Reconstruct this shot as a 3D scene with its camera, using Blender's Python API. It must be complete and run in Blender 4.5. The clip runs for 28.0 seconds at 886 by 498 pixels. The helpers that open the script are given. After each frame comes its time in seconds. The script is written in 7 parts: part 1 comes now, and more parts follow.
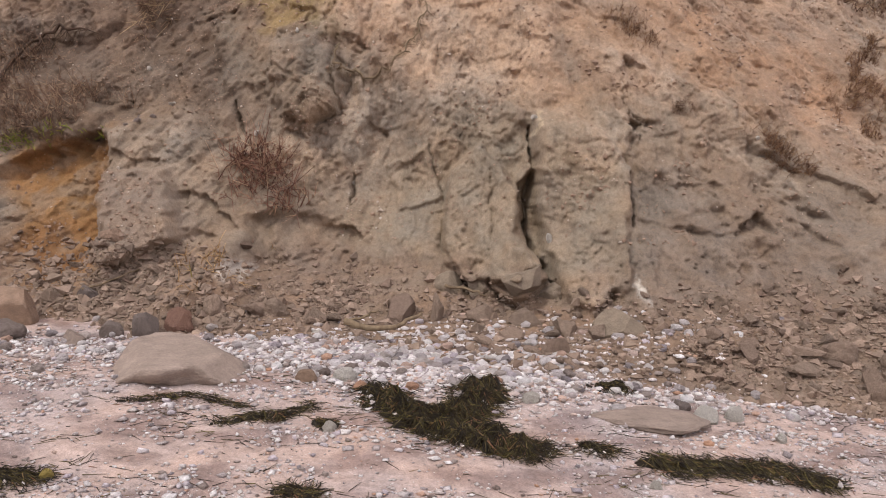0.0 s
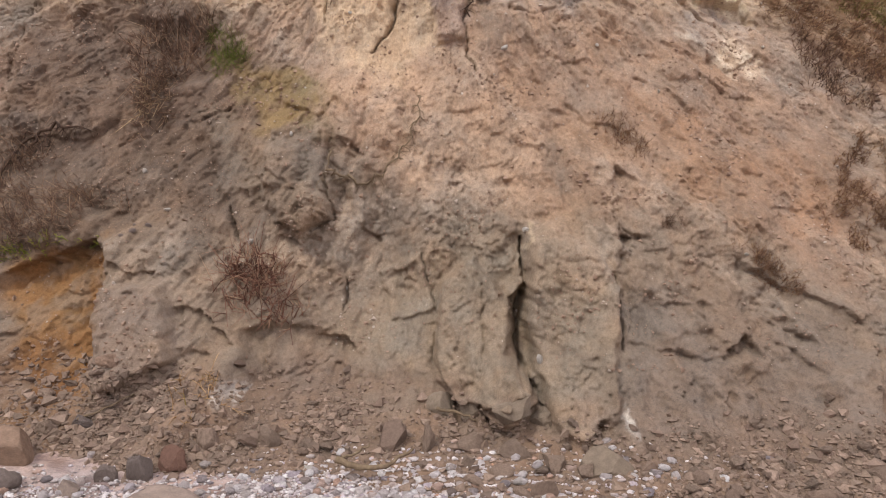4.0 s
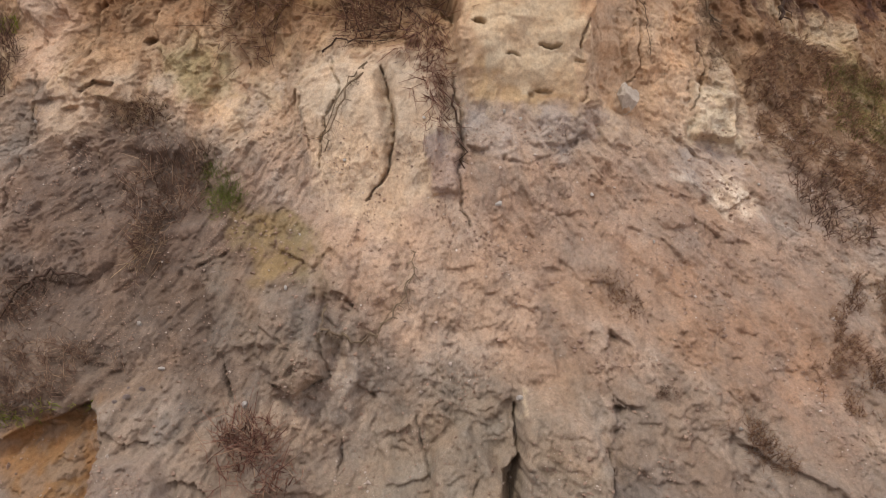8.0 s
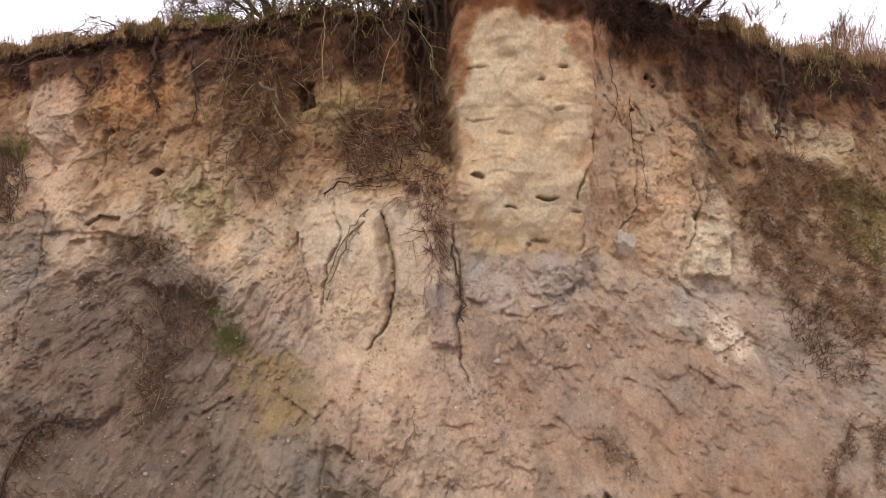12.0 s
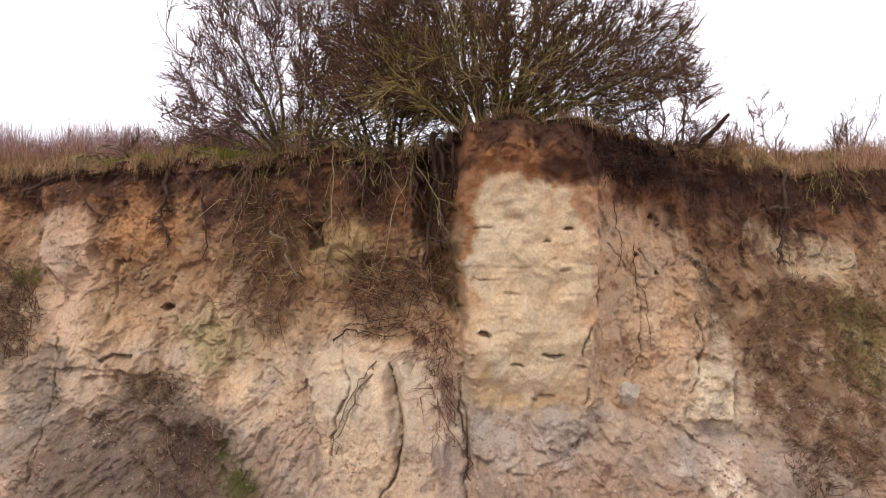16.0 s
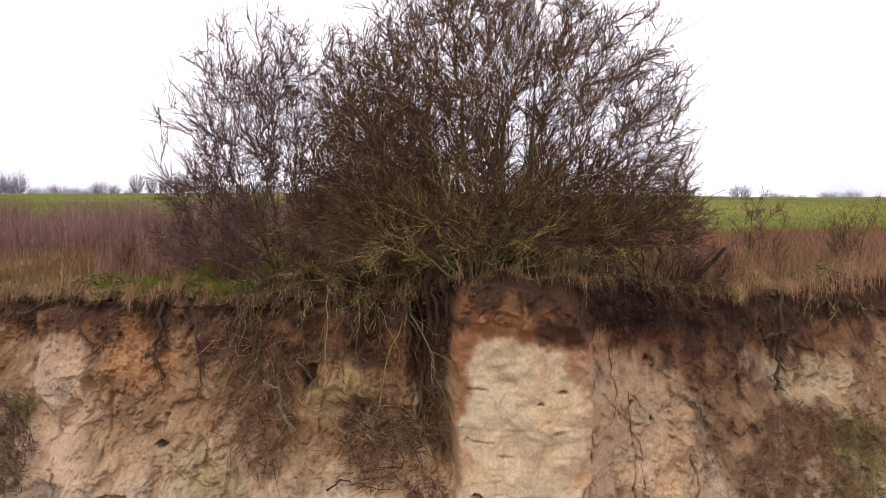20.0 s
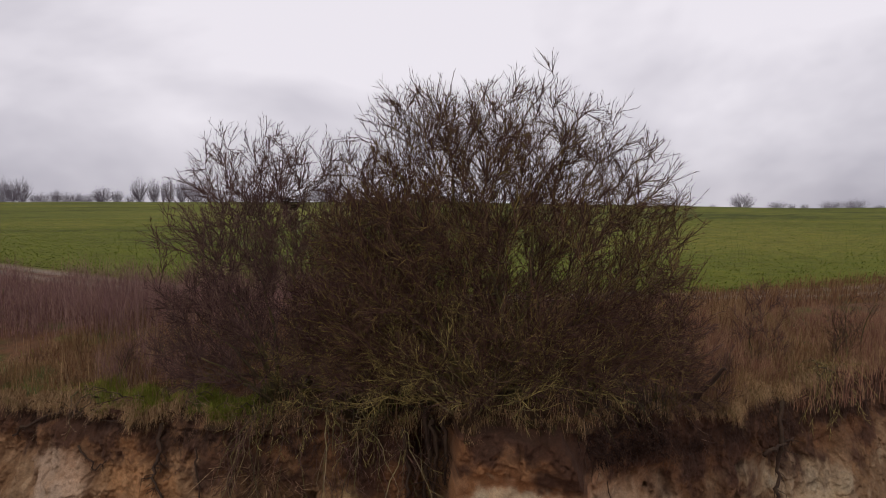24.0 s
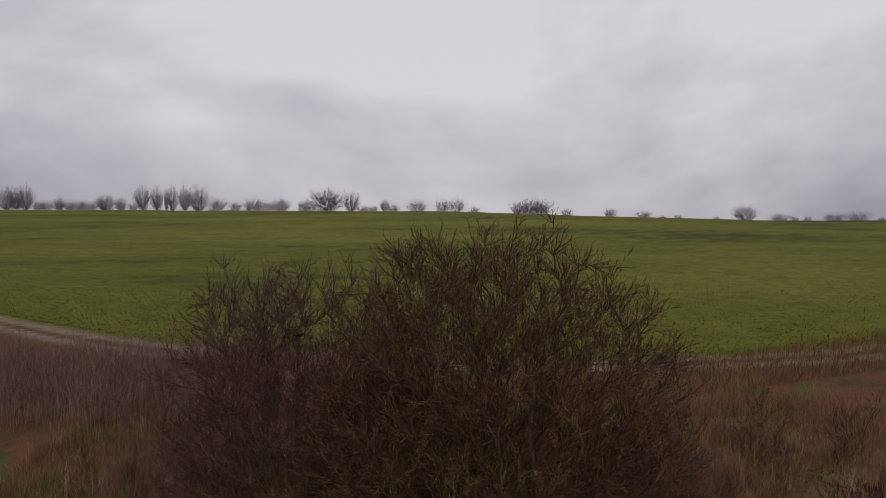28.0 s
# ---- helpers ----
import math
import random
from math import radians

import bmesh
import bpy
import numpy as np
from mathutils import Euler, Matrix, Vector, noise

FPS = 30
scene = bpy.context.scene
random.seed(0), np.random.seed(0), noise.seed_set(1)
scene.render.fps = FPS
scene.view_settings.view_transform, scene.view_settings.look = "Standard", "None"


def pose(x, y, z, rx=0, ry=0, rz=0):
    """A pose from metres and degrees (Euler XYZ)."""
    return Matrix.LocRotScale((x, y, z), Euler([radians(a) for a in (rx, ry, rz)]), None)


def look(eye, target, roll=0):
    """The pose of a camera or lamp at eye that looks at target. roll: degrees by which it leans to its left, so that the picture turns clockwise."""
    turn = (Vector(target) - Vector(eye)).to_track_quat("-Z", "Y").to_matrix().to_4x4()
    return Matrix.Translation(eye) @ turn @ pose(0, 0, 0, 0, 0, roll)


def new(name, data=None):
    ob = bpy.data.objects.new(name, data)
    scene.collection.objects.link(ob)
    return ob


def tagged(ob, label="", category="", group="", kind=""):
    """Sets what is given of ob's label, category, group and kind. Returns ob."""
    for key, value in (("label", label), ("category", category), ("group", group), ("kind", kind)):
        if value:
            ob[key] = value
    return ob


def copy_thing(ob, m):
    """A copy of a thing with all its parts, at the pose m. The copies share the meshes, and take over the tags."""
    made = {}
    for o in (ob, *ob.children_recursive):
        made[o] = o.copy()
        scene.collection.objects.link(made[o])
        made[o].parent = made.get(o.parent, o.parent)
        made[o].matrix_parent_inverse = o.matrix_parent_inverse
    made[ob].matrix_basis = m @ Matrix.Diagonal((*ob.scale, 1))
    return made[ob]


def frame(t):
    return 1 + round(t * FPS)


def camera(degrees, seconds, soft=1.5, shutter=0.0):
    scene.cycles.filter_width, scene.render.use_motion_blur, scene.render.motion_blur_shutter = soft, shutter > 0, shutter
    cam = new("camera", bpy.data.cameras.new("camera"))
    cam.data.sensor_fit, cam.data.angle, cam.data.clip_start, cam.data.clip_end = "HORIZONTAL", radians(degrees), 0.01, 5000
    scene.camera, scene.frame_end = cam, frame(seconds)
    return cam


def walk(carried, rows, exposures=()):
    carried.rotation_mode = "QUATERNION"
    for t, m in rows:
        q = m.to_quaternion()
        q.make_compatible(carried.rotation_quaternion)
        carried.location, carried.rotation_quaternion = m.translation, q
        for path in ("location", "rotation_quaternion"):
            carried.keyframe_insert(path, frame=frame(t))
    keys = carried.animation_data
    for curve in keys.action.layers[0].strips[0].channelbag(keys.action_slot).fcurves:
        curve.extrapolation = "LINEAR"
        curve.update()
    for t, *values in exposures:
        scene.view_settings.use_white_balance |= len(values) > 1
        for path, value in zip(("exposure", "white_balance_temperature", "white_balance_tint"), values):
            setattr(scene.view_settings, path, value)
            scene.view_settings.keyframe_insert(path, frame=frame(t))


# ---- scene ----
cam = camera(61.8, 28.0, 0.95)
ROWS = [
    (0.0, -0.000, 0.000, 1.750, -0.00, -2.00, -0.07),
    (0.5, -0.019, 0.009, 1.802, -0.01, -2.00, -0.05),
    (1.0, -0.029, 0.012, 1.929, -0.02, -2.00, -0.07),
    (1.5, -0.016, 0.007, 2.115, -0.03, -2.00, -0.07),
    (2.0, -0.011, 0.002, 2.336, -0.05, -2.00, -0.05),
    (2.5, 0.014, -0.015, 2.541, -0.07, -2.00, -0.06),
    (3.0, 0.058, -0.029, 2.762, -0.09, -2.00, -0.07),
    (3.5, 0.073, -0.032, 2.999, -0.09, -2.01, -0.07),
    (5.5, 0.123, -0.089, 4.017, -0.09, -2.00, -0.06),
    (6.0, 0.124, -0.078, 4.327, -0.08, -2.00, -0.05),
    (6.5, 0.139, -0.000, 4.610, -0.05, -2.00, -0.04),
    (7.0, 0.156, 0.028, 4.873, -0.02, -2.00, -0.01),
    (7.5, 0.183, 0.012, 5.175, 0.02, -2.00, 0.01),
    (8.0, 0.192, 0.056, 5.473, 0.06, -2.00, 0.02),
    (8.5, 0.187, 0.051, 5.775, 0.09, -2.00, 0.02),
    (9.0, 0.161, 0.023, 6.065, 0.12, -2.00, 0.00),
    (9.5, 0.167, -0.004, 6.337, 0.14, -2.00, 0.00),
    (10.0, 0.183, -0.018, 6.619, 0.19, -2.00, 0.01),
    (10.5, 0.233, -0.035, 6.906, 0.26, -2.00, 0.01),
    (11.0, 0.272, -0.043, 7.184, 0.32, -2.00, 0.01),
    (11.5, 0.280, -0.063, 7.477, 0.36, -2.00, 0.04),
    (12.0, 0.271, -0.093, 7.770, 0.41, -2.00, 0.07),
    (12.5, 0.259, -0.079, 8.067, 0.45, -2.01, 0.09),
    (14.5, 0.227, -0.142, 9.283, 0.50, -2.00, 0.06),
    (15.0, 0.218, -0.176, 9.592, 0.54, -2.00, 0.06),
    (15.5, 0.192, -0.201, 9.896, 0.56, -2.00, 0.04),
    (16.0, 0.195, -0.207, 10.227, 0.58, -2.00, 0.02),
    (16.5, 0.221, -0.197, 10.535, 0.60, -1.99, -0.00),
    (17.0, 0.304, -0.156, 10.884, 0.62, -2.00, -0.01),
    (17.5, 0.332, -0.110, 11.181, 0.64, -2.00, 0.00),
    (18.0, 0.316, -0.111, 11.491, 0.66, -2.00, 0.01),
    (18.5, 0.297, -0.118, 11.796, 0.68, -2.00, -0.02),
    (19.0, 0.273, -0.089, 12.124, 0.69, -2.00, -0.05),
    (19.5, 0.290, -0.089, 12.441, 0.72, -2.01, -0.06),
    (20.0, 0.330, -0.080, 12.740, 0.76, -2.00, -0.06),
    (20.5, 0.340, -0.085, 13.099, 0.80, -2.00, -0.06),
    (21.0, 0.343, -0.071, 13.413, 0.82, -2.00, -0.04),
    (21.5, 0.366, -0.027, 13.682, 0.85, -2.00, -0.02),
    (23.5, 0.390, 0.006, 14.681, 0.91, -2.03, 0.03),
    (24.0, 0.392, 0.012, 15.013, 0.93, -2.01, 0.05),
    (24.5, 0.381, 0.023, 15.346, 0.94, -2.00, 0.05),
    (25.0, 0.320, -0.009, 15.690, 0.95, -2.00, 0.04),
    (25.5, 0.312, -0.052, 16.011, 0.98, -1.99, 0.03),
    (26.0, 0.316, -0.062, 16.323, 1.01, -1.99, 0.02),
    (26.5, 0.335, -0.040, 16.667, 1.03, -1.99, 0.03),
    (27.0, 0.359, -0.004, 16.993, 1.06, -2.00, 0.05),
    (27.5, 0.397, 0.009, 17.306, 1.10, -2.00, 0.08),
    (28.0, 0.420, 0.027, 17.620, 1.14, -1.99, 0.10),
]
EXPOSURES = [(0.0, 0.36), (6.0, 0.3), (9.0, 0.2), (12.5, 0.2), (15.5, 0.32), (19.5, 0.24), (21.5, -0.35), (23.5, -0.85), (25.0, -1.02), (28.0, -1.24)]
walk(cam, [(t, pose(x, y, z, 90 + pitch, roll, yaw)) for t, x, y, z, yaw, pitch, roll in ROWS], EXPOSURES)

# ---- overcast sky ----
world = bpy.data.worlds.new("overcast_sky")
scene.world = world
world.use_nodes = True
wn, wl = world.node_tree.nodes, world.node_tree.links
wn.clear()
w_out = wn.new("ShaderNodeOutputWorld")
w_bg = wn.new("ShaderNodeBackground")
w_sky = wn.new("ShaderNodeTexSky")
w_sky.sky_type, w_sky.sun_disc = "NISHITA", False
w_sky.sun_elevation, w_sky.sun_rotation = radians(38), radians(200)
w_dim = wn.new("ShaderNodeVectorMath")
w_dim.operation = "SCALE"
w_dim.inputs["Scale"].default_value = 0.08
w_tc = wn.new("ShaderNodeTexCoord")
w_map = wn.new("ShaderNodeMapping")
w_map.inputs["Scale"].default_value = (1.0, 1.0, 1.9)
w_noise = wn.new("ShaderNodeTexNoise")
w_noise.inputs["Scale"].default_value = 1.7
w_noise.inputs["Detail"].default_value = 5.0
w_noise.inputs["Roughness"].default_value = 0.5
w_noise.inputs["Distortion"].default_value = 0.25
w_ramp = wn.new("ShaderNodeValToRGB")
w_ramp.color_ramp.elements[0].position, w_ramp.color_ramp.elements[0].color = 0.37, (0.78, 0.74, 0.87, 1)
w_ramp.color_ramp.elements[1].position, w_ramp.color_ramp.elements[1].color = 0.61, (1.68, 1.6, 1.72, 1)
w_mix = wn.new("ShaderNodeMix")
w_mix.data_type = "RGBA"
w_mix.inputs["Factor"].default_value = 0.93
wl.new(w_sky.outputs["Color"], w_dim.inputs[0])
wl.new(w_tc.outputs["Generated"], w_map.inputs["Vector"])
wl.new(w_map.outputs["Vector"], w_noise.inputs["Vector"])
wl.new(w_noise.outputs["Fac"], w_ramp.inputs["Fac"])
wl.new(w_dim.outputs["Vector"], w_mix.inputs[6])
wl.new(w_ramp.outputs["Color"], w_mix.inputs[7])
wl.new(w_mix.outputs[2], w_bg.inputs["Color"])
w_bg.inputs["Strength"].default_value = 1.0
wl.new(w_bg.outputs[0], w_out.inputs[0])

sun_data = bpy.data.lights.new("sun", "SUN")
sun_data.energy, sun_data.angle, sun_data.color = 1.5, radians(12), (1.0, 0.96, 0.9)
sun = new("sun", sun_data)
sun.matrix_world = look((-16, -14, 40), (0, 8, 4))

# ---- materials ----
def lin(r, g, b, k=0.75):
    """A base colour from an everyday 0-255 colour."""
    return tuple(k * (v / 255 / 12.92 if v <= 10 else ((v / 255 + 0.055) / 1.055) ** 2.4) for v in (r, g, b))


class Shade:
    """A principled material with its nodes at hand."""

    def __init__(self, name, rough=0.9, spec=0.2):
        self.mat = bpy.data.materials.new(name)
        self.mat.use_nodes = True
        self.n, self.l = self.mat.node_tree.nodes, self.mat.node_tree.links
        self.b = self.n["Principled BSDF"]
        self.b.inputs["Roughness"].default_value = rough
        self.b.inputs["Specular IOR Level"].default_value = spec
        self.tc = self.n.new("ShaderNodeTexCoord")

    def put(self, a, b):
        self.l.new(a, b)

    def vec(self, scale):
        m = self.n.new("ShaderNodeMapping")
        m.inputs["Scale"].default_value = scale
        self.put(self.tc.outputs["Object"], m.inputs["Vector"])
        return m.outputs["Vector"]

    def noise(self, scale, detail=4, rough=0.6, stretch=(1, 1, 1), distort=0.0):
        t = self.n.new("ShaderNodeTexNoise")
        t.inputs["Scale"].default_value, t.inputs["Detail"].default_value = scale, detail
        t.inputs["Roughness"].default_value, t.inputs["Distortion"].default_value = rough, distort
        self.put(self.vec(stretch), t.inputs["Vector"])
        return t.outputs["Fac"]

    def voronoi(self, scale, feature="F1", stretch=(1, 1, 1)):
        t = self.n.new("ShaderNodeTexVoronoi")
        t.feature = feature
        t.inputs["Scale"].default_value = scale
        self.put(self.vec(stretch), t.inputs["Vector"])
        return t.outputs["Distance"]

    def ramp(self, fac, stops):
        r = self.n.new("ShaderNodeValToRGB")
        e = r.color_ramp.elements
        while len(e) < len(stops):
            e.new(0.5)
        for k, (p, c) in zip(e, stops):
            k.position, k.color = p, (*c, 1) if len(c) == 3 else c
        self.put(fac, r.inputs["Fac"])
        return r.outputs["Color"]

    def mix(self, a, b, fac, blend="MIX"):
        m = self.n.new("ShaderNodeMix")
        m.data_type, m.blend_type = "RGBA", blend
        for v, s in ((a, m.inputs[6]), (b, m.inputs[7]), (fac, m.inputs["Factor"])):
            if isinstance(v, tuple):
                s.default_value = (*v, 1)
            elif isinstance(v, (int, float)):
                s.default_value = v
            else:
                self.put(v, s)
        return m.outputs[2]

    def attr(self, name):
        a = self.n.new("ShaderNodeAttribute")
        a.attribute_name = name
        return a.outputs["Color"]

    def rnd(self, island=False):
        if island:
            return self.n.new("ShaderNodeNewGeometry").outputs["Random Per Island"]
        return self.n.new("ShaderNodeObjectInfo").outputs["Random"]

    def color(self, socket):
        if isinstance(socket, tuple):
            self.b.inputs["Base Color"].default_value = (*socket, 1)
        else:
            self.put(socket, self.b.inputs["Base Color"])
        return self

    def bump(self, fac, strength, distance, share=None):
        b = self.n.new("ShaderNodeBump")
        b.inputs["Strength"].default_value, b.inputs["Distance"].default_value = strength, distance
        if share is not None:
            k = self.n.new("ShaderNodeMath")
            k.operation, k.inputs[1].default_value = "MULTIPLY", strength
            self.put(share, k.inputs[0])
            self.put(k.outputs[0], b.inputs["Strength"])
        self.put(fac, b.inputs["Height"])
        if self.b.inputs["Normal"].is_linked:
            self.put(self.b.inputs["Normal"].links[0].from_socket, b.inputs["Normal"])
        self.put(b.outputs["Normal"], self.b.inputs["Normal"])
        return self


def grey(v):
    return (v, v, v)


def tinted_earth(name, rough=0.95, relief=1.0, patches=0.0):
    """Earth whose colour zones ride on the mesh, with grain, flakes, pits and specks on top."""
    s = Shade(name, rough, 0.1)
    base = s.attr("tint")
    how = base.node.outputs["Alpha"]
    c = s.mix(base, s.ramp(s.noise(4.5, 8, 0.72, distort=0.3), [(0.32, grey(0.76)), (0.5, grey(1.0)), (0.68, grey(1.2))]), how, "MULTIPLY")
    c = s.mix(c, s.ramp(s.noise(21, 7, 0.75), [(0.34, grey(0.68)), (0.5, grey(1.0)), (0.66, grey(1.24))]), 0.8, "MULTIPLY")
    c = s.mix(c, s.ramp(s.noise(100, 4, 0.75), [(0.36, grey(0.7)), (0.5, grey(1.0)), (0.64, grey(1.24))]), 0.8, "MULTIPLY")
    if patches:
        c = s.mix(c, s.ramp(s.noise(0.9, 7, 0.72), [(0.36, grey(0.68)), (0.5, grey(1.0)), (0.64, grey(1.2))]), patches, "MULTIPLY")
    warm = s.ramp(s.noise(1.3, 6, 0.65), [(0.34, (0.9, 0.97, 1.04)), (0.66, (1.08, 1.0, 0.92))])
    c = s.mix(c, warm, 0.9, "MULTIPLY")
    speck = s.ramp(s.voronoi(42), [(0.05, grey(1)), (0.08, grey(0))])
    rare = s.ramp(s.noise(5.5, 2), [(0.6, grey(0)), (0.68, grey(0.6))])
    c = s.mix(c, lin(215, 200, 185), s.mix(speck, rare, 1.0, "MULTIPLY"))
    s.color(c)
    ridge_ = s.noise(3.6, 9, 0.6, (1, 1, 0.6), 0.5)
    ridge_.node.noise_type = "RIDGED_MULTIFRACTAL"
    s.bump(ridge_, 0.7 * relief, 0.045, how)
    fleck = s.noise(14.0, 8, 0.68, (1, 1, 0.5), 0.5)
    fleck.node.noise_type = "RIDGED_MULTIFRACTAL"
    s.bump(fleck, 0.7 * relief, 0.022, how)
    s.bump(s.noise(60, 6, 0.72), 0.7, 0.012)
    return s.mat


def stone_mat(name, stops, scale=7, rough=0.8):
    """Beach stone: the colour is drawn piece by piece out of stops."""
    s = Shade(name, rough, 0.25)
    own = s.n.new("ShaderNodeMath")
    own.operation = "ADD"
    s.put(s.rnd(), own.inputs[0])
    s.put(s.rnd(True), own.inputs[1])
    frac = s.n.new("ShaderNodeMath")
    frac.operation = "FRACT"
    s.put(own.outputs[0], frac.inputs[0])
    c = s.ramp(frac.outputs[0], stops)
    c = s.mix(c, s.ramp(s.noise(scale, 6, 0.7), [(0.3, grey(0.62)), (0.7, grey(1.2))]), 0.8, "MULTIPLY")
    c = s.mix(c, s.ramp(s.noise(scale * 9, 3, 0.7), [(0.3, grey(0.8)), (0.7, grey(1.12))]), 0.8, "MULTIPLY")
    s.color(c)
    s.bump(s.noise(scale * 1.5, 8, 0.7), 0.6, 0.04)
    s.bump(s.noise(scale * 6, 6, 0.7), 0.5, 0.012)
    return s.mat


def straw_mat(name, stops, rough=0.85, island=True):
    """Stems, blades and twigs: a colour of its own for every piece."""
    s = Shade(name, rough, 0.15)
    c = s.ramp(s.rnd(island), stops)
    c = s.mix(c, s.ramp(s.noise(1.3, 3), [(0.3, grey(0.7)), (0.7, grey(1.25))]), 0.8, "MULTIPLY")
    s.color(c)
    return s.mat


def bark_mat(name, dark, light, lichen, amount):
    s = Shade(name, 0.9, 0.15)
    c = s.ramp(s.noise(14, 6, 0.7, (1, 1, 0.3)), [(0.3, dark), (0.7, light)])
    c = s.mix(c, lichen, s.ramp(s.noise(3.5, 5, 0.7), [(0.5 - amount * 0.2, grey(0)), (0.68 - amount * 0.2, grey(amount))]))
    s.color(c)
    s.bump(s.noise(60, 4, 0.7, (1, 1, 0.25)), 0.6, 0.01)
    return s.mat


EARTH = tinted_earth("cliff_earth")
SAND = tinted_earth("beach_sand", 0.92, 0.6)
TURF = tinted_earth("turf_ground", patches=0.8)
TAWNY = straw_mat("tawny_grass", [(0.0, lin(120, 84, 66, 0.6)), (0.5, lin(158, 116, 84, 0.6)), (1.0, lin(186, 148, 106, 0.62))])
CLAY_LUMP = stone_mat("clay_lump", [(0.0, lin(136, 118, 103)), (0.35, lin(162, 140, 121)), (0.6, lin(146, 124, 108)), (0.8, lin(178, 154, 134)), (1.0, lin(128, 106, 91))], 6, 0.95)
PEBBLE = stone_mat("pebble", [(0.0, lin(240, 234, 230, 0.92)), (0.18, lin(218, 208, 204, 0.92)), (0.32, lin(188, 176, 172, 0.92)), (0.4, lin(214, 202, 196, 0.92)), (0.46, lin(206, 158, 126)), (0.5, lin(214, 200, 192, 0.92)), (0.6, lin(186, 172, 168)), (0.64, lin(150, 140, 140)), (0.68, lin(196, 182, 186, 0.92)), (0.84, lin(240, 232, 226, 0.92)), (0.93, lin(188, 172, 162)), (1.0, lin(140, 122, 112))], 12, 0.7)
BOULDER = stone_mat("boulder", [(0.0, lin(166, 147, 133)), (0.5, lin(172, 153, 138)), (1.0, lin(160, 141, 128))], 3, 0.93)
BARK = bark_mat("bark", lin(56, 46, 40), lin(106, 92, 76), lin(132, 124, 66), 0.55)
TWIG = straw_mat("twig", [(0.0, lin(76, 52, 46, 0.55)), (0.5, lin(112, 80, 68, 0.55)), (0.8, lin(132, 104, 78, 0.58)), (1.0, lin(148, 130, 66, 0.75))])
ROOT = bark_mat("root", lin(42, 30, 26), lin(92, 72, 58), lin(100, 90, 64), 0.2)
BRUSH = straw_mat("dry_brush", [(0.0, lin(82, 62, 52)), (0.4, lin(124, 96, 78)), (0.75, lin(164, 136, 108)), (1.0, lin(190, 166, 128))])
GRASS = straw_mat("dry_grass", [(0.0, lin(172, 132, 92, 0.6)), (0.45, lin(204, 170, 126, 0.7)), (0.8, lin(164, 124, 88, 0.65)), (1.0, lin(140, 126, 72, 0.65))])
GREEN = straw_mat("green_grass", [(0.0, lin(104, 116, 40, 0.8)), (0.5, lin(138, 146, 54, 0.8)), (1.0, lin(172, 160, 84, 0.8))])
REED = straw_mat("red_stem", [(0.0, lin(118, 84, 84, 0.7)), (0.5, lin(154, 116, 110, 0.72)), (1.0, lin(190, 154, 138, 0.74))])
PINKREED = straw_mat("pink_stem", [(0.0, lin(124, 84, 70, 0.65)), (0.5, lin(166, 118, 96, 0.68)), (1.0, lin(204, 164, 126, 0.7))])
WEED = straw_mat("seaweed_strand", [(0.0, lin(30, 25, 20)), (0.55, lin(56, 46, 32)), (0.85, lin(88, 78, 44)), (0.93, lin(122, 110, 64)), (1.0, lin(140, 96, 76))], 0.5)
CROP = straw_mat("crop_leaf", [(0.0, lin(104, 118, 42, 0.6)), (0.5, lin(126, 140, 52, 0.66)), (1.0, lin(150, 158, 70, 0.7))], 0.7)
# distance haze is painted into this skyline wood: paler and more lilac than bark
HAZED_WOOD = straw_mat("hazed_twig", [(0.0, lin(118, 108, 118)), (1.0, lin(164, 152, 164))])

# ---- tools for shapes ----
def np_mesh(name, verts, faces, mat, smooth=True, tint=None):
    """A mesh from arrays of points and of triangles or quads."""
    me = bpy.data.meshes.new(name)
    verts, faces = np.asarray(verts, np.float32), np.asarray(faces, np.int32)
    k = faces.shape[1]
    me.vertices.add(len(verts))
    me.vertices.foreach_set("co", verts.ravel())
    me.loops.add(faces.size)
    me.loops.foreach_set("vertex_index", faces.ravel())
    me.polygons.add(len(faces))
    me.polygons.foreach_set("loop_start", np.arange(0, faces.size, k, dtype=np.int32))
    me.polygons.foreach_set("use_smooth", np.full(len(faces), smooth))
    if tint is not None:
        a = me.color_attributes.new("tint", "FLOAT_COLOR", "POINT")
        a.data.foreach_set("color", np.concatenate([tint[:, :3], tint[:, 3:] if tint.shape[1] > 3 else np.ones((len(tint), 1))], 1).astype(np.float32).ravel())
    me.update(calc_edges=True)
    me.materials.append(mat)
    return me


def part(name, me, parent=None, label="", at=None):
    """Links a mesh as one object, under a thing or under a part."""
    ob = new(name, me)
    if at is not None:
        ob.matrix_basis = at
    if parent is not None:
        ob.parent = parent
    if label:
        tagged(ob, label)
    return ob


def grid_faces(nu, nv):
    i = np.arange(nu * nv).reshape(nv, nu)
    return np.stack([i[:-1, :-1], i[:-1, 1:], i[1:, 1:], i[1:, :-1]], -1).reshape(-1, 4)


def hash2(ix, iy, seed):
    h = (ix.astype(np.int64) * 374761393 + iy.astype(np.int64) * 668265263 + seed * 982451653) & 0x7FFFFFFF
    h = ((h ^ (h >> 13)) * 1274126177) & 0x7FFFFFFF
    return ((h ^ (h >> 16)) & 0xFFFFFF) / float(0x1000000)


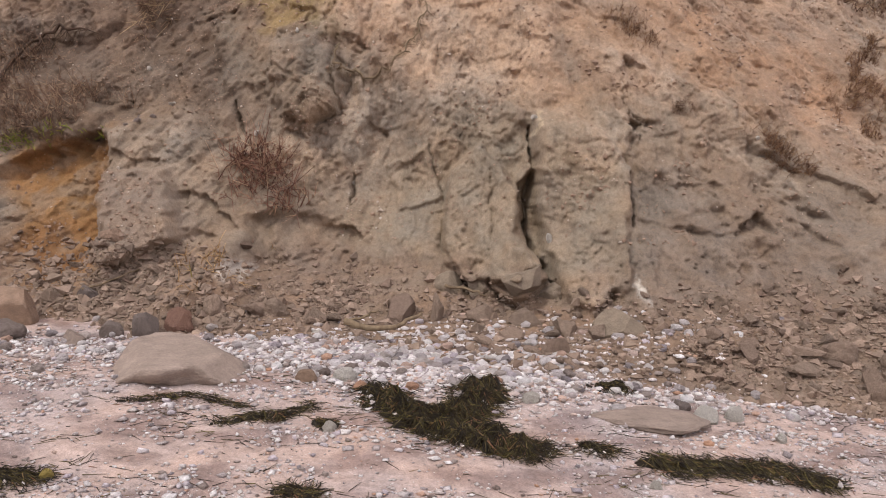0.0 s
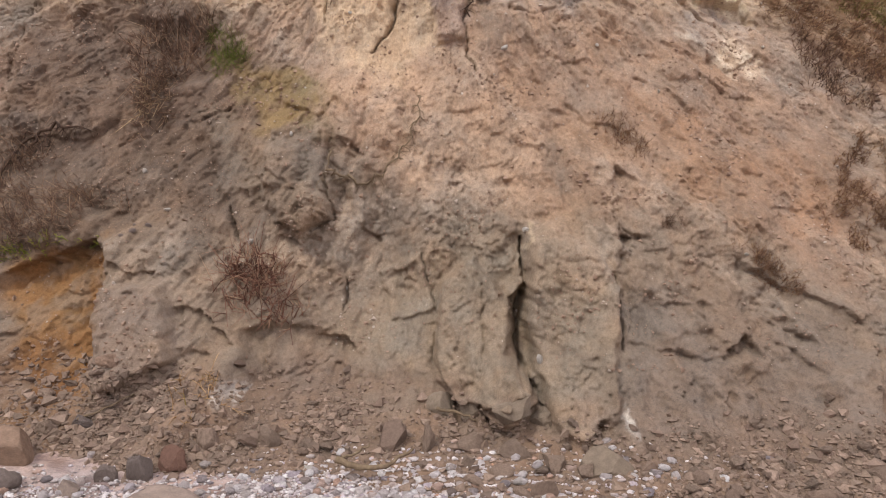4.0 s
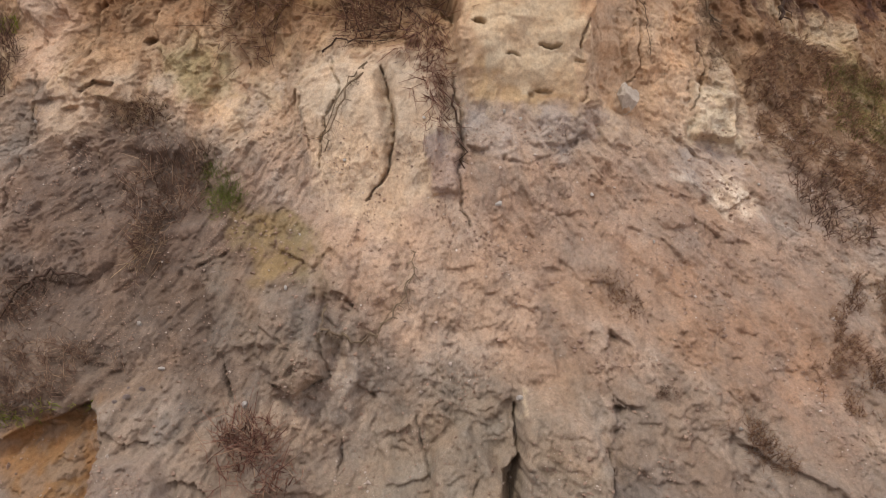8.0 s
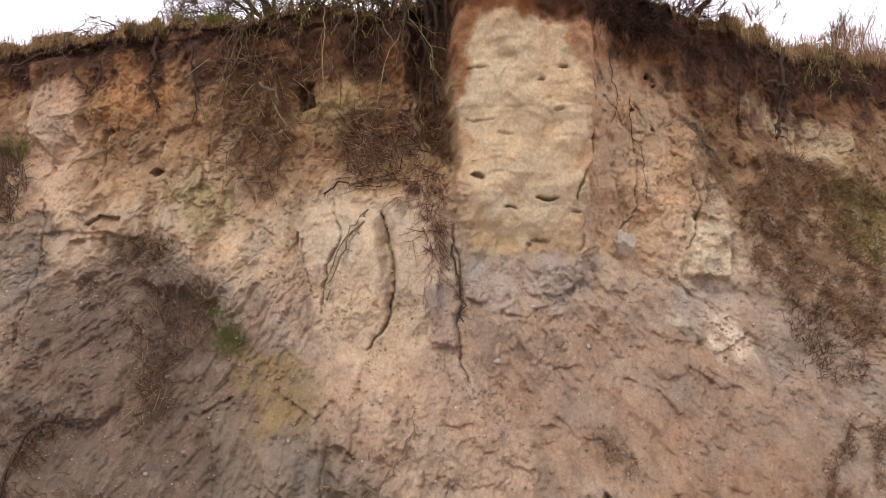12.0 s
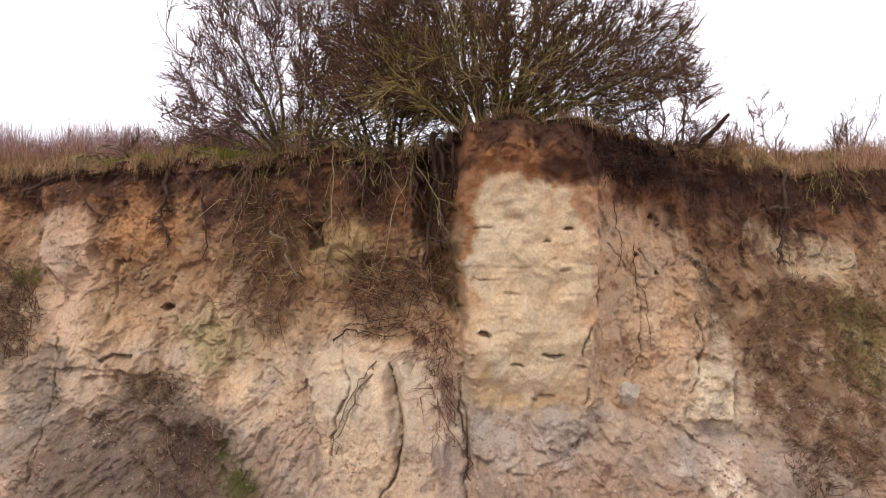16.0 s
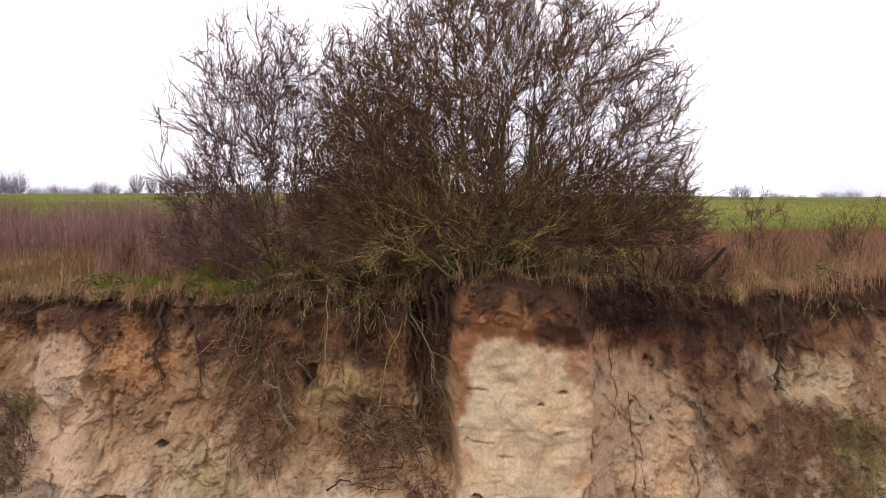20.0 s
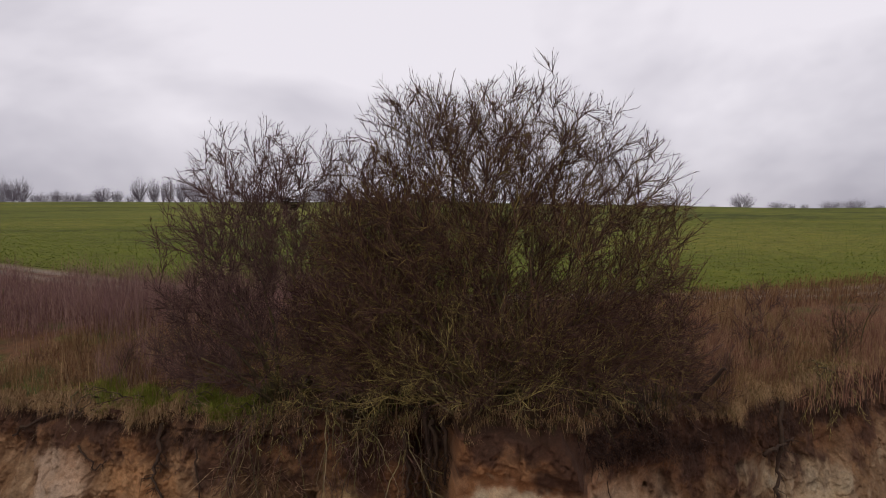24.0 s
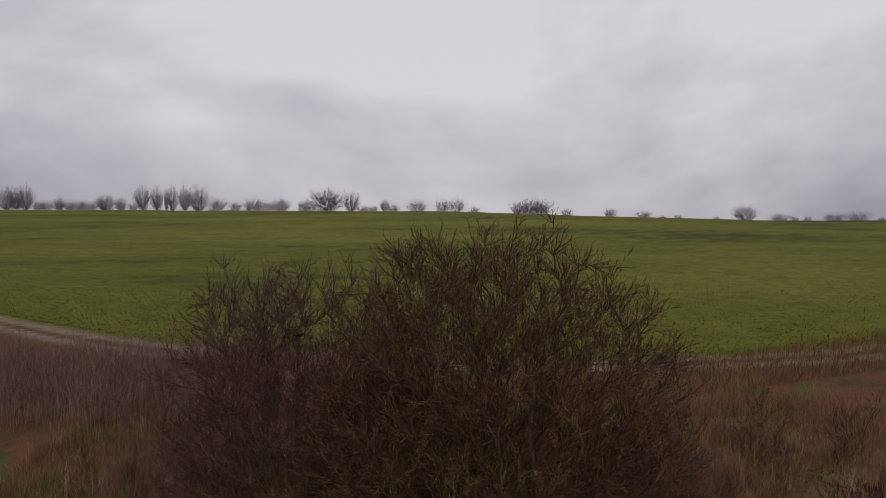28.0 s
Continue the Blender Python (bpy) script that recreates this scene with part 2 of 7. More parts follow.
def gnoise(x, y, seed=0):
    """Gradient noise in the plane, about -0.7 to 0.7."""
    ix, iy = np.floor(x), np.floor(y)
    fx, fy = x - ix, y - iy
    u, v = fx * fx * fx * (fx * (fx * 6 - 15) + 10), fy * fy * fy * (fy * (fy * 6 - 15) + 10)
    x0, y0 = int(ix.min()), int(iy.min())
    nx, ny = int(ix.max()) - x0 + 2, int(iy.max()) - y0 + 2
    table = nx * ny < 4 * ix.size
    if table:
        a = hash2(np.arange(x0, x0 + nx)[None], np.arange(y0, y0 + ny)[:, None], seed) * 2 * math.pi
        ca, sa = np.cos(a).ravel(), np.sin(a).ravel()
        at = ((iy - y0) * nx + (ix - x0)).astype(np.int64)
    total = 0
    for dx in (0, 1):
        for dy in (0, 1):
            if table:
                k = at + (dy * nx + dx)
                g = ca[k] * (fx - dx) + sa[k] * (fy - dy)
            else:
                a = hash2(ix + dx, iy + dy, seed) * 2 * math.pi
                g = np.cos(a) * (fx - dx) + np.sin(a) * (fy - dy)
            total = total + g * (u if dx else 1 - u) * (v if dy else 1 - v)
    return total


def fbm(x, y, seed=0, octaves=4, gain=0.5):
    total, amp = 0, 1.0
    for k in range(octaves):
        total = total + amp * gnoise(x * 2 ** k + 17.3 * k, y * 2 ** k - 9.1 * k, seed + k)
        amp *= gain
    return total


def cells(x, y, seed=0):
    """Nearest and second nearest distance to scattered points, and a number for the cell."""
    ix, iy = np.floor(x), np.floor(y)
    f1, f2, own = np.full(x.shape, 9.0), np.full(x.shape, 9.0), np.zeros(x.shape)
    for dx in (-1, 0, 1):
        for dy in (-1, 0, 1):
            cx, cy = ix + dx, iy + dy
            d = np.hypot(cx + hash2(cx, cy, seed) - x, cy + hash2(cx, cy, seed + 7) - y)
            near = d < f1
            f2 = np.where(near, f1, np.minimum(f2, d))
            own = np.where(near, hash2(cx, cy, seed + 13), own)
            f1 = np.where(near, d, f1)
    return f1, f2, own


def smooth(a, b, x):
    t = np.clip((x - a) / (b - a), 0, 1)
    return t * t * (3 - 2 * t)


def inside(poly, x, y):
    """Signed distance to a closed outline, positive within it."""
    d, wn_ = np.full(x.shape, 1e9), np.zeros(x.shape, bool)
    for (ax, ay), (bx, by) in zip(poly, poly[1:] + poly[:1]):
        ex, ey = bx - ax, by - ay
        t = np.clip(((x - ax) * ex + (y - ay) * ey) / (ex * ex + ey * ey + 1e-9), 0, 1)
        d = np.minimum(d, np.hypot(x - ax - t * ex, y - ay - t * ey))
        wn_ ^= ((ay > y) != (by > y)) & (x < (bx - ax) * (y - ay) / (by - ay + 1e-9) + ax)
    return np.where(wn_, d, -d)


def along(line, x, y):
    """Distance to an open line, the side (positive below or right of it), and the way run along it from 0 to 1."""
    d, side, run = np.full(x.shape, 1e9), np.zeros(x.shape), np.zeros(x.shape)
    n = len(line) - 1
    for k in range(n):
        (ax, ay), (bx, by) = line[k], line[k + 1]
        ex, ey = bx - ax, by - ay
        t = np.clip(((x - ax) * ex + (y - ay) * ey) / (ex * ex + ey * ey + 1e-9), 0, 1)
        e = np.hypot(x - ax - t * ex, y - ay - t * ey)
        near = e < d
        d = np.where(near, e, d)
        side = np.where(near, np.sign((x - ax) * ey - (y - ay) * ex), side)
        run = np.where(near, (k + t) / n, run)
    return d, side, run


def tubes(p0, p1, r0, r1, sides=3):
    """Many short tapered rods: points and faces."""
    p0, p1 = np.asarray(p0, float), np.asarray(p1, float)
    r0, r1 = np.asarray(r0, float)[:, None, None], np.asarray(r1, float)[:, None, None]
    d = p1 - p0
    d /= np.linalg.norm(d, axis=1, keepdims=True) + 1e-9
    up = np.where(np.abs(d[:, 2:3]) > 0.9, np.array([[1.0, 0, 0]]), np.array([[0, 0, 1.0]]))
    u = np.cross(d, up)
    u /= np.linalg.norm(u, axis=1, keepdims=True) + 1e-9
    v = np.cross(d, u)
    a = np.arange(sides) * 2 * math.pi / sides
    ring = np.cos(a)[None, :, None] * u[:, None] + np.sin(a)[None, :, None] * v[:, None]
    pts = np.concatenate([p0[:, None] + ring * r0, p1[:, None] + ring * r1], 1).reshape(-1, 3)
    k = np.arange(sides)
    q = np.stack([k, (k + 1) % sides, sides + (k + 1) % sides, sides + k], 1)
    return pts, (q[None] + (np.arange(len(p0)) * 2 * sides)[:, None, None]).reshape(-1, 4)


def rope(points, radii, sides=7):
    """One bent tapered rod through points: points and faces, closed at its ends."""
    p = np.asarray(points, float)
    n = len(p)
    d = np.gradient(p, axis=0)
    d /= np.linalg.norm(d, axis=1, keepdims=True) + 1e-9
    u = np.cross(d, np.array([0.31, 0.77, 0.56]))
    u /= np.linalg.norm(u, axis=1, keepdims=True) + 1e-9
    v = np.cross(d, u)
    a = np.arange(sides) * 2 * math.pi / sides
    ring = np.cos(a)[None, :, None] * u[:, None] + np.sin(a)[None, :, None] * v[:, None]
    pts = (p[:, None] + ring * np.asarray(radii, float)[:, None, None]).reshape(-1, 3)
    faces = []
    for i in range(n - 1):
        for k in range(sides):
            faces.append((i * sides + k, i * sides + (k + 1) % sides, (i + 1) * sides + (k + 1) % sides, (i + 1) * sides + k))
    pts = np.concatenate([pts, p[:1], p[-1:]])
    for k in range(sides):
        faces.append((n * sides, (k + 1) % sides, k, k))
        faces.append((n * sides + 1, (n - 1) * sides + k, (n - 1) * sides + (k + 1) % sides, (n - 1) * sides + (k + 1) % sides))
    return pts, np.array(faces)


def tri(faces):
    """Quads, some of them doubled to triangles, as clean triangles."""
    f = np.asarray(faces)
    t = np.concatenate([f[:, :3], f[:, [0, 2, 3]]])
    return t[(t[:, 0] != t[:, 1]) & (t[:, 1] != t[:, 2]) & (t[:, 0] != t[:, 2])]


def joined(pieces):
    pts, faces, n = [], [], 0
    for p, f in pieces:
        pts.append(p)
        faces.append(np.asarray(f) + n)
        n += len(p)
    return np.concatenate(pts), np.concatenate(faces)

# ---- the lie of the land ----
HEIGHTS = np.array([-0.4, 0.3, 0.7, 1.2, 2.2, 3.3, 4.5, 5.7, 7.0, 8.2, 9.5, 10.5, 12.2])
STATIONS = np.array([-11.0, -8.0, -5.5, -3.0, -1.0, 1.0, 2.2, 3.5, 5.2, 8.0, 12.0])


def profile(*setback):
    return setback


FACE = np.array([
    profile(6.2, 7.0, 7.9, 8.8, 9.7, 10.9, 12.0, 12.8, 13.6, 14.3, 15.0, 15.6, 15.8),
    profile(6.0, 6.9, 7.8, 8.7, 9.6, 10.8, 11.9, 12.6, 13.1, 13.6, 14.3, 14.9, 15.1),
    profile(5.8, 6.9, 7.9, 8.8, 9.6, 10.4, 11.6, 12.3, 12.9, 13.2, 13.7, 13.7, 14.0),
    profile(5.8, 7.0, 7.9, 9.0, 9.9, 10.5, 11.2, 11.9, 12.5, 13.0, 13.1, 13.1, 13.2),
    profile(5.8, 7.0, 8.6, 9.6, 10.35, 10.5, 10.7, 11.3, 11.6, 11.9, 12.8, 12.9, 12.9),
    profile(5.7, 7.2, 8.4, 9.1, 9.6, 10.05, 10.4, 10.75, 11.3, 11.6, 11.65, 11.65, 11.5),
    profile(5.7, 7.2, 8.0, 8.5, 9.2, 9.7, 10.5, 11.1, 11.6, 11.7, 11.7, 11.65, 11.4),
    profile(5.8, 7.0, 7.7, 8.4, 9.15, 9.7, 10.7, 11.5, 12.1, 12.4, 12.75, 12.9, 12.8),
    profile(5.8, 6.9, 7.7, 8.4, 9.2, 10.2, 11.1, 12.0, 12.7, 13.2, 13.7, 13.9, 13.9),
    profile(5.9, 7.0, 7.9, 8.6, 9.8, 10.9, 12.0, 13.0, 14.1, 15.0, 15.6, 16.1, 16.4),
    profile(6.2, 7.4, 8.4, 9.4, 10.8, 12.0, 13.2, 14.4, 15.8, 17.0, 18.0, 18.6, 19.0)])


def setback(x, z):
    """How far back the plain cliff lies at a place along it and a height."""
    rows = np.stack([np.interp(z, HEIGHTS, r) for r in FACE])
    i = np.clip(np.searchsorted(STATIONS, x) - 1, 0, len(STATIONS) - 2)
    u = np.clip((x - STATIONS[i]) / (STATIONS[i + 1] - STATIONS[i]), 0, 1)
    a, b = np.take_along_axis(rows, i[None], 0)[0], np.take_along_axis(rows, (i + 1)[None], 0)[0]
    return a + (b - a) * (u * u * (3 - 2 * u) * 0.5 + u * 0.5)


def brink(x):
    """Height of the cliff's upper edge."""
    z = np.interp(x, [-11, -9, -7.5, -5.5, -3.8, -1.7, -0.4, 0.3, 1.15, 2.2, 3.7, 5.0, 7.6, 11],
                  [11.45, 11.4, 11.4, 11.4, 11.42, 11.48, 11.52, 11.78, 11.88, 11.8, 11.72, 11.5, 11.4, 11.7])
    return z + 0.2 * fbm(x * 1.1, x * 0 + 3.3, 5, 6, 0.62)


def sand_height(x, y):
    return (0.19 - 0.065 * np.clip(x, -5, 5) + 0.1 * (np.maximum(y, -8) - 5.4)
            + (0.035 * fbm(x * 0.9, y * 1.3, 21, 3) + 0.02 * fbm(x * 4, y * 6, 22, 3)) * smooth(-10, -7, y) * smooth(12, 10, np.abs(x)))


def field_height(x, y):
    """The plateau behind the edge, the track, and the rising field."""
    far = np.interp(x, [-300, -186, 0, 62, 140, 300], [310, 300, 215, 160, 150, 150])
    crest = np.interp(x, [-300, -186, 0, 62, 140, 300], [23.6, 23.4, 21.0, 18.1, 18.0, 17.8])
    u = np.maximum(y - 30, 0) / (far - 30)
    hill = np.where(u < 1, 1 - (1 - np.minimum(u, 1)) ** 1.35, 1 - 0.35 * np.maximum(u - 1, 0) ** 1.5)
    z = 12.2 + (crest - 12.2) * hill
    z = z + smooth(4, -30, x) * smooth(24, 36, y) * 0.5 * (1 - smooth(40, 90, y))
    return z + 0.25 * fbm(x * 0.03, y * 0.03, 31, 3) * smooth(40, 90, y)


def track_y(x):
    """The dirt track's bend along the field."""
    return 28.2 + 0.012 * np.clip(np.asarray(x, float) - 2, -32, 32) ** 2

# ---- the cliff ----
NU, NV = 980, 560
gx = np.linspace(-10.6, 11.6, NU)
tops = brink(gx)
gv = np.linspace(0, 1, NV)
X = np.repeat(gx[None], NV, 0)
Z = -0.4 + (tops[None] + 0.4) * gv[:, None]
Yb = setback(X, Z)
WX = X + 0.07 * fbm(X * 2.2, Z * 2.2, 41, 3)
WZ = Z + 0.07 * fbm(X * 2.2, Z * 2.2, 45, 3)
VX = X + 0.32 * fbm(X * 1.4, Z * 1.4, 46, 5, 0.6)
VZ = Z + 0.32 * fbm(X * 1.4, Z * 1.4, 49, 5, 0.6)
LOOSE = 1 - 0.45 * smooth(0.0, 0.4, fbm(X * 2.6, Z * 2.6, 53, 4, 0.6))
JAG = 0.032 * fbm(X * 6, Z * 6, 54, 3, 0.5)
JX, JZ = WX + JAG, WZ + 0.032 * fbm(X * 6, Z * 6, 58, 3, 0.5)
OUT = np.zeros_like(X)
TINT = np.zeros((*X.shape, 3))


def window(pts, m):
    """The patch of the face that reaches m metres round some places."""
    xs, zs = [p[0] for p in pts], [p[1] for p in pts]
    i0, i1 = np.searchsorted(gx, [min(xs) - m, max(xs) + m])
    j0 = int((min(zs) - m + 0.4) / (tops.max() + 0.4) * NV)
    j1 = int((max(zs) + m + 0.4) / (tops.min() + 0.4) * NV) + 1
    return slice(max(j0, 0), min(max(j1, 1), NV)), slice(max(i0, 0), min(max(i1, 1), NU))


def stain(colour, mask, at=np.s_[:, :]):
    """Colours the face where the mask is set; a mask from area() brings its own patch."""
    if isinstance(mask, Patch):
        mask, at = mask.m, mask.at
    TINT[at] += (np.array(colour) - TINT[at]) * np.clip(mask, 0, 1)[..., None]


class Patch:
    def __init__(self, m, at):
        self.m, self.at = m, at

    def __rmul__(self, k):
        return Patch(self.m * k, self.at)


def area(poly, soft=0.1):
    at = window(poly, soft + 0.15)
    return Patch(smooth(-soft, soft, inside(poly, JX[at], JZ[at])), at)


def zone(poly, soft=0.1):
    """Like area, with a looser, more broken rim, for colours."""
    at = window(poly, 3 * soft + 0.4)
    return Patch(smooth(-1.6 * soft, 1.6 * soft, inside(poly, VX[at], VZ[at])) * LOOSE[at], at)


def slab(poly, proud, soft=0.08, low=-9.0, high=-8.0):
    """Brings a part of the face forward; it fades out from the height high down to low."""
    a = area(poly, soft)
    OUT[a.at] += proud * a.m * smooth(low, high, Z[a.at])


def knob(cx, cz, rx, rz, proud):
    at = window([(cx - rx, cz - rz), (cx + rx, cz + rz)], 0.15)
    OUT[at] += proud * np.sqrt(np.maximum(0, 1 - ((JX[at] - cx) / rx) ** 2 - ((JZ[at] - cz) / rz) ** 2))


def crack(line, wide, deep):
    at = window(line, 0.3)
    d, _, run = along(line, JX[at], JZ[at])
    w = wide * (0.3 + 0.7 * np.sin(np.pi * np.clip(run, 0.08, 0.92))) * (0.7 + 1.2 * np.abs(fbm(X[at] * 3, Z[at] * 3, 62, 2)))
    OUT[at] -= deep * np.clip(1.25 - d / w, 0, 1)


def scarp(line, drop, tail=0.35):
    """A broken edge: the face falls back below the line and comes out again lower down."""
    at = window(line, 4 * tail)
    d, side, run = along(line, JX[at], JZ[at])
    ends = smooth(0, 0.12, run) * smooth(1, 0.88, run)
    broken = 0.35 + 0.65 * smooth(-0.25, 0.2, fbm(X[at] * 2.6, Z[at] * 2.6, 57, 3))
    OUT[at] -= drop * broken * ends * np.where(side > 0, smooth(0, 0.03, d) * np.exp(-d / tail), 0)


# colour by height: grey-brown clay, pinkish loam, sand, dark topsoil
bend = Z + 0.35 * fbm(X * 0.5, Z * 0.5, 51, 4)
stain(lin(142, 122, 105), np.ones_like(X))
stain(lin(147, 130, 112), smooth(0.9, 1.8, bend))
stain(lin(164, 141, 121), smooth(3.6, 5.2, bend))
stain(lin(194, 170, 143), smooth(6.2, 7.2, bend))
stain(lin(194, 164, 130), smooth(7.6, 8.6, bend))
stain(lin(178, 134, 100), smooth(9.6, 10.6, bend))

# shape at several sizes: swells, crumbly lumps, flakes, and slipped diagonal ledges on the long slope
OUT += 0.14 * fbm(X * 0.7, Z * 0.7, 61, 3)
OUT += 0.09 * fbm(X * 2.0, Z * 1.6, 64, 4)
sanded = smooth(6.6, 7.6, bend)
crumb = smooth(-0.25, 0.3, fbm(X * 0.75, Z * 0.75, 66, 3))
wash = smooth(3.2, 4.4, bend) * smooth(-3.0, -1.6, X) * smooth(7.0, 5.0, X) * (1 - sanded)
rough_part = (1 - 0.65 * sanded) * (0.3 + 0.7 * crumb) * (1 - 0.5 * wash)
tower = smooth(-0.1, 0.15, inside([(0.34, 11.2), (2.2, 11.1), (2.5, 9.5), (2.3, 7.1), (0.9, 7.2), (0.4, 8.6)], WX, WZ))
pillars = smooth(-0.1, 0.1, inside([(-2.2, 8.1), (0.2, 8.1), (0.45, 6.0), (-0.6, 5.3), (-1.6, 5.6)], WX, WZ))


def ridged(x, y, seed, octaves=5, gain=0.55):
    """Noise with sharp crests and round hollows, about -0.5 to 0.5."""
    total, amp = 0, 1.0
    for k in range(octaves):
        total = total + amp * (0.5 - 1.9 * np.abs(gnoise(x * 2 ** k + 11.7 * k, y * 2 ** k + 5.3 * k, seed + k)))
        amp *= gain
    return total * 0.7


# flutes and slides that fan out and down from under the columns
SX, SZ = WX + 0.25 * (VX - X), WZ + 0.25 * (VZ - Z)
ang, dist = np.arctan2(SX + 0.3, 10.6 - SZ), np.hypot(SX + 0.3, 10.6 - SZ)
clay = (1 - sanded) * (1 - 0.7 * pillars)
flow = smooth(-0.35, 0.25, fbm(X * 0.6, Z * 0.5, 63, 3))
runnel = ridged(ang * 8, dist * 0.42, 67)
streak = ridged(ang * 24, dist * 0.9, 69, 4)
OUT += clay * (0.17 * runnel + (0.05 + 0.05 * flow) * streak)
OUT += 0.014 * clay * ridged(ang * 62, dist * 2.4, 75, 3)
mound = smooth(-2.4, -3.4, X) * smooth(2.8, 3.8, Z) * smooth(7.4, 6.4, Z)
OUT += 0.12 * mound * ridged((X + 0.45 * Z) * 2.2, (Z - 0.45 * X) * 0.5, 70, 5)
OUT += 0.028 * rough_part * ridged(X * 2.4, Z * 2.0, 68, 6, 0.6)
OUT += 0.012 * (0.25 + 0.75 * crumb) * (1 - 0.5 * smooth(3.6, 2.8, Z)) * (1 - 0.75 * tower) * ridged(X * 8, Z * 7, 89, 4, 0.6)
FU, FV = ang * 7.0 * (1 - sanded) + X * sanded, dist * 0.62 * (1 - sanded) + Z * 1.3 * sanded
# flaking layers: each lets go along an uneven line and leaves a sharp small step
for scale_, layers, thick_, seed in ((0.8, 5, 0.055, 81), (1.8, 5, 0.024, 86), (4.2, 4, 0.010, 91)):
    lay = layers * fbm(FU * scale_, FV * scale_, seed, 6, 0.58) + (Z * 0.9 + X * 0.4) * 0.9
    OUT += thick_ * (1 - 0.6 * sanded) * (1 - 0.35 * wash) * (1 - 0.8 * tower) * (0.4 + 0.6 * crumb) * (lay - np.floor(lay) - 0.5)
for freq, amp, tilt_, seed in ((1.9, 0.12, 0.5, 95), (4.3, 0.06, 0.45, 98)):
    run_ = (Z + tilt_ * np.where(X > -0.5, X, -X * 0.5)) * freq + 1.5 * fbm(X * 0.8, Z * 0.8, seed, 4)
    saw = run_ - np.floor(run_)
    patch = smooth(0.05, 0.3, fbm(X * 0.75, Z * 0.75, seed + 1, 3)) * rough_part
    OUT += amp * patch * (saw * smooth(1.0, 0.93, saw) - 0.4)
# the sand: upright flutes, crumbling blocks and thin beds
upright = sanded * (1 - 0.92 * tower) * (1 - 0.7 * pillars)
OUT += upright * (0.22 * ridged(VX * 1.1, VZ * 0.3, 105, 5) + 0.09 * ridged(VX * 2.6, VZ * 1.1, 107, 5, 0.6))
f1, f2, own = cells(VX * 2.7 + 0.4 * WX, VZ * 2.1, 111)
OUT += upright * 0.12 * (own - 0.5) * smooth(0.0, 0.12, f2 - f1)
bed = Z * 9 + 1.5 * fbm(X * 0.6, Z * 0.6, 108, 3)
OUT += 0.012 * sanded * smooth(0.2, 0.6, gnoise(bed, X * 0.35, 109)) - 0.016 * sanded * smooth(0.28, 0.5, fbm(X * 1.4, Z * 5.0, 110, 4))

# grey and ochre slides down the slope, pale dust, brown wash down the sand
stain(lin(146, 131, 115), 0.5 * smooth(0.02, 0.32, fbm(ang * 9, dist * 0.5, 121, 5, 0.6)) * clay)
stain(lin(180, 150, 124), 0.4 * smooth(0.05, 0.35, fbm(ang * 10, dist * 0.45, 124, 5, 0.6)) * clay * smooth(2.0, 3.6, bend) * smooth(-1.5, 1.0, X))
stain(lin(198, 176, 152), 0.4 * smooth(0.1, 0.4, fbm(ang * 22, dist * 0.9, 127, 5, 0.6)) * clay * smooth(1.6, 3.0, bend))
stain(lin(140, 106, 76), 0.45 * smooth(-0.02, 0.3, fbm(VX * 1.8, VZ * 0.35, 130, 5, 0.6)) * upright)
stain(lin(206, 178, 140), 0.5 * smooth(0.08, 0.32, fbm(VX * 2.0, VZ * 0.9, 133, 5, 0.6)) * upright)
# broad colours of the face
stain(lin(122, 104, 89), 1.0 * zone([(-7.40, 5.78), (-7.09, 6.26), (-6.55, 6.64), (-5.69, 7.04), (-5.19, 7.14), (-4.23, 7.04), (-3.20, 6.21), (-2.22, 5.37), (-1.54, 5.09), (-1.65, 4.15), (-2.26, 3.23), (-6.16, 3.23)], 0.25))
stain(lin(112, 96, 82), 0.9 * zone([(-7.10, 4.93), (-5.64, 6.20), (-3.05, 4.90), (-2.86, 3.63), (-3.09, 3.01), (-3.81, 3.47), (-5.11, 2.60), (-5.87, 2.60)], 0.35))
stain(lin(128, 112, 98), 0.75 * zone([(2.31, 2.50), (3.67, 2.57), (5.34, 1.85), (4.08, 0.17), (1.79, 0.37)], 0.4))
stain(lin(154, 138, 117), 0.7 * zone([(-1.26, 1.87), (-0.03, 3.27), (1.61, 3.21), (2.31, 2.42), (2.01, 0.96), (-1.07, 0.68)], 0.3))
stain(lin(180, 154, 130), 0.5 * zone([(-1.97, 5.71), (-1.04, 5.50), (0.01, 5.78), (0.59, 5.17), (0.02, 3.30), (-0.97, 4.18), (-1.72, 5.07)], 0.3))
stain(lin(168, 140, 116), 0.6 * zone([(2.10, 6.62), (3.97, 6.06), (6.87, 3.75), (6.57, 3.24), (1.12, 3.39), (0.83, 5.18)], 0.3))
stain(lin(150, 124, 104), 0.7 * zone([(4.44, 5.15), (6.61, 3.98), (5.53, 2.21), (4.65, 2.74), (3.48, 5.05)], 0.3))
stain(lin(142, 108, 78), 0.85 * zone([(-10.03, 11.67), (-3.81, 11.56), (0.32, 11.67), (0.32, 9.35), (-2.04, 8.67), (-3.79, 9.19), (-5.95, 8.54), (-7.78, 9.08), (-9.30, 9.04)], 0.35))
stain(lin(136, 104, 76), 0.85 * zone([(2.72, 11.49), (11.84, 11.82), (10.05, 7.91), (5.50, 8.35), (4.14, 9.23), (2.76, 10.18)], 0.35))
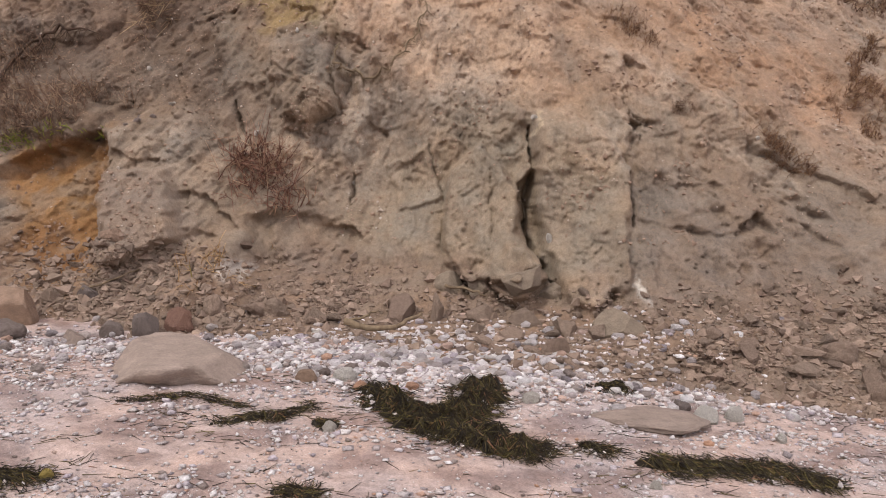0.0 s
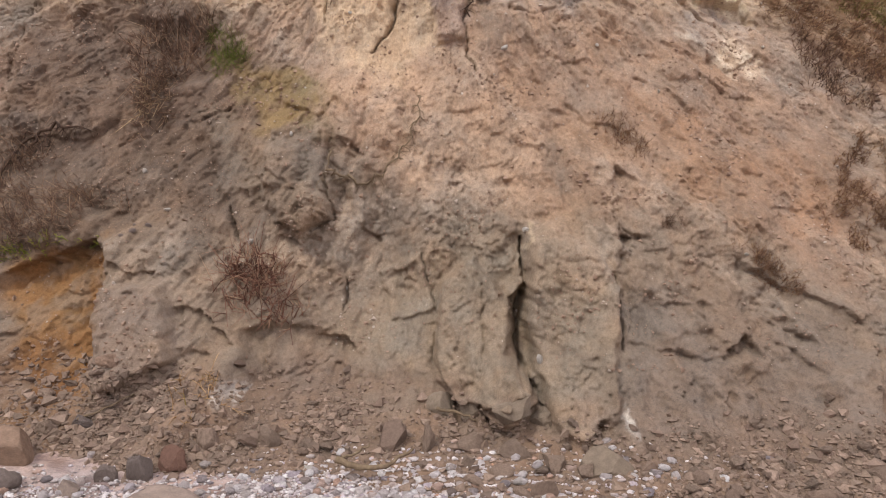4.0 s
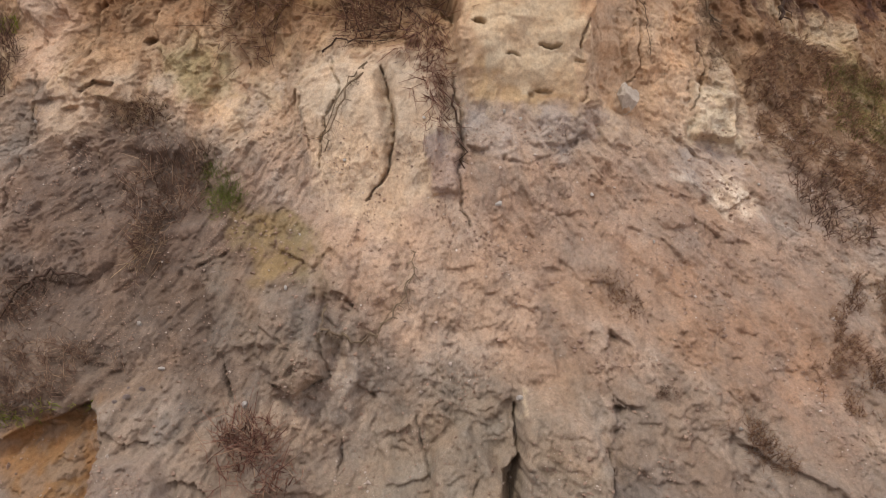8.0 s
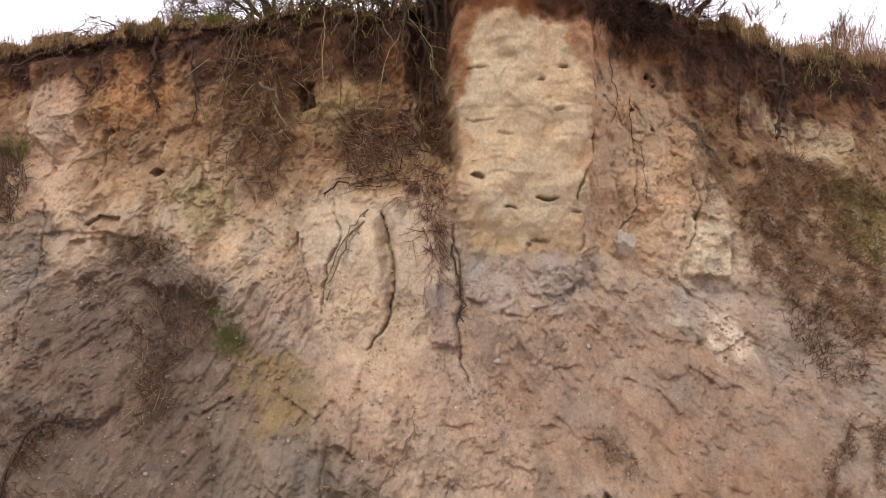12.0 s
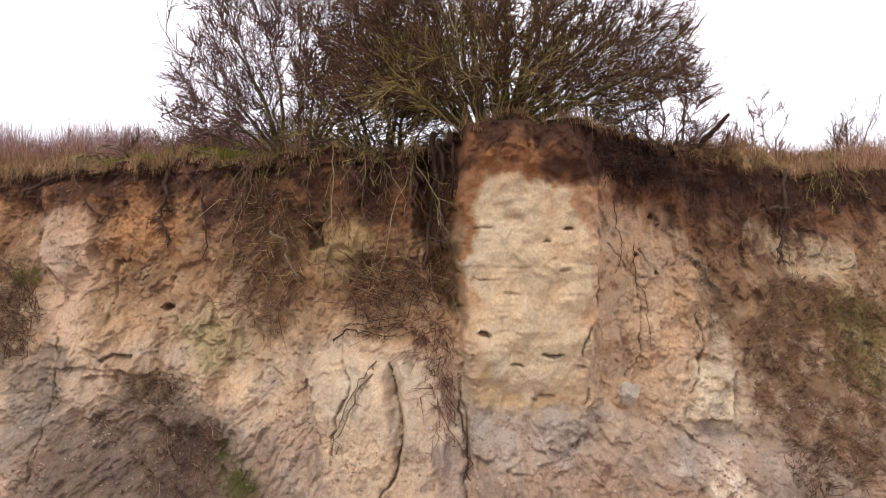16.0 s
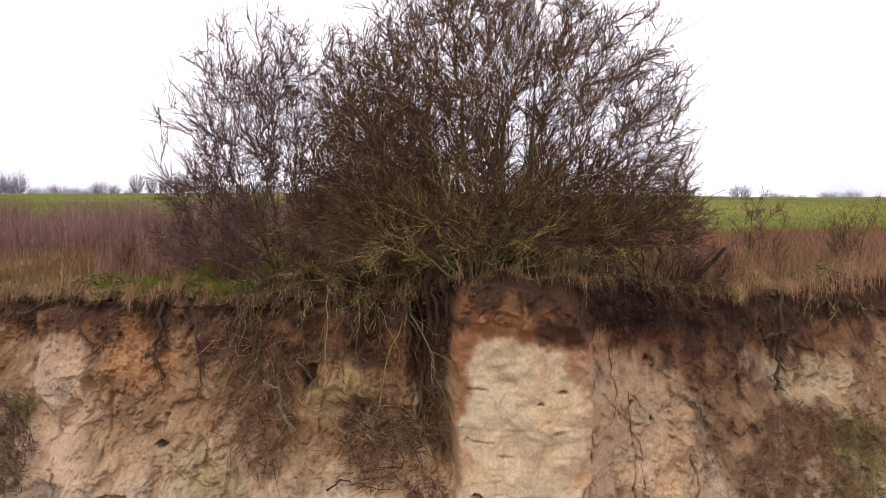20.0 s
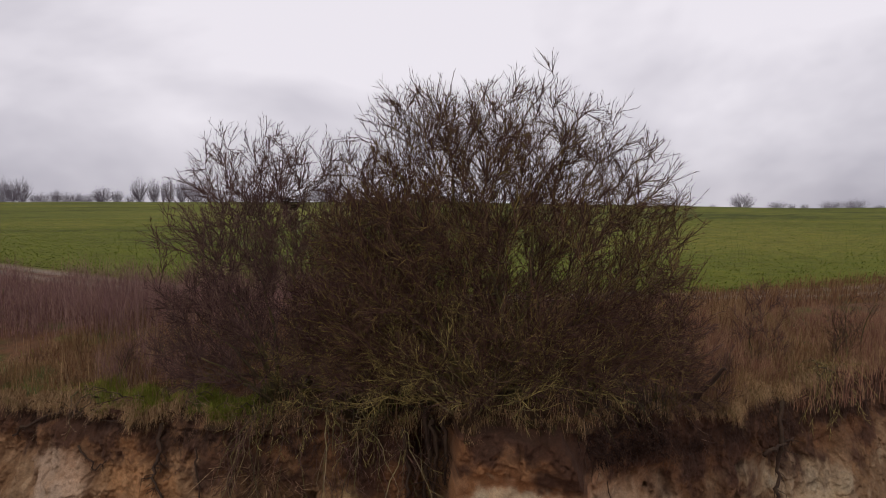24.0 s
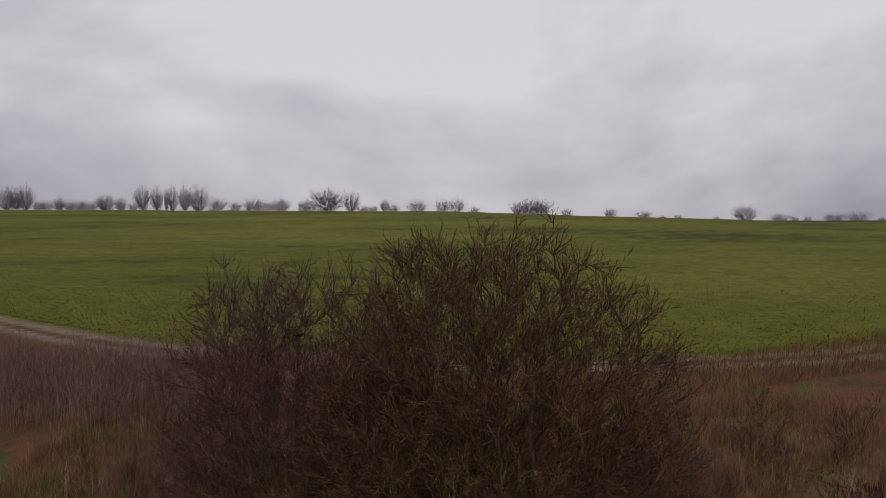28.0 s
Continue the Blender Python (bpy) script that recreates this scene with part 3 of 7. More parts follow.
# sand beds and columns
stain(lin(208, 186, 152), 1.0 * zone([(-2.23, 8.00), (-1.50, 8.16), (-0.74, 8.05), (-0.52, 6.10), (-0.94, 5.43), (-1.71, 6.25)], 0.1))
stain(lin(206, 184, 152), 1.0 * zone([(-0.64, 7.86), (-0.01, 7.77), (0.13, 6.97), (-0.12, 5.78), (-0.48, 6.10)], 0.1))
stain(lin(160, 142, 126), 1.0 * zone([(0.02, 6.88), (0.42, 6.88), (0.41, 5.80), (0.02, 5.78)], 0.06))
stain(lin(160, 142, 124), 1.0 * zone([(0.35, 7.21), (2.13, 7.21), (2.70, 7.14), (2.11, 6.79), (1.20, 6.63), (0.43, 6.61)], 0.08))
stain(lin(200, 168, 120), 0.7 * zone([(0.57, 8.03), (2.32, 7.95), (2.13, 7.25), (0.65, 7.27)], 0.1))
stain(lin(208, 186, 152), 1.3 * zone([(0.55, 10.66), (0.77, 11.04), (1.49, 10.89), (2.11, 10.75), (2.43, 9.38), (2.33, 8.10), (2.14, 7.44), (0.95, 7.62), (0.50, 8.65), (0.35, 9.36)], 0.05))
stain(lin(158, 112, 76), 1.0 * zone([(0.46, 11.71), (2.09, 11.55), (2.21, 10.66), (1.49, 10.91), (0.77, 11.04), (0.60, 10.47), (0.46, 9.01), (0.32, 9.35), (0.30, 10.84)], 0.06))
stain(lin(194, 163, 130), 1.0 * zone([(2.47, 10.57), (4.47, 10.42), (4.67, 8.41), (4.19, 7.36), (2.62, 7.35), (2.43, 9.01)], 0.2))
stain(lin(216, 200, 172), 1.0 * zone([(4.33, 7.43), (5.15, 7.28), (5.16, 6.75), (4.20, 6.86)], 0.06))
stain(lin(220, 206, 184), 0.85 * zone([(3.96, 6.32), (5.04, 6.20), (5.30, 5.75), (4.82, 5.64), (4.07, 6.05)], 0.07))
stain(lin(168, 152, 136), 1.0 * zone([(4.18, 6.72), (5.25, 6.66), (5.04, 6.20), (4.27, 6.33)], 0.07))
stain(lin(184, 138, 96), 1.0 * zone([(-6.74, 10.89), (-4.62, 10.99), (-4.43, 10.10), (-4.96, 9.57), (-6.14, 9.76)], 0.15))
stain(lin(204, 174, 146), 0.8 * zone([(-8.00, 10.48), (-6.95, 10.50), (-6.48, 9.12), (-6.69, 8.22), (-7.54, 8.29)], 0.15))
stain(lin(142, 126, 110), 0.9 * zone([(-7.63, 7.70), (-7.07, 8.30), (-6.58, 7.54), (-7.04, 6.04), (-7.68, 6.02), (-7.93, 7.12)], 0.12))
stain(lin(160, 150, 110), 0.7 * zone([(-4.76, 8.61), (-3.64, 8.44), (-3.32, 7.63), (-4.29, 7.58)], 0.15))
stain(lin(138, 122, 88), 0.6 * zone([(-3.13, 5.67), (-2.14, 5.46), (-1.45, 5.09), (-1.67, 4.46), (-2.54, 4.87)], 0.15))
stain(lin(128, 98, 68), 0.75 * zone([(-3.81, 11.35), (0.32, 11.67), (0.32, 8.64), (-0.42, 8.17), (-1.20, 8.56), (-2.08, 9.24), (-3.13, 8.40), (-3.57, 10.02)], 0.25))
stain(lin(196, 166, 118), 0.8 * zone([(-2.30, 9.83), (-1.28, 10.64), (-1.07, 9.64), (-2.08, 9.24)], 0.15))
stain(lin(206, 182, 146), 0.7 * zone([(5.79, 10.29), (7.40, 10.23), (9.00, 9.59), (8.52, 8.69), (7.28, 9.15), (6.19, 9.73)], 0.1))
stain(lin(116, 90, 66), 0.9 * zone([(5.53, 8.84), (7.81, 8.99), (9.64, 8.33), (7.93, 5.56), (6.95, 5.96), (5.48, 6.75), (5.26, 7.94)], 0.25))
stain(lin(120, 112, 60), 0.5 * zone([(8.39, 9.01), (9.64, 8.33), (8.72, 6.92), (8.04, 7.35)], 0.2))
# columns, pale wash and clay bands
stain(lin(118, 100, 86), 0.7 * zone([(-7.40, 5.83), (-5.44, 7.50), (-3.49, 6.68), (-3.82, 4.63), (-5.69, 3.98), (-6.61, 3.96)], 0.2))
stain(lin(138, 124, 108), 0.8 * zone([(-3.51, 4.97), (-2.10, 4.67), (-1.35, 3.59), (-1.98, 3.14), (-3.02, 3.64)], 0.12))
stain(lin(142, 122, 88), 0.8 * zone([(-3.18, 5.75), (-2.12, 5.67), (-1.76, 4.84), (-2.46, 4.66), (-3.20, 5.31)], 0.1))
stain(lin(196, 170, 144), 0.5 * zone([(-2.04, 6.02), (-0.07, 6.03), (0.76, 5.62), (1.53, 4.28), (1.03, 3.25), (-0.05, 3.64), (-1.05, 4.70), (-1.80, 5.33)], 0.15))
stain(lin(204, 182, 154), 0.9 * zone([(-2.27, 7.82), (-1.67, 8.35), (-0.62, 8.13), (0.10, 7.88), (0.41, 7.06), (-0.03, 6.89), (-0.02, 6.03), (-0.57, 5.35), (-1.46, 5.59), (-2.04, 6.66)], 0.14))
stain(lin(164, 132, 106), 0.6 * zone([(2.63, 5.35), (5.33, 4.34), (5.63, 2.96), (3.98, 3.06), (3.04, 4.13)], 0.2))
stain(lin(174, 158, 142), 0.9 * zone([(0.47, 7.22), (2.50, 7.29), (2.79, 6.92), (2.00, 6.46), (1.12, 6.49), (0.46, 6.80)], 0.12))
stain(lin(170, 150, 134), 1.2 * zone([(-0.03, 6.80), (0.38, 6.89), (0.44, 5.94), (0.02, 5.98)], 0.04))
stain(lin(212, 194, 164), 0.8 * zone([(4.43, 8.05), (5.09, 7.99), (5.26, 7.37), (5.03, 6.84), (4.24, 6.82)], 0.14))
stain(lin(174, 158, 142), 1.0 * zone([(4.10, 6.62), (5.23, 6.64), (5.14, 6.02), (4.14, 5.93)], 0.06))
# fresh scar of orange earth by the foot
stain(lin(150, 113, 76), 1.0 * zone([(-5.85, 2.46), (-5.21, 2.77), (-4.57, 2.95), (-4.37, 2.47), (-4.20, 1.51), (-4.35, 0.84), (-4.91, 0.85)], 0.12))
stain(lin(118, 84, 58), 0.7 * zone([(-5.45, 1.58), (-4.85, 1.58), (-4.29, 0.84), (-4.91, 0.85)], 0.2))
stain(lin(146, 128, 112), 0.9 * zone([(-4.28, 2.39), (-3.46, 2.48), (-3.13, 1.57), (-3.96, 1.21), (-4.29, 1.41)], 0.08))
stain(lin(138, 116, 98), 0.8 * zone([(-4.80, 0.74), (-4.00, 1.24), (-1.08, 1.49), (1.40, 0.82), (2.13, 0.96), (4.69, 0.77), (3.87, -0.05), (-3.87, -0.05)], 0.2))
stain(lin(205, 196, 184), 1.0 * zone([(-2.57, 1.23), (-2.51, 1.43), (-2.35, 1.33), (-2.37, 1.19)], 0.03))
stain(lin(215, 205, 190), 1.0 * zone([(2.16, 1.08), (2.29, 1.11), (2.26, 0.93), (2.14, 0.93)], 0.03))
stain(lin(200, 180, 150), 1.0 * zone([(1.00, 3.20), (1.18, 3.19), (1.15, 2.91), (1.06, 2.88)], 0.03))
# large masses
slab([(-4.58, 3.00), (-3.62, 3.35), (-2.94, 2.48), (-2.33, 1.04), (-2.90, 0.89), (-3.99, 1.21)], 0.3, 0.22)
slab([(-5.97, 2.38), (-5.20, 2.72), (-4.56, 2.91), (-4.37, 2.47), (-4.23, 1.51), (-4.46, 0.95), (-5.15, 0.95)], -0.28, 0.1)
slab([(-4.27, 2.38), (-3.50, 2.46), (-3.20, 1.57), (-3.96, 1.23), (-4.27, 1.41)], 0.3, 0.05)
slab([(0.01, 2.00), (0.12, 2.45), (0.50, 2.83), (0.75, 2.41), (0.96, 2.15), (0.90, 1.62), (1.10, 1.28), (0.80, 1.10), (0.32, 1.02), (0.04, 1.30)], 0.36, 0.06)
slab([(0.79, 1.55), (1.11, 1.34), (1.24, 1.10), (0.98, 0.92), (0.77, 0.85), (0.58, 0.92), (0.45, 1.14)], 0.3, 0.07)
slab([(0.72, 2.75), (1.05, 3.10), (1.16, 3.06), (1.10, 2.45), (0.90, 2.30), (0.74, 2.52)], -0.14, 0.07)
slab([(0.20, 1.06), (0.42, 1.04), (0.36, 0.86), (0.24, 0.88)], -0.25, 0.04)
slab([(1.21, 3.10), (1.62, 3.25), (2.01, 2.89), (2.33, 2.45), (2.19, 1.78), (2.10, 1.05), (1.60, 0.80), (1.45, 0.86), (1.32, 1.23), (1.23, 1.74), (1.20, 2.38)], 0.26, 0.07)
slab([(2.37, 2.50), (2.24, 1.72), (2.75, 1.77), (2.75, 2.35)], -0.08, 0.08)
slab([(3.44, 1.64), (3.74, 1.87), (3.92, 1.64)], -0.22, 0.04)
slab([(4.63, 1.52), (5.29, 1.75), (4.82, 0.77), (4.47, 0.98)], 0.18, 0.05)
slab([(-2.51, 1.86), (-1.69, 1.83), (-1.08, 1.56), (-1.33, 1.14), (-2.26, 1.16)], -0.16, 0.08)
slab([(-0.77, 2.59), (-0.19, 2.78), (-0.03, 2.06), (-0.59, 1.94)], 0.1, 0.03)
slab([(0.40, 11.88), (2.02, 11.70), (2.56, 10.61), (2.51, 8.97), (2.35, 7.07), (1.41, 6.78), (0.53, 6.95), (0.30, 9.42)], 0.45, 0.06, 7.0, 8.6)
slab([(-0.36, 11.64), (0.38, 11.79), (0.27, 9.89), (0.40, 8.60), (-0.01, 9.05), (-0.36, 10.20)], -0.75, 0.12)
slab([(-1.72, 9.53), (-0.71, 9.63), (0.08, 8.96), (-0.66, 8.32), (-1.47, 8.85)], -0.24, 0.2)
slab([(-2.39, 10.14), (-2.11, 10.19), (-2.07, 9.79), (-2.34, 9.74)], -0.45, 0.04)
slab([(-2.24, 7.69), (-1.62, 8.06), (-0.88, 7.91), (-0.65, 6.74), (-0.86, 5.26), (-1.57, 5.21), (-1.95, 6.47)], 0.3, 0.1, 5.7, 7.2)
slab([(-0.65, 7.91), (-0.02, 7.79), (0.18, 7.11), (-0.01, 5.33), (-0.49, 5.28)], 0.26, 0.08, 5.9, 7.0)
slab([(0.02, 7.02), (0.37, 7.03), (0.37, 5.90), (0.02, 5.87)], 0.12, 0.03)
slab([(-6.68, 9.77), (-6.10, 9.82), (-5.88, 8.41), (-6.31, 8.30)], -0.16, 0.14)
slab([(-8.16, 11.08), (-7.00, 11.02), (-6.64, 9.99), (-7.02, 9.02), (-7.77, 9.45)], 0.25, 0.15)
slab([(-6.99, 7.59), (-6.01, 8.81), (-5.20, 7.61), (-5.73, 6.83), (-6.68, 6.82)], 0.18, 0.18)
slab([(5.85, 10.32), (8.81, 10.35), (8.53, 9.05), (5.73, 9.39)], -0.2, 0.16)
slab([(2.50, 10.69), (4.12, 10.75), (4.23, 9.95), (2.68, 9.89)], -0.2, 0.15)
slab([(4.33, 7.87), (5.18, 7.64), (5.04, 6.81), (4.23, 6.95)], 0.18, 0.05)
slab([(4.52, 9.44), (5.02, 8.92), (5.29, 7.63), (4.81, 7.46), (4.25, 8.74)], 0.2, 0.12)
slab([(-5.19, 6.71), (-3.66, 6.44), (-3.53, 5.56), (-4.37, 5.38)], -0.25, 0.15)
knob(3.07, 7.41, 0.27, 0.22, 0.14)
knob(-1.91, 3.43, 0.42, 0.42, 0.12)
knob(-2.25, 4.08, 0.36, 0.36, 0.16)
knob(-1.69, 3.72, 0.3, 0.5, 0.08)
knob(-4.04, 5.66, 0.5, 0.45, 0.16)
knob(0.96, 3.28, 0.18, 0.22, 0.12)
knob(0.85, 1.40, 0.35, 0.4, 0.14)
knob(1.81, 0.58, 0.3, 0.3, 0.16)
knob(2.72, 0.55, 0.5, 0.28, 0.16)
knob(3.71, 5.60, 0.35, 0.22, 0.12)
knob(-5.64, 5.01, 0.7, 0.5, 0.2)
knob(-5.15, 3.17, 0.6, 0.3, 0.2)
knob(-3.00, 6.63, 0.3, 0.4, 0.12)
knob(0.88, 6.72, 0.3, 0.16, 0.1)
knob(-4.46, 7.63, 0.5, 0.5, 0.12)
slab([(-0.03, 6.89), (0.41, 6.96), (0.46, 5.93), (0.02, 5.96)], 0.07, 0.03)
slab([(-2.46, 4.66), (-1.57, 4.73), (-1.41, 3.44), (-1.90, 3.06), (-2.45, 3.65)], 0.16, 0.07)
slab([(-3.49, 4.84), (-2.55, 4.65), (-2.27, 3.73), (-3.02, 3.64)], 0.14, 0.1)
slab([(4.39, 7.65), (5.10, 7.64), (5.08, 6.88), (4.31, 6.86)], 0.12, 0.04)
slab([(4.22, 6.67), (5.24, 6.69), (5.15, 6.30), (4.23, 6.16)], -0.05, 0.04)
# fissures
crack([(1.12, 3.06), (1.14, 2.71), (1.18, 2.41), (1.08, 2.10), (1.05, 1.61), (1.19, 1.25), (1.36, 0.90)], 0.04, 0.3)
slab([(0.98, 2.25), (1.16, 2.43), (1.21, 2.25), (1.16, 2.01), (1.21, 1.74), (1.19, 1.42), (1.06, 1.45), (0.97, 1.94)], -0.3, 0.04)
crack([(0.58, 2.46), (0.61, 1.93), (0.55, 1.43)], 0.02, 0.08)
crack([(0.01, 1.94), (-0.01, 1.43), (0.32, 1.03), (0.27, 0.79)], 0.022, 0.12)
crack([(0.53, 1.10), (0.69, 0.77), (0.95, 0.75)], 0.035, 0.18)
crack([(-4.33, 2.31), (-4.27, 1.72), (-4.29, 1.41)], 0.06, 0.25)
crack([(2.34, 2.57), (2.25, 1.72)], 0.025, 0.15)
crack([(-2.88, 3.47), (-2.86, 3.24), (-2.73, 3.00)], 0.03, 0.2)
crack([(-1.24, 2.52), (-1.27, 2.01)], 0.03, 0.15)
crack([(-0.17, 2.79), (-0.01, 2.07), (-0.04, 1.86)], 0.02, 0.08)
crack([(-1.51, 4.45), (-1.58, 3.96), (-1.43, 3.32), (-1.83, 3.08), (-2.16, 3.24)], 0.02, 0.1)
crack([(-0.83, 7.96), (-0.64, 7.43), (-0.57, 6.74), (-0.69, 6.22), (-1.02, 5.77)], 0.03, 0.2)
crack([(0.32, 7.79), (0.45, 7.16), (0.42, 6.01), (0.56, 5.43)], 0.024, 0.15)
crack([(-1.62, 8.11), (-1.44, 7.57), (-1.65, 7.02), (-1.74, 6.32)], 0.025, 0.12)
crack([(-7.14, 8.91), (-6.97, 7.79), (-7.05, 6.81), (-7.17, 5.89), (-7.22, 5.21)], 0.022, 0.12)
crack([(-6.21, 9.55), (-6.12, 8.92), (-6.03, 8.31)], 0.03, 0.12)
crack([(-2.27, 8.07), (-2.16, 7.33), (-1.85, 6.57)], 0.015, 0.08)
crack([(2.86, 9.90), (3.38, 9.24), (3.42, 8.09), (3.13, 7.65)], 0.02, 0.1)
crack([(2.51, 10.15), (2.57, 8.96), (2.26, 8.15)], 0.03, 0.12)
crack([(4.55, 8.63), (4.66, 8.04), (4.27, 7.31)], 0.03, 0.15)
# broken edges
scarp([(-5.87, 2.52), (-5.30, 2.80), (-4.59, 3.02)], 0.35, 0.3)
scarp([(2.46, 3.18), (2.67, 3.12), (2.82, 2.89)], 0.14, 0.3)
scarp([(2.57, 2.87), (2.94, 2.93), (3.28, 2.83), (3.68, 2.63)], 0.12, 0.3)
scarp([(3.72, 2.80), (4.66, 2.39), (5.02, 2.21), (5.37, 1.91)], 0.14, 0.3)
scarp([(2.77, 2.21), (3.33, 2.28), (3.57, 2.10)], 0.1, 0.25)
scarp([(4.23, 2.43), (4.35, 1.92), (4.64, 1.79)], 0.12, 0.3)
scarp([(2.26, 1.82), (2.74, 1.75), (3.18, 1.64)], 0.14, 0.25)
scarp([(2.47, 0.59), (2.64, 0.41), (2.83, 0.43)], 0.16, 0.25)
scarp([(4.05, 1.85), (4.34, 1.72), (4.57, 1.46)], 0.12, 0.2)
scarp([(-2.25, 3.10), (-1.89, 2.96), (-1.58, 3.23)], 0.14, 0.2)
scarp([(-2.53, 4.24), (-2.33, 3.96), (-1.88, 3.64)], 0.1, 0.2)
scarp([(-1.59, 4.49), (-1.16, 4.22), (-1.08, 4.05)], 0.1, 0.25)
scarp([(-1.03, 3.19), (-0.74, 2.98)], 0.14, 0.15)
scarp([(-3.39, 2.13), (-3.04, 2.17), (-2.50, 1.64)], 0.15, 0.3)
scarp([(-1.68, 1.75), (-1.24, 1.71), (-0.93, 1.49)], 0.14, 0.3)
scarp([(-0.74, 2.66), (-0.54, 2.57), (-0.23, 2.72)], 0.1, 0.2)
scarp([(-4.41, 2.77), (-3.92, 2.55), (-3.71, 2.59)], 0.2, 0.2)
scarp([(-1.51, 4.49), (-1.21, 4.41), (-1.04, 4.33)], 0.14, 0.25)
scarp([(2.15, 4.05), (2.42, 4.02), (2.64, 3.86)], 0.13, 0.25)
scarp([(2.37, 3.10), (2.70, 3.07), (2.82, 2.83)], 0.14, 0.25)
scarp([(3.39, 3.67), (3.71, 3.53), (4.09, 3.09)], 0.08, 0.2)
scarp([(3.34, 2.88), (3.86, 2.82), (4.58, 2.36)], 0.14, 0.3)
scarp([(3.24, 4.62), (3.61, 4.37), (3.84, 3.67)], 0.06, 0.2)
scarp([(-3.87, 4.86), (-3.58, 4.77), (-3.08, 5.08)], 0.14, 0.3)
scarp([(-2.53, 5.16), (-1.76, 4.88), (-1.43, 5.14)], 0.14, 0.3)
scarp([(1.83, 5.03), (2.22, 4.69), (2.64, 4.61)], 0.08, 0.2)
scarp([(2.84, 5.48), (3.45, 5.23), (3.83, 4.88)], 0.1, 0.3)
scarp([(4.00, 5.61), (4.58, 5.16), (4.98, 5.17)], 0.1, 0.2)
scarp([(-0.95, 3.64), (-0.86, 3.04), (-0.53, 3.13)], 0.1, 0.2)
scarp([(-6.46, 7.45), (-6.09, 7.53), (-5.67, 7.56)], 0.2, 0.15)
scarp([(-6.18, 7.80), (-5.81, 7.93), (-5.44, 7.91)], 0.25, 0.15)
scarp([(0.44, 6.70), (0.79, 6.59), (1.14, 6.72), (1.59, 6.70)], 0.12, 0.12)
scarp([(0.87, 6.48), (1.48, 6.37), (2.05, 6.66), (2.44, 6.98)], 0.12, 0.2)
scarp([(3.55, 6.99), (4.05, 6.83), (4.43, 6.50)], 0.1, 0.2)
scarp([(3.45, 6.15), (3.90, 5.88), (4.53, 5.90)], 0.12, 0.25)
scarp([(-1.33, 8.44), (-0.66, 8.49), (-0.10, 8.33)], 0.15, 0.2)
scarp([(-3.27, 7.27), (-2.91, 6.74), (-2.77, 6.48)], 0.08, 0.2)
scarp([(-9.13, 11.52), (-7.33, 11.36), (-5.01, 11.19), (-2.96, 11.20), (-1.52, 11.37), (-0.41, 11.41)], 0.16, 0.4)
scarp([(0.54, 11.24), (1.15, 11.28), (2.05, 10.89), (2.65, 11.16)], 0.1, 0.5)
scarp([(2.21, 11.28), (4.37, 11.13), (7.61, 11.24), (10.97, 11.30)], 0.1, 0.4)
scarp([(0.46, 6.69), (0.95, 6.46), (1.47, 6.66), (2.11, 6.70), (2.74, 6.99)], 0.05, 0.2)
scarp([(-1.73, 4.57), (-1.21, 4.47), (-0.95, 4.19)], 0.1, 0.2)
scarp([(2.29, 4.00), (2.89, 3.79), (2.93, 3.59)], 0.1, 0.25)
scarp([(-2.31, 3.28), (-1.82, 3.10), (-1.55, 3.32)], 0.14, 0.15)
scarp([(2.33, 3.08), (2.77, 3.08), (2.97, 2.89)], 0.1, 0.2)
scarp([(-1.04, 6.90), (-0.68, 6.28), (-1.11, 6.07)], 0.06, 0.2)
scarp([(-7.47, 7.53), (-6.72, 7.62), (-5.67, 7.66), (-5.03, 7.45)], 0.12, 0.25)
scarp([(4.01, 6.07), (4.60, 5.66), (5.30, 6.02)], 0.1, 0.2)
scarp([(-0.23, 5.03), (-0.18, 4.41), (-0.54, 4.08), (-1.03, 3.60)], 0.06, 0.2)
# small broken edges all over the clay, across the fall of the slope
edge_rng = random.Random(77)
for _ in range(300):
    cx, cz = edge_rng.uniform(-7.2, 7.5), edge_rng.uniform(0.9, 7.3)
    if -2.3 < cx < 0.6 and cz > 5.4 or cx < -4.2 and cz < 2.9:
        continue
    fall = math.atan2(cx + 0.3, 10.6 - cz)
    a, half = -fall * 0.9 + edge_rng.gauss(0, 0.45), edge_rng.uniform(0.07, 0.32)
    bow, k = edge_rng.uniform(-0.3, 0.5) * half, edge_rng.choice((1, 1, -1))
    ends = [(cx - math.cos(a) * half, cz - math.sin(a) * half), (cx + math.sin(a) * -bow, cz + math.cos(a) * bow), (cx + math.cos(a) * half, cz + math.sin(a) * half)]
    scarp(ends, k * edge_rng.uniform(0.03, 0.09), edge_rng.uniform(0.06, 0.2))
# nest holes and slots in the sand
knob(-5.00, 8.69, 0.14, 0.05, -0.3)
knob(-6.06, 9.52, 0.05, 0.05, -0.2)
knob(0.72, 8.49, 0.1, 0.03, -0.25)
knob(1.80, 8.15, 0.17, 0.028, -0.25)
knob(1.21, 7.98, 0.11, 0.022, -0.16)
knob(1.72, 7.52, 0.18, 0.022, -0.16)
knob(3.37, 9.67, 0.04, 0.04, -0.2)
knob(1.99, 10.13, 0.09, 0.03, -0.2)
knob(3.76, 10.33, 0.04, 0.04, -0.2)
knob(3.87, 10.15, 0.05, 0.03, -0.2)
knob(3.78, 9.40, 0.05, 0.04, -0.2)
knob(2.26, 7.97, 0.1, 0.03, -0.12)
knob(0.72, 10.15, 0.2, 0.02, -0.08)
knob(1.70, 9.96, 0.06, 0.02, -0.12)
knob(1.52, 7.46, 0.05, 0.04, -0.12)
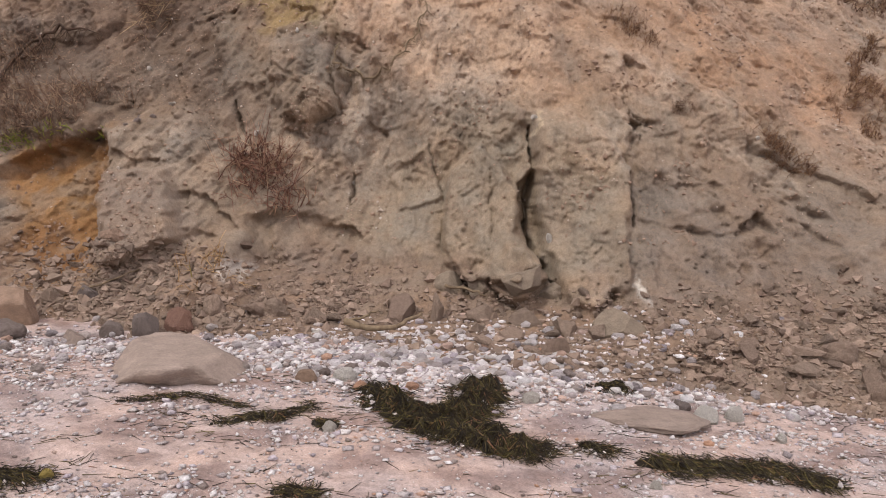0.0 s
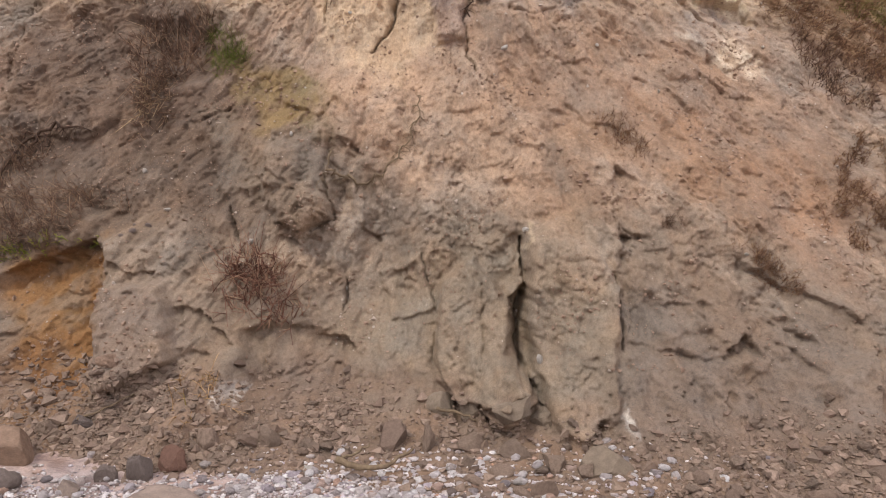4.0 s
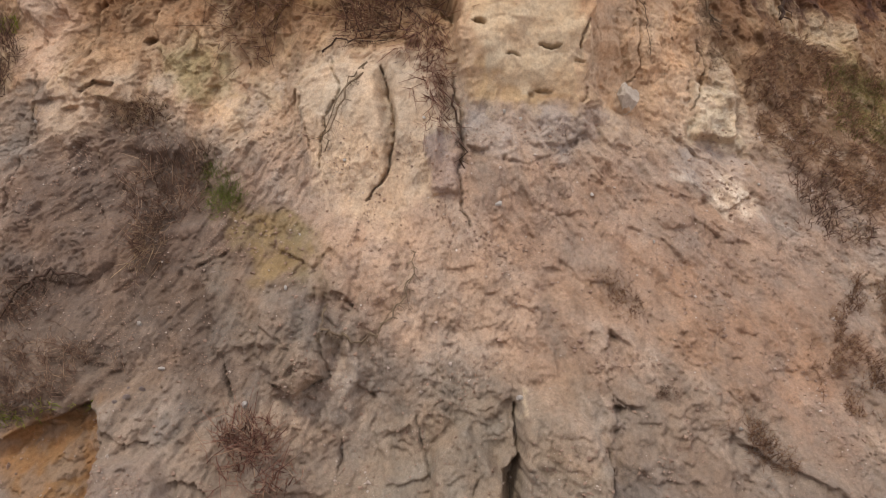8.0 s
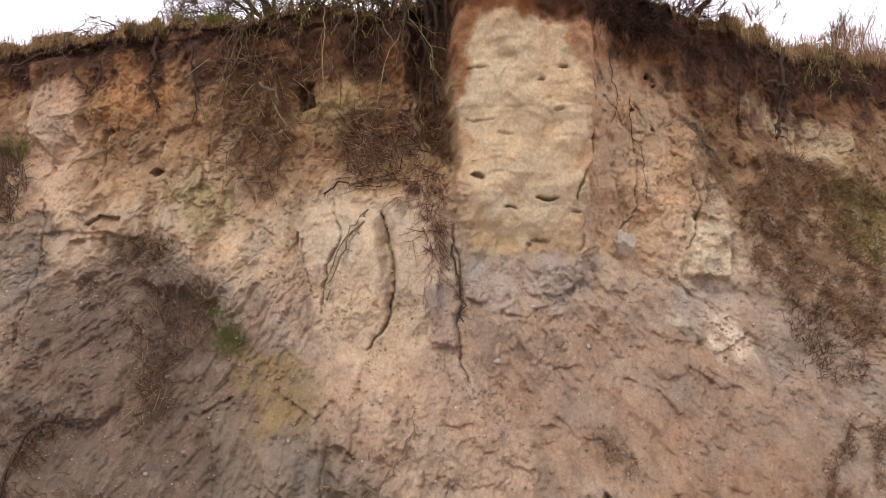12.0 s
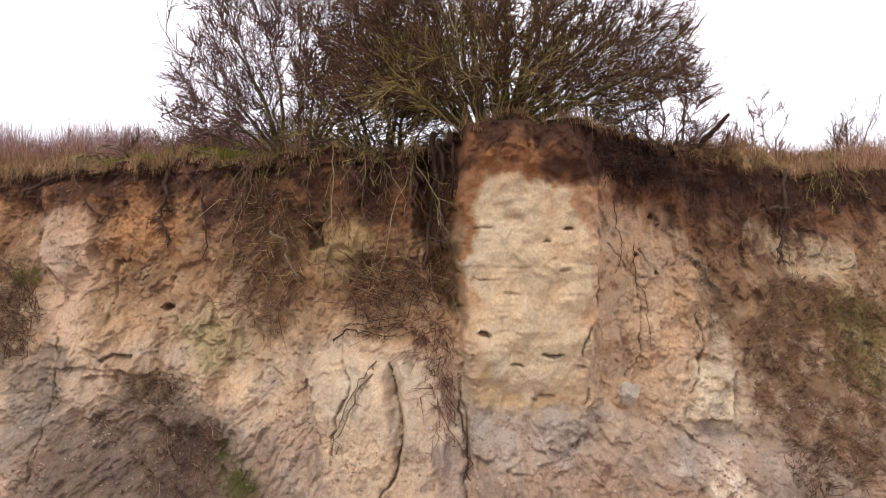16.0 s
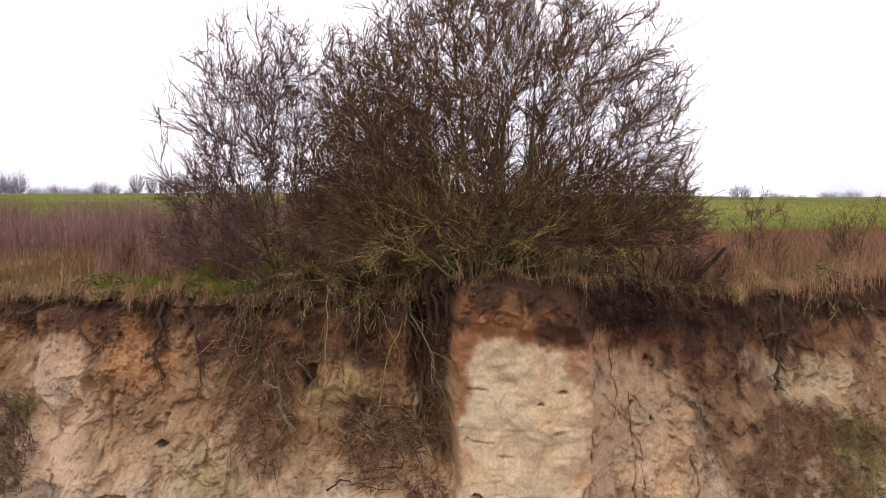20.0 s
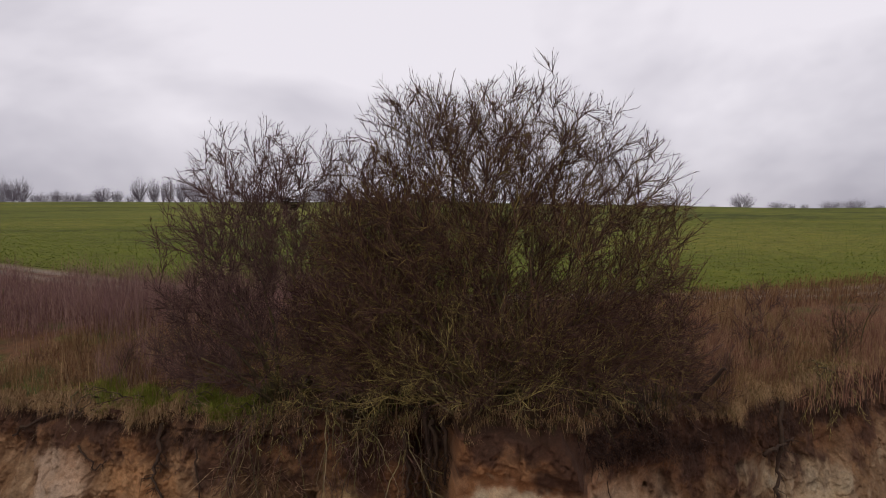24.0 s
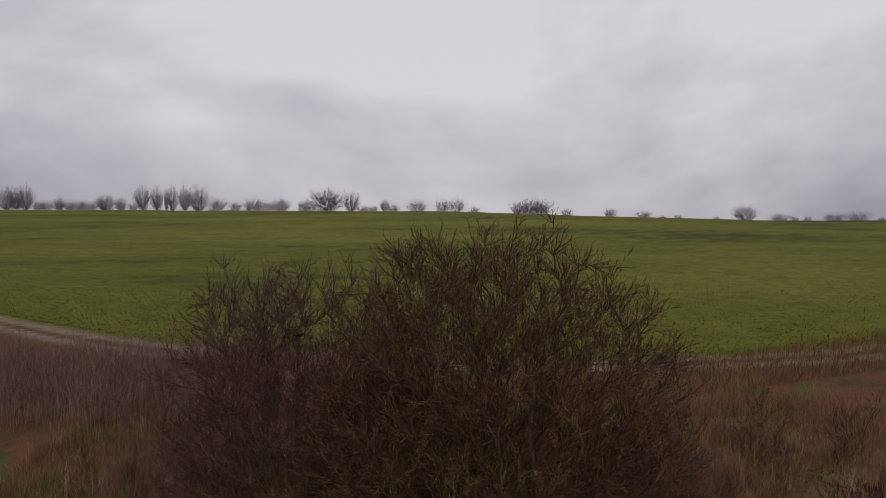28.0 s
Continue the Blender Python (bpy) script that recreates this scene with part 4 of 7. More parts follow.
knob(1.94, 9.47, 0.08, 0.03, -0.1)
knob(0.72, 9.33, 0.25, 0.02, -0.06)
knob(1.17, 9.15, 0.2, 0.02, -0.05)

# blotches of damp and dry earth
blotch = fbm(X * 1.1, Z * 0.9, 75, 5, 0.6)
TINT *= (1 + 0.10 * (1 - 0.7 * tower) * np.clip(blotch * 2.2, -1, 1))[..., None]
TINT *= (1 - 0.12 * smooth(0.22, 0.5, fbm(X * 3.0, Z * 1.3, 79, 5, 0.6)))[..., None]
# upper sand a little darker overall to either side of the tower
TINT *= (1 - 0.1 * smooth(7.4, 8.4, Z) * smooth(2.3, 3.2, np.abs(X - 1.6)))[..., None]
below = tops[None] - Z
OUT -= 0.14 * smooth(0.55, 0.1, below)
depth_ = np.interp(X, [-9, -5, -2, -0.5, 0.3, 1.2, 2.6, 4.5, 6, 9], [0.9, 0.85, 1.0, 1.1, 0.7, 0.5, 1.1, 1.5, 1.6, 1.6])
stain(lin(120, 84, 58), 0.75 * smooth(1.3, 0.6, below / depth_ + 0.9 * fbm(X * 1.6, Z * 0.8, 73, 4)))
stain(lin(80, 57, 46), 0.9 * smooth(1.2, 0.45, below / depth_ + 1.1 * fbm(X * 1.3, Z * 1.3, 71, 6, 0.62)))
Y = Yb - OUT
RELIEF = (0.55 + 0.45 * crumb) * (1 - 0.2 * wash) * (1 - 0.7 * tower) * (1 - 0.5 * pillars) * (1 - 0.72 * smooth(3.6, 2.8, Z) * smooth(0.9, 1.3, Z))
cliff_mesh = np_mesh("cliff", np.stack([X, Y, Z], -1).reshape(-1, 3), grid_faces(NU, NV), EARTH, True, np.concatenate([TINT, RELIEF[..., None]], -1).reshape(-1, 4))
cliff = tagged(part("cliff", cliff_mesh), "eroded sea cliff of grey clay and yellow sand", "cliff", kind="structure")


def face_y(x, z):
    """Where the finished cliff's skin lies."""
    i = int(np.clip(round((x - gx[0]) / (gx[-1] - gx[0]) * (NU - 1)), 0, NU - 1))
    j = int(np.clip(round((z + 0.4) / (tops[i] + 0.4) * (NV - 1)), 0, NV - 1))
    return float(Y[j, i])

# ---- beach, plateau and field ----
bx = np.concatenate([np.linspace(-300, -12, 25), np.linspace(-11.5, 11.5, 330), np.linspace(12, 300, 25)])
by = np.concatenate([np.linspace(-400, -10, 24), np.linspace(-9.5, 3, 90), np.linspace(3.2, 9.6, 120), np.linspace(9.8, 12, 6)])
BX, BY = np.meshgrid(bx, by)
BZ = np.where(BY < 9.7, sand_height(BX, np.minimum(BY, 8.4)), 0.3)
b_tint = np.zeros((*BX.shape, 3)) + np.array(lin(188, 168, 158))
mottle = smooth(-0.1, 0.35, fbm(BX * 1.6, BY * 2.6, 23, 4))[..., None]
b_tint += (np.array(lin(152, 132, 124)) - b_tint) * (0.35 + (mottle - 0.35) * (smooth(-10, -7, BY) * smooth(12, 10, np.abs(BX)))[..., None])
beach = tagged(part("ground_beach", np_mesh("ground_beach", np.stack([BX, BY, BZ], -1).reshape(-1, 3), grid_faces(len(bx), len(by)), SAND, True, b_tint.reshape(-1, 3))),
               "pinkish-grey sandy beach strewn with shell grit and pebbles", "beach", kind="structure")

px = np.concatenate([-np.geomspace(400, 12, 90), np.linspace(-11.6, 11.6, 240), np.geomspace(12, 400, 90)])
ps = np.concatenate([[0.0], np.linspace(0.05, 4, 40), np.linspace(4.2, 24, 70), np.geomspace(24.2, 700, 110)])
rim = np.interp(px, gx, Y[-1])
rim = np.where(px < gx[0], Y[-1][0] - (px - gx[0]) * 0.15, np.where(px > gx[-1], Y[-1][-1] + (px - gx[-1]) * 0.5, rim))
rim = np.minimum(rim, 60)
PX = np.repeat(px[None], len(ps), 0)
PY = rim[None] + ps[:, None] - 0.13 + 0.5 * fbm(px * 1.7, px * 0, 28, 5, 0.6)[None] * (1 - smooth(0, 3, ps))[:, None]
edge_z = brink(np.clip(px, -11, 11))[None] + 0.02 - 0.14 * smooth(0.2, 0.0, ps)[:, None]
back = field_height(PX, PY)
PZ = edge_z + (back - edge_z) * smooth(0.2, 12, ps)[:, None] + 0.10 * fbm(PX * 1.3, PY * 1.3, 24, 4) * smooth(0.1, 1, ps)[:, None] * (1 - smooth(14, 20, ps))[:, None]
p_tint = np.zeros((*PX.shape, 3)) + np.array(lin(160, 116, 84, 0.33))


def blend(t, colour, mask):
    t += (np.array(colour) - t) * np.clip(mask, 0, 1)[..., None]


blend(p_tint, lin(108, 110, 58, 0.52), smooth(0.0, 0.4, fbm(PX * 0.5, PY * 0.5, 25, 4)))
blend(p_tint, lin(74, 56, 42), np.repeat(smooth(0.22, 0.06, ps)[:, None], len(px), 1))
green_lip = smooth(1.2, 0.2, np.abs(PX + 5.4) - 1.5) * np.repeat(smooth(2.2, 0.8, ps)[:, None], len(px), 1)
blend(p_tint, lin(118, 126, 54, 0.55), 0.85 * green_lip * np.repeat(smooth(0.1, 0.25, ps)[:, None], len(px), 1))
# darker brown ground where the clifftop trees stand
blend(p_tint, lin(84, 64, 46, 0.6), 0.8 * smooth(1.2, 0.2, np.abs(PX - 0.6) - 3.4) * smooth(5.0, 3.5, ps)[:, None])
TRACK = track_y(PX)
blend(p_tint, lin(136, 142, 50, 0.44), smooth(0.6, 1.4, PY - TRACK + 0.3 * fbm(PX, PY, 26, 2)))
row = fbm(PX * 0.02, PY * 0.06, 27, 4) + 0.5 * fbm(PX * 0.25, PY * 0.5, 29, 4)
blend(p_tint, lin(156, 154, 64, 0.46), smooth(0.0, 0.5, row) * smooth(2, 20, PY - TRACK))
blend(p_tint, lin(108, 118, 42, 0.38), smooth(0.1, 0.5, -row) * smooth(2, 20, PY - TRACK))
rut = np.minimum(np.abs(PY - TRACK - 0.55), np.abs(PY - TRACK + 0.75))
blend(p_tint, lin(168, 150, 132, 0.55), smooth(0.5, 0.22, rut))
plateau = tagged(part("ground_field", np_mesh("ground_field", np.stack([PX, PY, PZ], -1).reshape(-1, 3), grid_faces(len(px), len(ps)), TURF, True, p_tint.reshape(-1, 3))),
                 "rough clifftop turf, dirt track and rising green crop field", "field", kind="structure")


def turf_z(x, y):
    i = int(np.clip(np.searchsorted(px, x), 1, len(px) - 1))
    if abs(px[i - 1] - x) < abs(px[i] - x):
        i -= 1
    return float(np.interp(y, PY[:, i], PZ[:, i]))


def rim_y(x):
    return float(np.interp(x, px, rim))

# ---- trees and shrubs ----
def joined_tips(f, ends):
    """Cuts rods that run to a point down to three faces each."""
    f = f.reshape(len(ends), 3, 4)
    f3 = f[ends <= 0][:, :, :3].reshape(-1, 3)
    f4 = f[ends > 0].reshape(-1, 4)
    return np.concatenate([f4[:, [0, 1, 2]], f4[:, [0, 2, 3]], f3])


class Growth:
    """Limbs as bent rods and twigs as short rods, grown from a seed."""

    def __init__(self, seed):
        self.r = random.Random(seed)
        self.limbs, self.seg = [], []

    def line(self, p, d, length, steps, wander, lift):
        pts, d = [Vector(p)], Vector(d).normalized()
        for _ in range(steps):
            d = (d + Vector((self.r.gauss(0, wander), self.r.gauss(0, wander), self.r.gauss(0, wander) + lift))).normalized()
            pts.append(pts[-1] + d * (length / steps))
        return pts

    def keep(self, pts, radii, level, split):
        if radii[0] > split:
            self.limbs.append((pts, radii, level))
        else:
            self.seg += [(pts[k], pts[k + 1], radii[k], radii[k + 1]) for k in range(len(pts) - 1)]

    def sprout(self, pts, radii, length, level, spread, lift, kids, split, first=0.2):
        r, steps = self.r, len(pts) - 1
        for k in range(kids[level]):
            f = first + (1 - first) * (k + r.random()) / kids[level]
            at = min(int(f * steps), steps - 1)
            q = pts[at].lerp(pts[at + 1], f * steps - at)
            way = (pts[at + 1] - pts[at]).normalized()
            side = Vector((r.gauss(0, 1), r.gauss(0, 1), r.gauss(0, 0.8)))
            side = (side - way * side.dot(way)).normalized()
            self.branch(q, way + side * spread * r.uniform(0.6, 1.3), length * r.uniform(0.32, 0.58) * (1.15 - 0.5 * f), max(radii[at] * r.uniform(0.38, 0.6), 0.0064 - 0.0008 * level),
                        level + 1, spread, lift, kids, split)

    def branch(self, p, d, length, radius, level, spread=0.8, lift=0.06, kids=(6, 6, 5), split=0.016):
        steps = (6, 3, 1, 1)[level]
        pts = self.line(p, d, length, steps, 0.085 + 0.02 * level, lift)
        radii = [max(radius * (1 - 0.7 * k / steps), 0.0036) for k in range(steps + 1)]
        if level > 1:
            radii[-1] = 0.0
        self.keep(pts, radii, level, split)
        if level < len(kids):
            self.sprout(pts, radii, length, level, spread, lift, kids, split)

    def stem(self, base, top, radius, bow, spread, lift, kids, split=0.016, first=0.15):
        """A stem that bends from its base to a far point and carries branches."""
        base, top = Vector(base), Vector(top)
        mid = base.lerp(top, 0.45) + Vector(bow)
        pts = []
        for k in range(10):
            f = k / 9
            q = base * (1 - f) ** 2 + mid * 2 * f * (1 - f) + top * f * f
            pts.append(q + Vector((self.r.gauss(0, 0.03), self.r.gauss(0, 0.03), self.r.gauss(0, 0.02))) * (1 if 0 < k else 0))
        radii = [radius * (1 - 0.75 * k / 9) for k in range(10)]
        self.keep(pts, radii, 0, split)
        self.sprout(pts, radii, (top - base).length * 0.62, 0, spread, lift, kids, split, first)

    def build(self, name, label, category, bark, twig, group="", thin=1.0):
        root = tagged(new(name), label, category, group)
        for pts, radii, level in self.limbs:
            p, f = rope(pts, radii, 7 if level == 0 else 5)
            part("trunk" if level == 0 else "limb", np_mesh("limb", p, tri(f), bark), root)
        if self.seg:
            a, b, u, v = zip(*self.seg)
            p, f = tubes([tuple(q) for q in a], [tuple(q) for q in b], np.array(u) * thin, np.array(v) * thin, 3)
            f = joined_tips(f, np.array(v))
            tagged(part("crown", np_mesh("crown", p, f, twig), root), kind="stuff")
        return root


class Dome:
    """The rounded outline that a crown fills, wider or narrower on each side and uneven all round."""

    def __init__(self, base, left, right, front, back, high, seed):
        self.base, self.size, self.seed = Vector(base), (left, right, front, back, high), seed * 3.7

    def share(self, p):
        d = p - self.base
        left, right, front, back, high = self.size
        u = Vector((d.x / (right if d.x > 0 else left), d.y / (back if d.y > 0 else front), d.z / high if d.z > 0 else d.z / (high * 0.35)))
        s = (abs(u.x) ** 2.7 + abs(u.y) ** 2.7 + abs(u.z) ** 2.7) ** (1 / 2.7)
        return s / (1 + 0.13 * noise.noise(u.normalized() * 2.1 + Vector((self.seed, 0, 0)))) if s > 0 else 0.0

    def reach(self, p, d):
        """How far it is from p along d to the outline."""
        lo, hi = 0.0, 12.0
        for _ in range(12):
            m = (lo + hi) / 2
            lo, hi = (m, hi) if self.share(p + d * m) < 1 else (lo, m)
        return lo


def fan_tree(base, size, stems, targets, seed, label, thick, kids, twig, twig_len=0.8, low=75, name="clifftop_tree", bark=None, split=0.014, inner=0.3, floor=0.0):
    """A bare many-stemmed tree: stems fan out from one stool, and limbs reach on from the nearest wood to points all through the crown.
    size: its reach to the left, right, front and back, and its height."""
    x, y = base
    z = turf_z(x, y) - 0.1
    foot0, g = Vector((x, y, z)), Growth(seed)
    r, dome = g.r, Dome((x, y, z), *size, seed)
    wood, girth, free, count = np.zeros((40000, 3)), np.zeros(40000), np.zeros(40000), 0

    def lay(path, radii, level):
        nonlocal count
        g.keep(path, radii, level, split)
        for i, (q, rad) in enumerate(zip(path[1:], radii[1:])):
            wood[count], girth[count], free[count] = tuple(q), rad, 0.0 if level == 0 or i % 3 == 1 else 0.5
            count += 1

    for k in range(stems):
        a = 2 * math.pi * (k * 0.618 + r.uniform(-0.05, 0.05))
        tilt = math.radians(low * ((k + 0.5) / stems) ** 0.8)
        d = Vector((math.cos(a) * math.sin(tilt), math.sin(a) * math.sin(tilt), math.cos(tilt) + 0.05)).normalized()
        foot = foot0 + Vector((math.cos(a) * 0.3, math.sin(a) * 0.22, 0))
        tip = foot + d * dome.reach(foot, d) * r.uniform(0.4, 0.72)
        bow = foot.lerp(tip, 0.5) + Vector((r.gauss(0, 0.09), r.gauss(0, 0.09), 0.06)) * (tip - foot).length
        path = [foot * (1 - f) ** 2 + bow * 2 * f * (1 - f) + tip * f * f + Vector((r.gauss(0, 0.025), r.gauss(0, 0.025), 0)) * (0 < f) for f in [i / 9 for i in range(10)]]
        lay(path, [thick * r.uniform(0.8, 1.05) * (1 - 0.78 * i / 9) for i in range(10)], 0)
    goals = []
    left, right, front, back, high = size
    for _ in range(targets):
        d = Vector((r.gauss(0, 1), r.gauss(0, 1), abs(r.gauss(0, 1)) if r.random() > 0.06 else -0.3 * r.random()))
        d = Vector((d.x * (right if d.x > 0 else left), d.y * (back if d.y > 0 else front), d.z * high))
        q = foot0 + d * (r.uniform(inner ** 2.9, 1.0) ** (1 / 2.9) / dome.share(foot0 + d))
        if q.z > z + floor:
            goals.append(((q - foot0).length * r.uniform(0.75, 1.3), q))
    heart = np.array((x, y, z - 0.4))
    for _, q in sorted(goals, key=lambda t: t[0]):
        go, rad = np.array(q) - wood[:count], wood[:count] - heart
        far_ = np.linalg.norm(go, axis=1)
        turn = 1 - (go * rad).sum(1) / (far_ * np.linalg.norm(rad, axis=1) + 1e-6)
        i = int(np.argmin(far_ * (0.5 + 1.0 * turn) + free[:count]))
        p = Vector(wood[i])
        ln = (q - p).length
        if ln < 0.1:
            continue
        bow = p.lerp(q, 0.5) + Vector((r.gauss(0, 0.09), r.gauss(0, 0.09), r.gauss(-0.05, 0.07))) * ln
        n = max(3, min(7, int(ln / 0.2)))
        path = [p * (1 - f) ** 2 + bow * 2 * f * (1 - f) + q * f * f + Vector((r.gauss(0, 0.014), r.gauss(0, 0.014), r.gauss(0, 0.014))) * (0 < f) for f in [j / n for j in range(n + 1)]]
        r0 = max(min(girth[i] * 0.8, 0.011 + 0.015 * ln), 0.0085)
        radii = [r0 * (1 - 0.6 * j / n) for j in range(n + 1)]
        lay(path, radii, 1)
        g.sprout(path, radii, twig_len * r.uniform(0.7, 1.3), 0, 0.62, 0.04, kids, split, 0.1)
    return g.build(name, label, "tree", bark or BARK, twig, "trees on the edge")


TWIG_RED = straw_mat("red_twig", [(0.0, lin(76, 54, 50, 0.75)), (0.5, lin(112, 82, 72, 0.75)), (1.0, lin(140, 110, 90, 0.75))])
TWIG_GREY = straw_mat("grey_twig", [(0.0, lin(88, 62, 60, 0.55)), (0.5, lin(120, 90, 84, 0.55)), (1.0, lin(146, 118, 100, 0.58))])
TWIG_PALE = straw_mat("pale_twig", [(0.0, lin(118, 98, 74)), (0.6, lin(156, 136, 104)), (1.0, lin(168, 156, 96))])
DARKTWIG = straw_mat("dark_twig", [(0.0, lin(56, 40, 36)), (0.6, lin(92, 68, 58)), (1.0, lin(140, 112, 90))])
PALEBARK = bark_mat("pale_bark", lin(108, 92, 72), lin(168, 148, 116), lin(170, 162, 86), 0.4)
TWIG_LICHEN = straw_mat("lichen_twig", [(0.0, lin(92, 78, 52, 0.75)), (0.5, lin(134, 116, 70, 0.8)), (0.85, lin(180, 164, 98, 0.85)), (1.0, lin(118, 100, 78, 0.75))])
fan_tree((0.95, 13.3), (3.3, 3.85, 2.7, 3.2, 5.6), 24, 2800, 3, "bare many-stemmed tree with lichened branches on the clifftop edge", 0.085, (7, 3), TWIG, 1.0, 76, floor=0.5)
fan_tree((-2.95, 14.9), (2.75, 3.3, 2.4, 2.4, 5.6), 18, 1400, 4, "bare spreading shrubby tree with grey-brown twigs on the clifftop", 0.05, (7, 3), TWIG_GREY, 0.95, 68, floor=0.6)
fan_tree((-1.1, 14.7), (2.0, 1.9, 1.6, 1.8, 5.2), 10, 380, 10, "bare slender-stemmed tree between two larger ones on the clifftop", 0.045, (7, 3), TWIG_GREY, 0.95, 55, floor=1.0)
fan_tree((4.3, 14.4), (1.4, 1.3, 1.2, 1.4, 2.8), 9, 190, 5, "bare reddish-twigged shrubby tree on the clifftop", 0.028, (7, 4), TWIG_RED, 0.7, 60)
fan_tree((-1.2, 13.9), (2.0, 1.8, 1.3, 1.6, 2.5), 11, 150, 6, "dense olive-lichened thorn shrub under a larger tree", 0.026, (7, 4), TWIG_LICHEN, 0.8, 70, "thorn_shrub", floor=0.4)
fan_tree((2.7, 14.0), (1.9, 1.8, 1.4, 1.6, 2.2), 11, 150, 7, "dense dark thorn shrub on the clifftop", 0.026, (7, 4), TWIG_RED, 0.8, 65, "thorn_shrub", floor=0.35)
fan_tree((0.7, 12.5), (2.1, 2.5, 2.3, 1.0, 2.1), 13, 190, 8, "pale lichened low boughs arching out over the brink", 0.024, (6, 3), TWIG_LICHEN, 0.9, 70, "thorn_shrub", PALEBARK, floor=0.3)
fan_tree((-4.9, 15.8), (0.9, 0.9, 0.8, 0.8, 2.3), 7, 50, 9, "thin-stemmed leafless shrub on the clifftop", 0.018, (6, 4), TWIG_RED, 0.7, 60, "thorn_shrub")
nest_ = [(Vector((-2.92, 14.9, 15.4)) + Vector((math.cos(k * 2.4), math.sin(k * 2.4), (k % 7 - 3) * 0.25)) * 0.13, k * 2.4 + 1.9) for k in range(70)]
p, f = tubes([tuple(q) for q, _ in nest_], [tuple(q + Vector((math.cos(a) * 0.2, math.sin(a) * 0.2, 0.02 * math.sin(a * 5)))) for q, a in nest_], np.full(70, 0.008), np.full(70, 0.006), 4)
tagged(part("bird_nest", np_mesh("bird_nest", p, f, ROOT)), "dark bundle of twigs of a bird's nest", "nest")


def skirt(name, label, x0, x1, count, reach, drop, seed, twig, start_z=0.1, kids=(7, 5), thick=0.012):
    """Low branches that arch out over the edge and hang."""
    g = Growth(seed)
    for _ in range(count):
        x = g.r.uniform(x0, x1)
        y = rim_y(x) + g.r.uniform(0.1, 0.9)
        z = turf_z(x, y) + start_z
        out, fall = reach * g.r.uniform(0.5, 1.2), drop * g.r.uniform(0.3, 1.2)
        g.stem((x, y, z), (x + g.r.gauss(0, 0.5), y - out - 0.3, z - fall), thick * g.r.uniform(0.75, 1.4), (0, -out * 0.3, g.r.uniform(0.3, 0.9)), 0.7, -0.04, kids, 0.011, 0.3)
    return g.build(name, label, "shrub", PALEBARK if thick > 0.013 else BARK, twig)


skirt("overhanging_shrub", "lichened thorn branches arching over the cliff edge", -3.6, -0.3, 14, 0.7, 0.7, 21, TWIG_LICHEN)
skirt("overhanging_shrub", "dark tangle of thorn branches drooping over the cliff edge", -3.8, 0.0, 34, 0.5, 0.9, 22, TWIG_RED, 0.0)
skirt("overhanging_shrub", "thorn branches hanging far down the sand face", -3.6, -2.4, 18, 0.6, 2.4, 23, TWIG)
skirt("overhanging_shrub", "tangle of brown branches hanging over the hollow", -2.0, 0.2, 18, 0.7, 2.0, 24, TWIG_RED)
skirt("overhanging_shrub", "long pale lichened boughs arching down over the sand", -3.7, -0.2, 9, 1.0, 2.0, 27, TWIG_PALE, 0.1, (4, 3), 0.015)
skirt("overhanging_shrub", "dark thin twigs trailing over the dark soil", 2.2, 4.6, 14, 0.3, 0.6, 28, DARKTWIG, 0.0)
skirt("overhanging_shrub", "pale straggling bush hanging over the edge", 8.0, 9.4, 22, 0.8, 1.0, 25, TWIG_LICHEN)
skirt("overhanging_shrub", "sparse brown twigs hanging from the turf", -8.6, -3.6, 16, 0.3, 0.7, 26, BRUSH)


def sapling(x, y, high, seed, label, stems=1, twig=None):
    g = Growth(seed)
    z = turf_z(x, y) - 0.05
    for _ in range(stems):
        g.branch((x + g.r.gauss(0, 0.1), y + g.r.gauss(0, 0.1), z), (g.r.gauss(0, 0.35), g.r.gauss(0, 0.3), 1), high * g.r.uniform(0.7, 1), 0.02, 0, 0.75, 0.08, (11, 6, 3), 0.009)
    return g.build("sapling", label, "sapling", BARK, twig or TWIG, "saplings on the plateau")


fan_tree((8.0, 18.5), (0.75, 0.7, 0.6, 0.6, 2.1), 7, 70, 31, "bare sapling standing in dry grass", 0.02, (6, 3), TWIG_RED, 0.6, 42, "sapling")
fan_tree((-6.1, 17.4), (0.8, 0.7, 0.5, 0.5, 1.9), 6, 45, 32, "bare twin-stemmed sapling in dry grass", 0.018, (5, 3), TWIG_RED, 0.6, 40, "sapling")
sapling(-5.2, 17.4, 1.6, 33, "thin bare sapling in dry grass", 2)
sapling(9.4, 17.6, 1.0, 34, "low leafless sapling in dry grass", 3)
sapling(6.3, 16.2, 0.8, 35, "low dark leafless sapling near the edge", 3, TWIG_RED)
sapling(-7.2, 16.4, 1.0, 36, "thin leafless sapling in dry grass", 2, TWIG_RED)
sapling(10.6, 19.0, 1.5, 37, "leafless sapling in dry grass", 3)


# ---- grass, stems and crop ----
def turf_zv(x, y):
    i = np.clip(np.searchsorted(px, x), 1, len(px) - 1)
    i = np.where(np.abs(px[i - 1] - x) < np.abs(px[i] - x), i - 1, i)
    j = np.clip(np.searchsorted(PY[:, 0] - PY[0, 0], y - PY[0, i]), 1, len(ps) - 1)
    y0, y1 = PY[j - 1, i], PY[j, i]
    f = np.clip((y - y0) / (y1 - y0 + 1e-9), 0, 1)
    return PZ[j - 1, i] * (1 - f) + PZ[j, i] * f


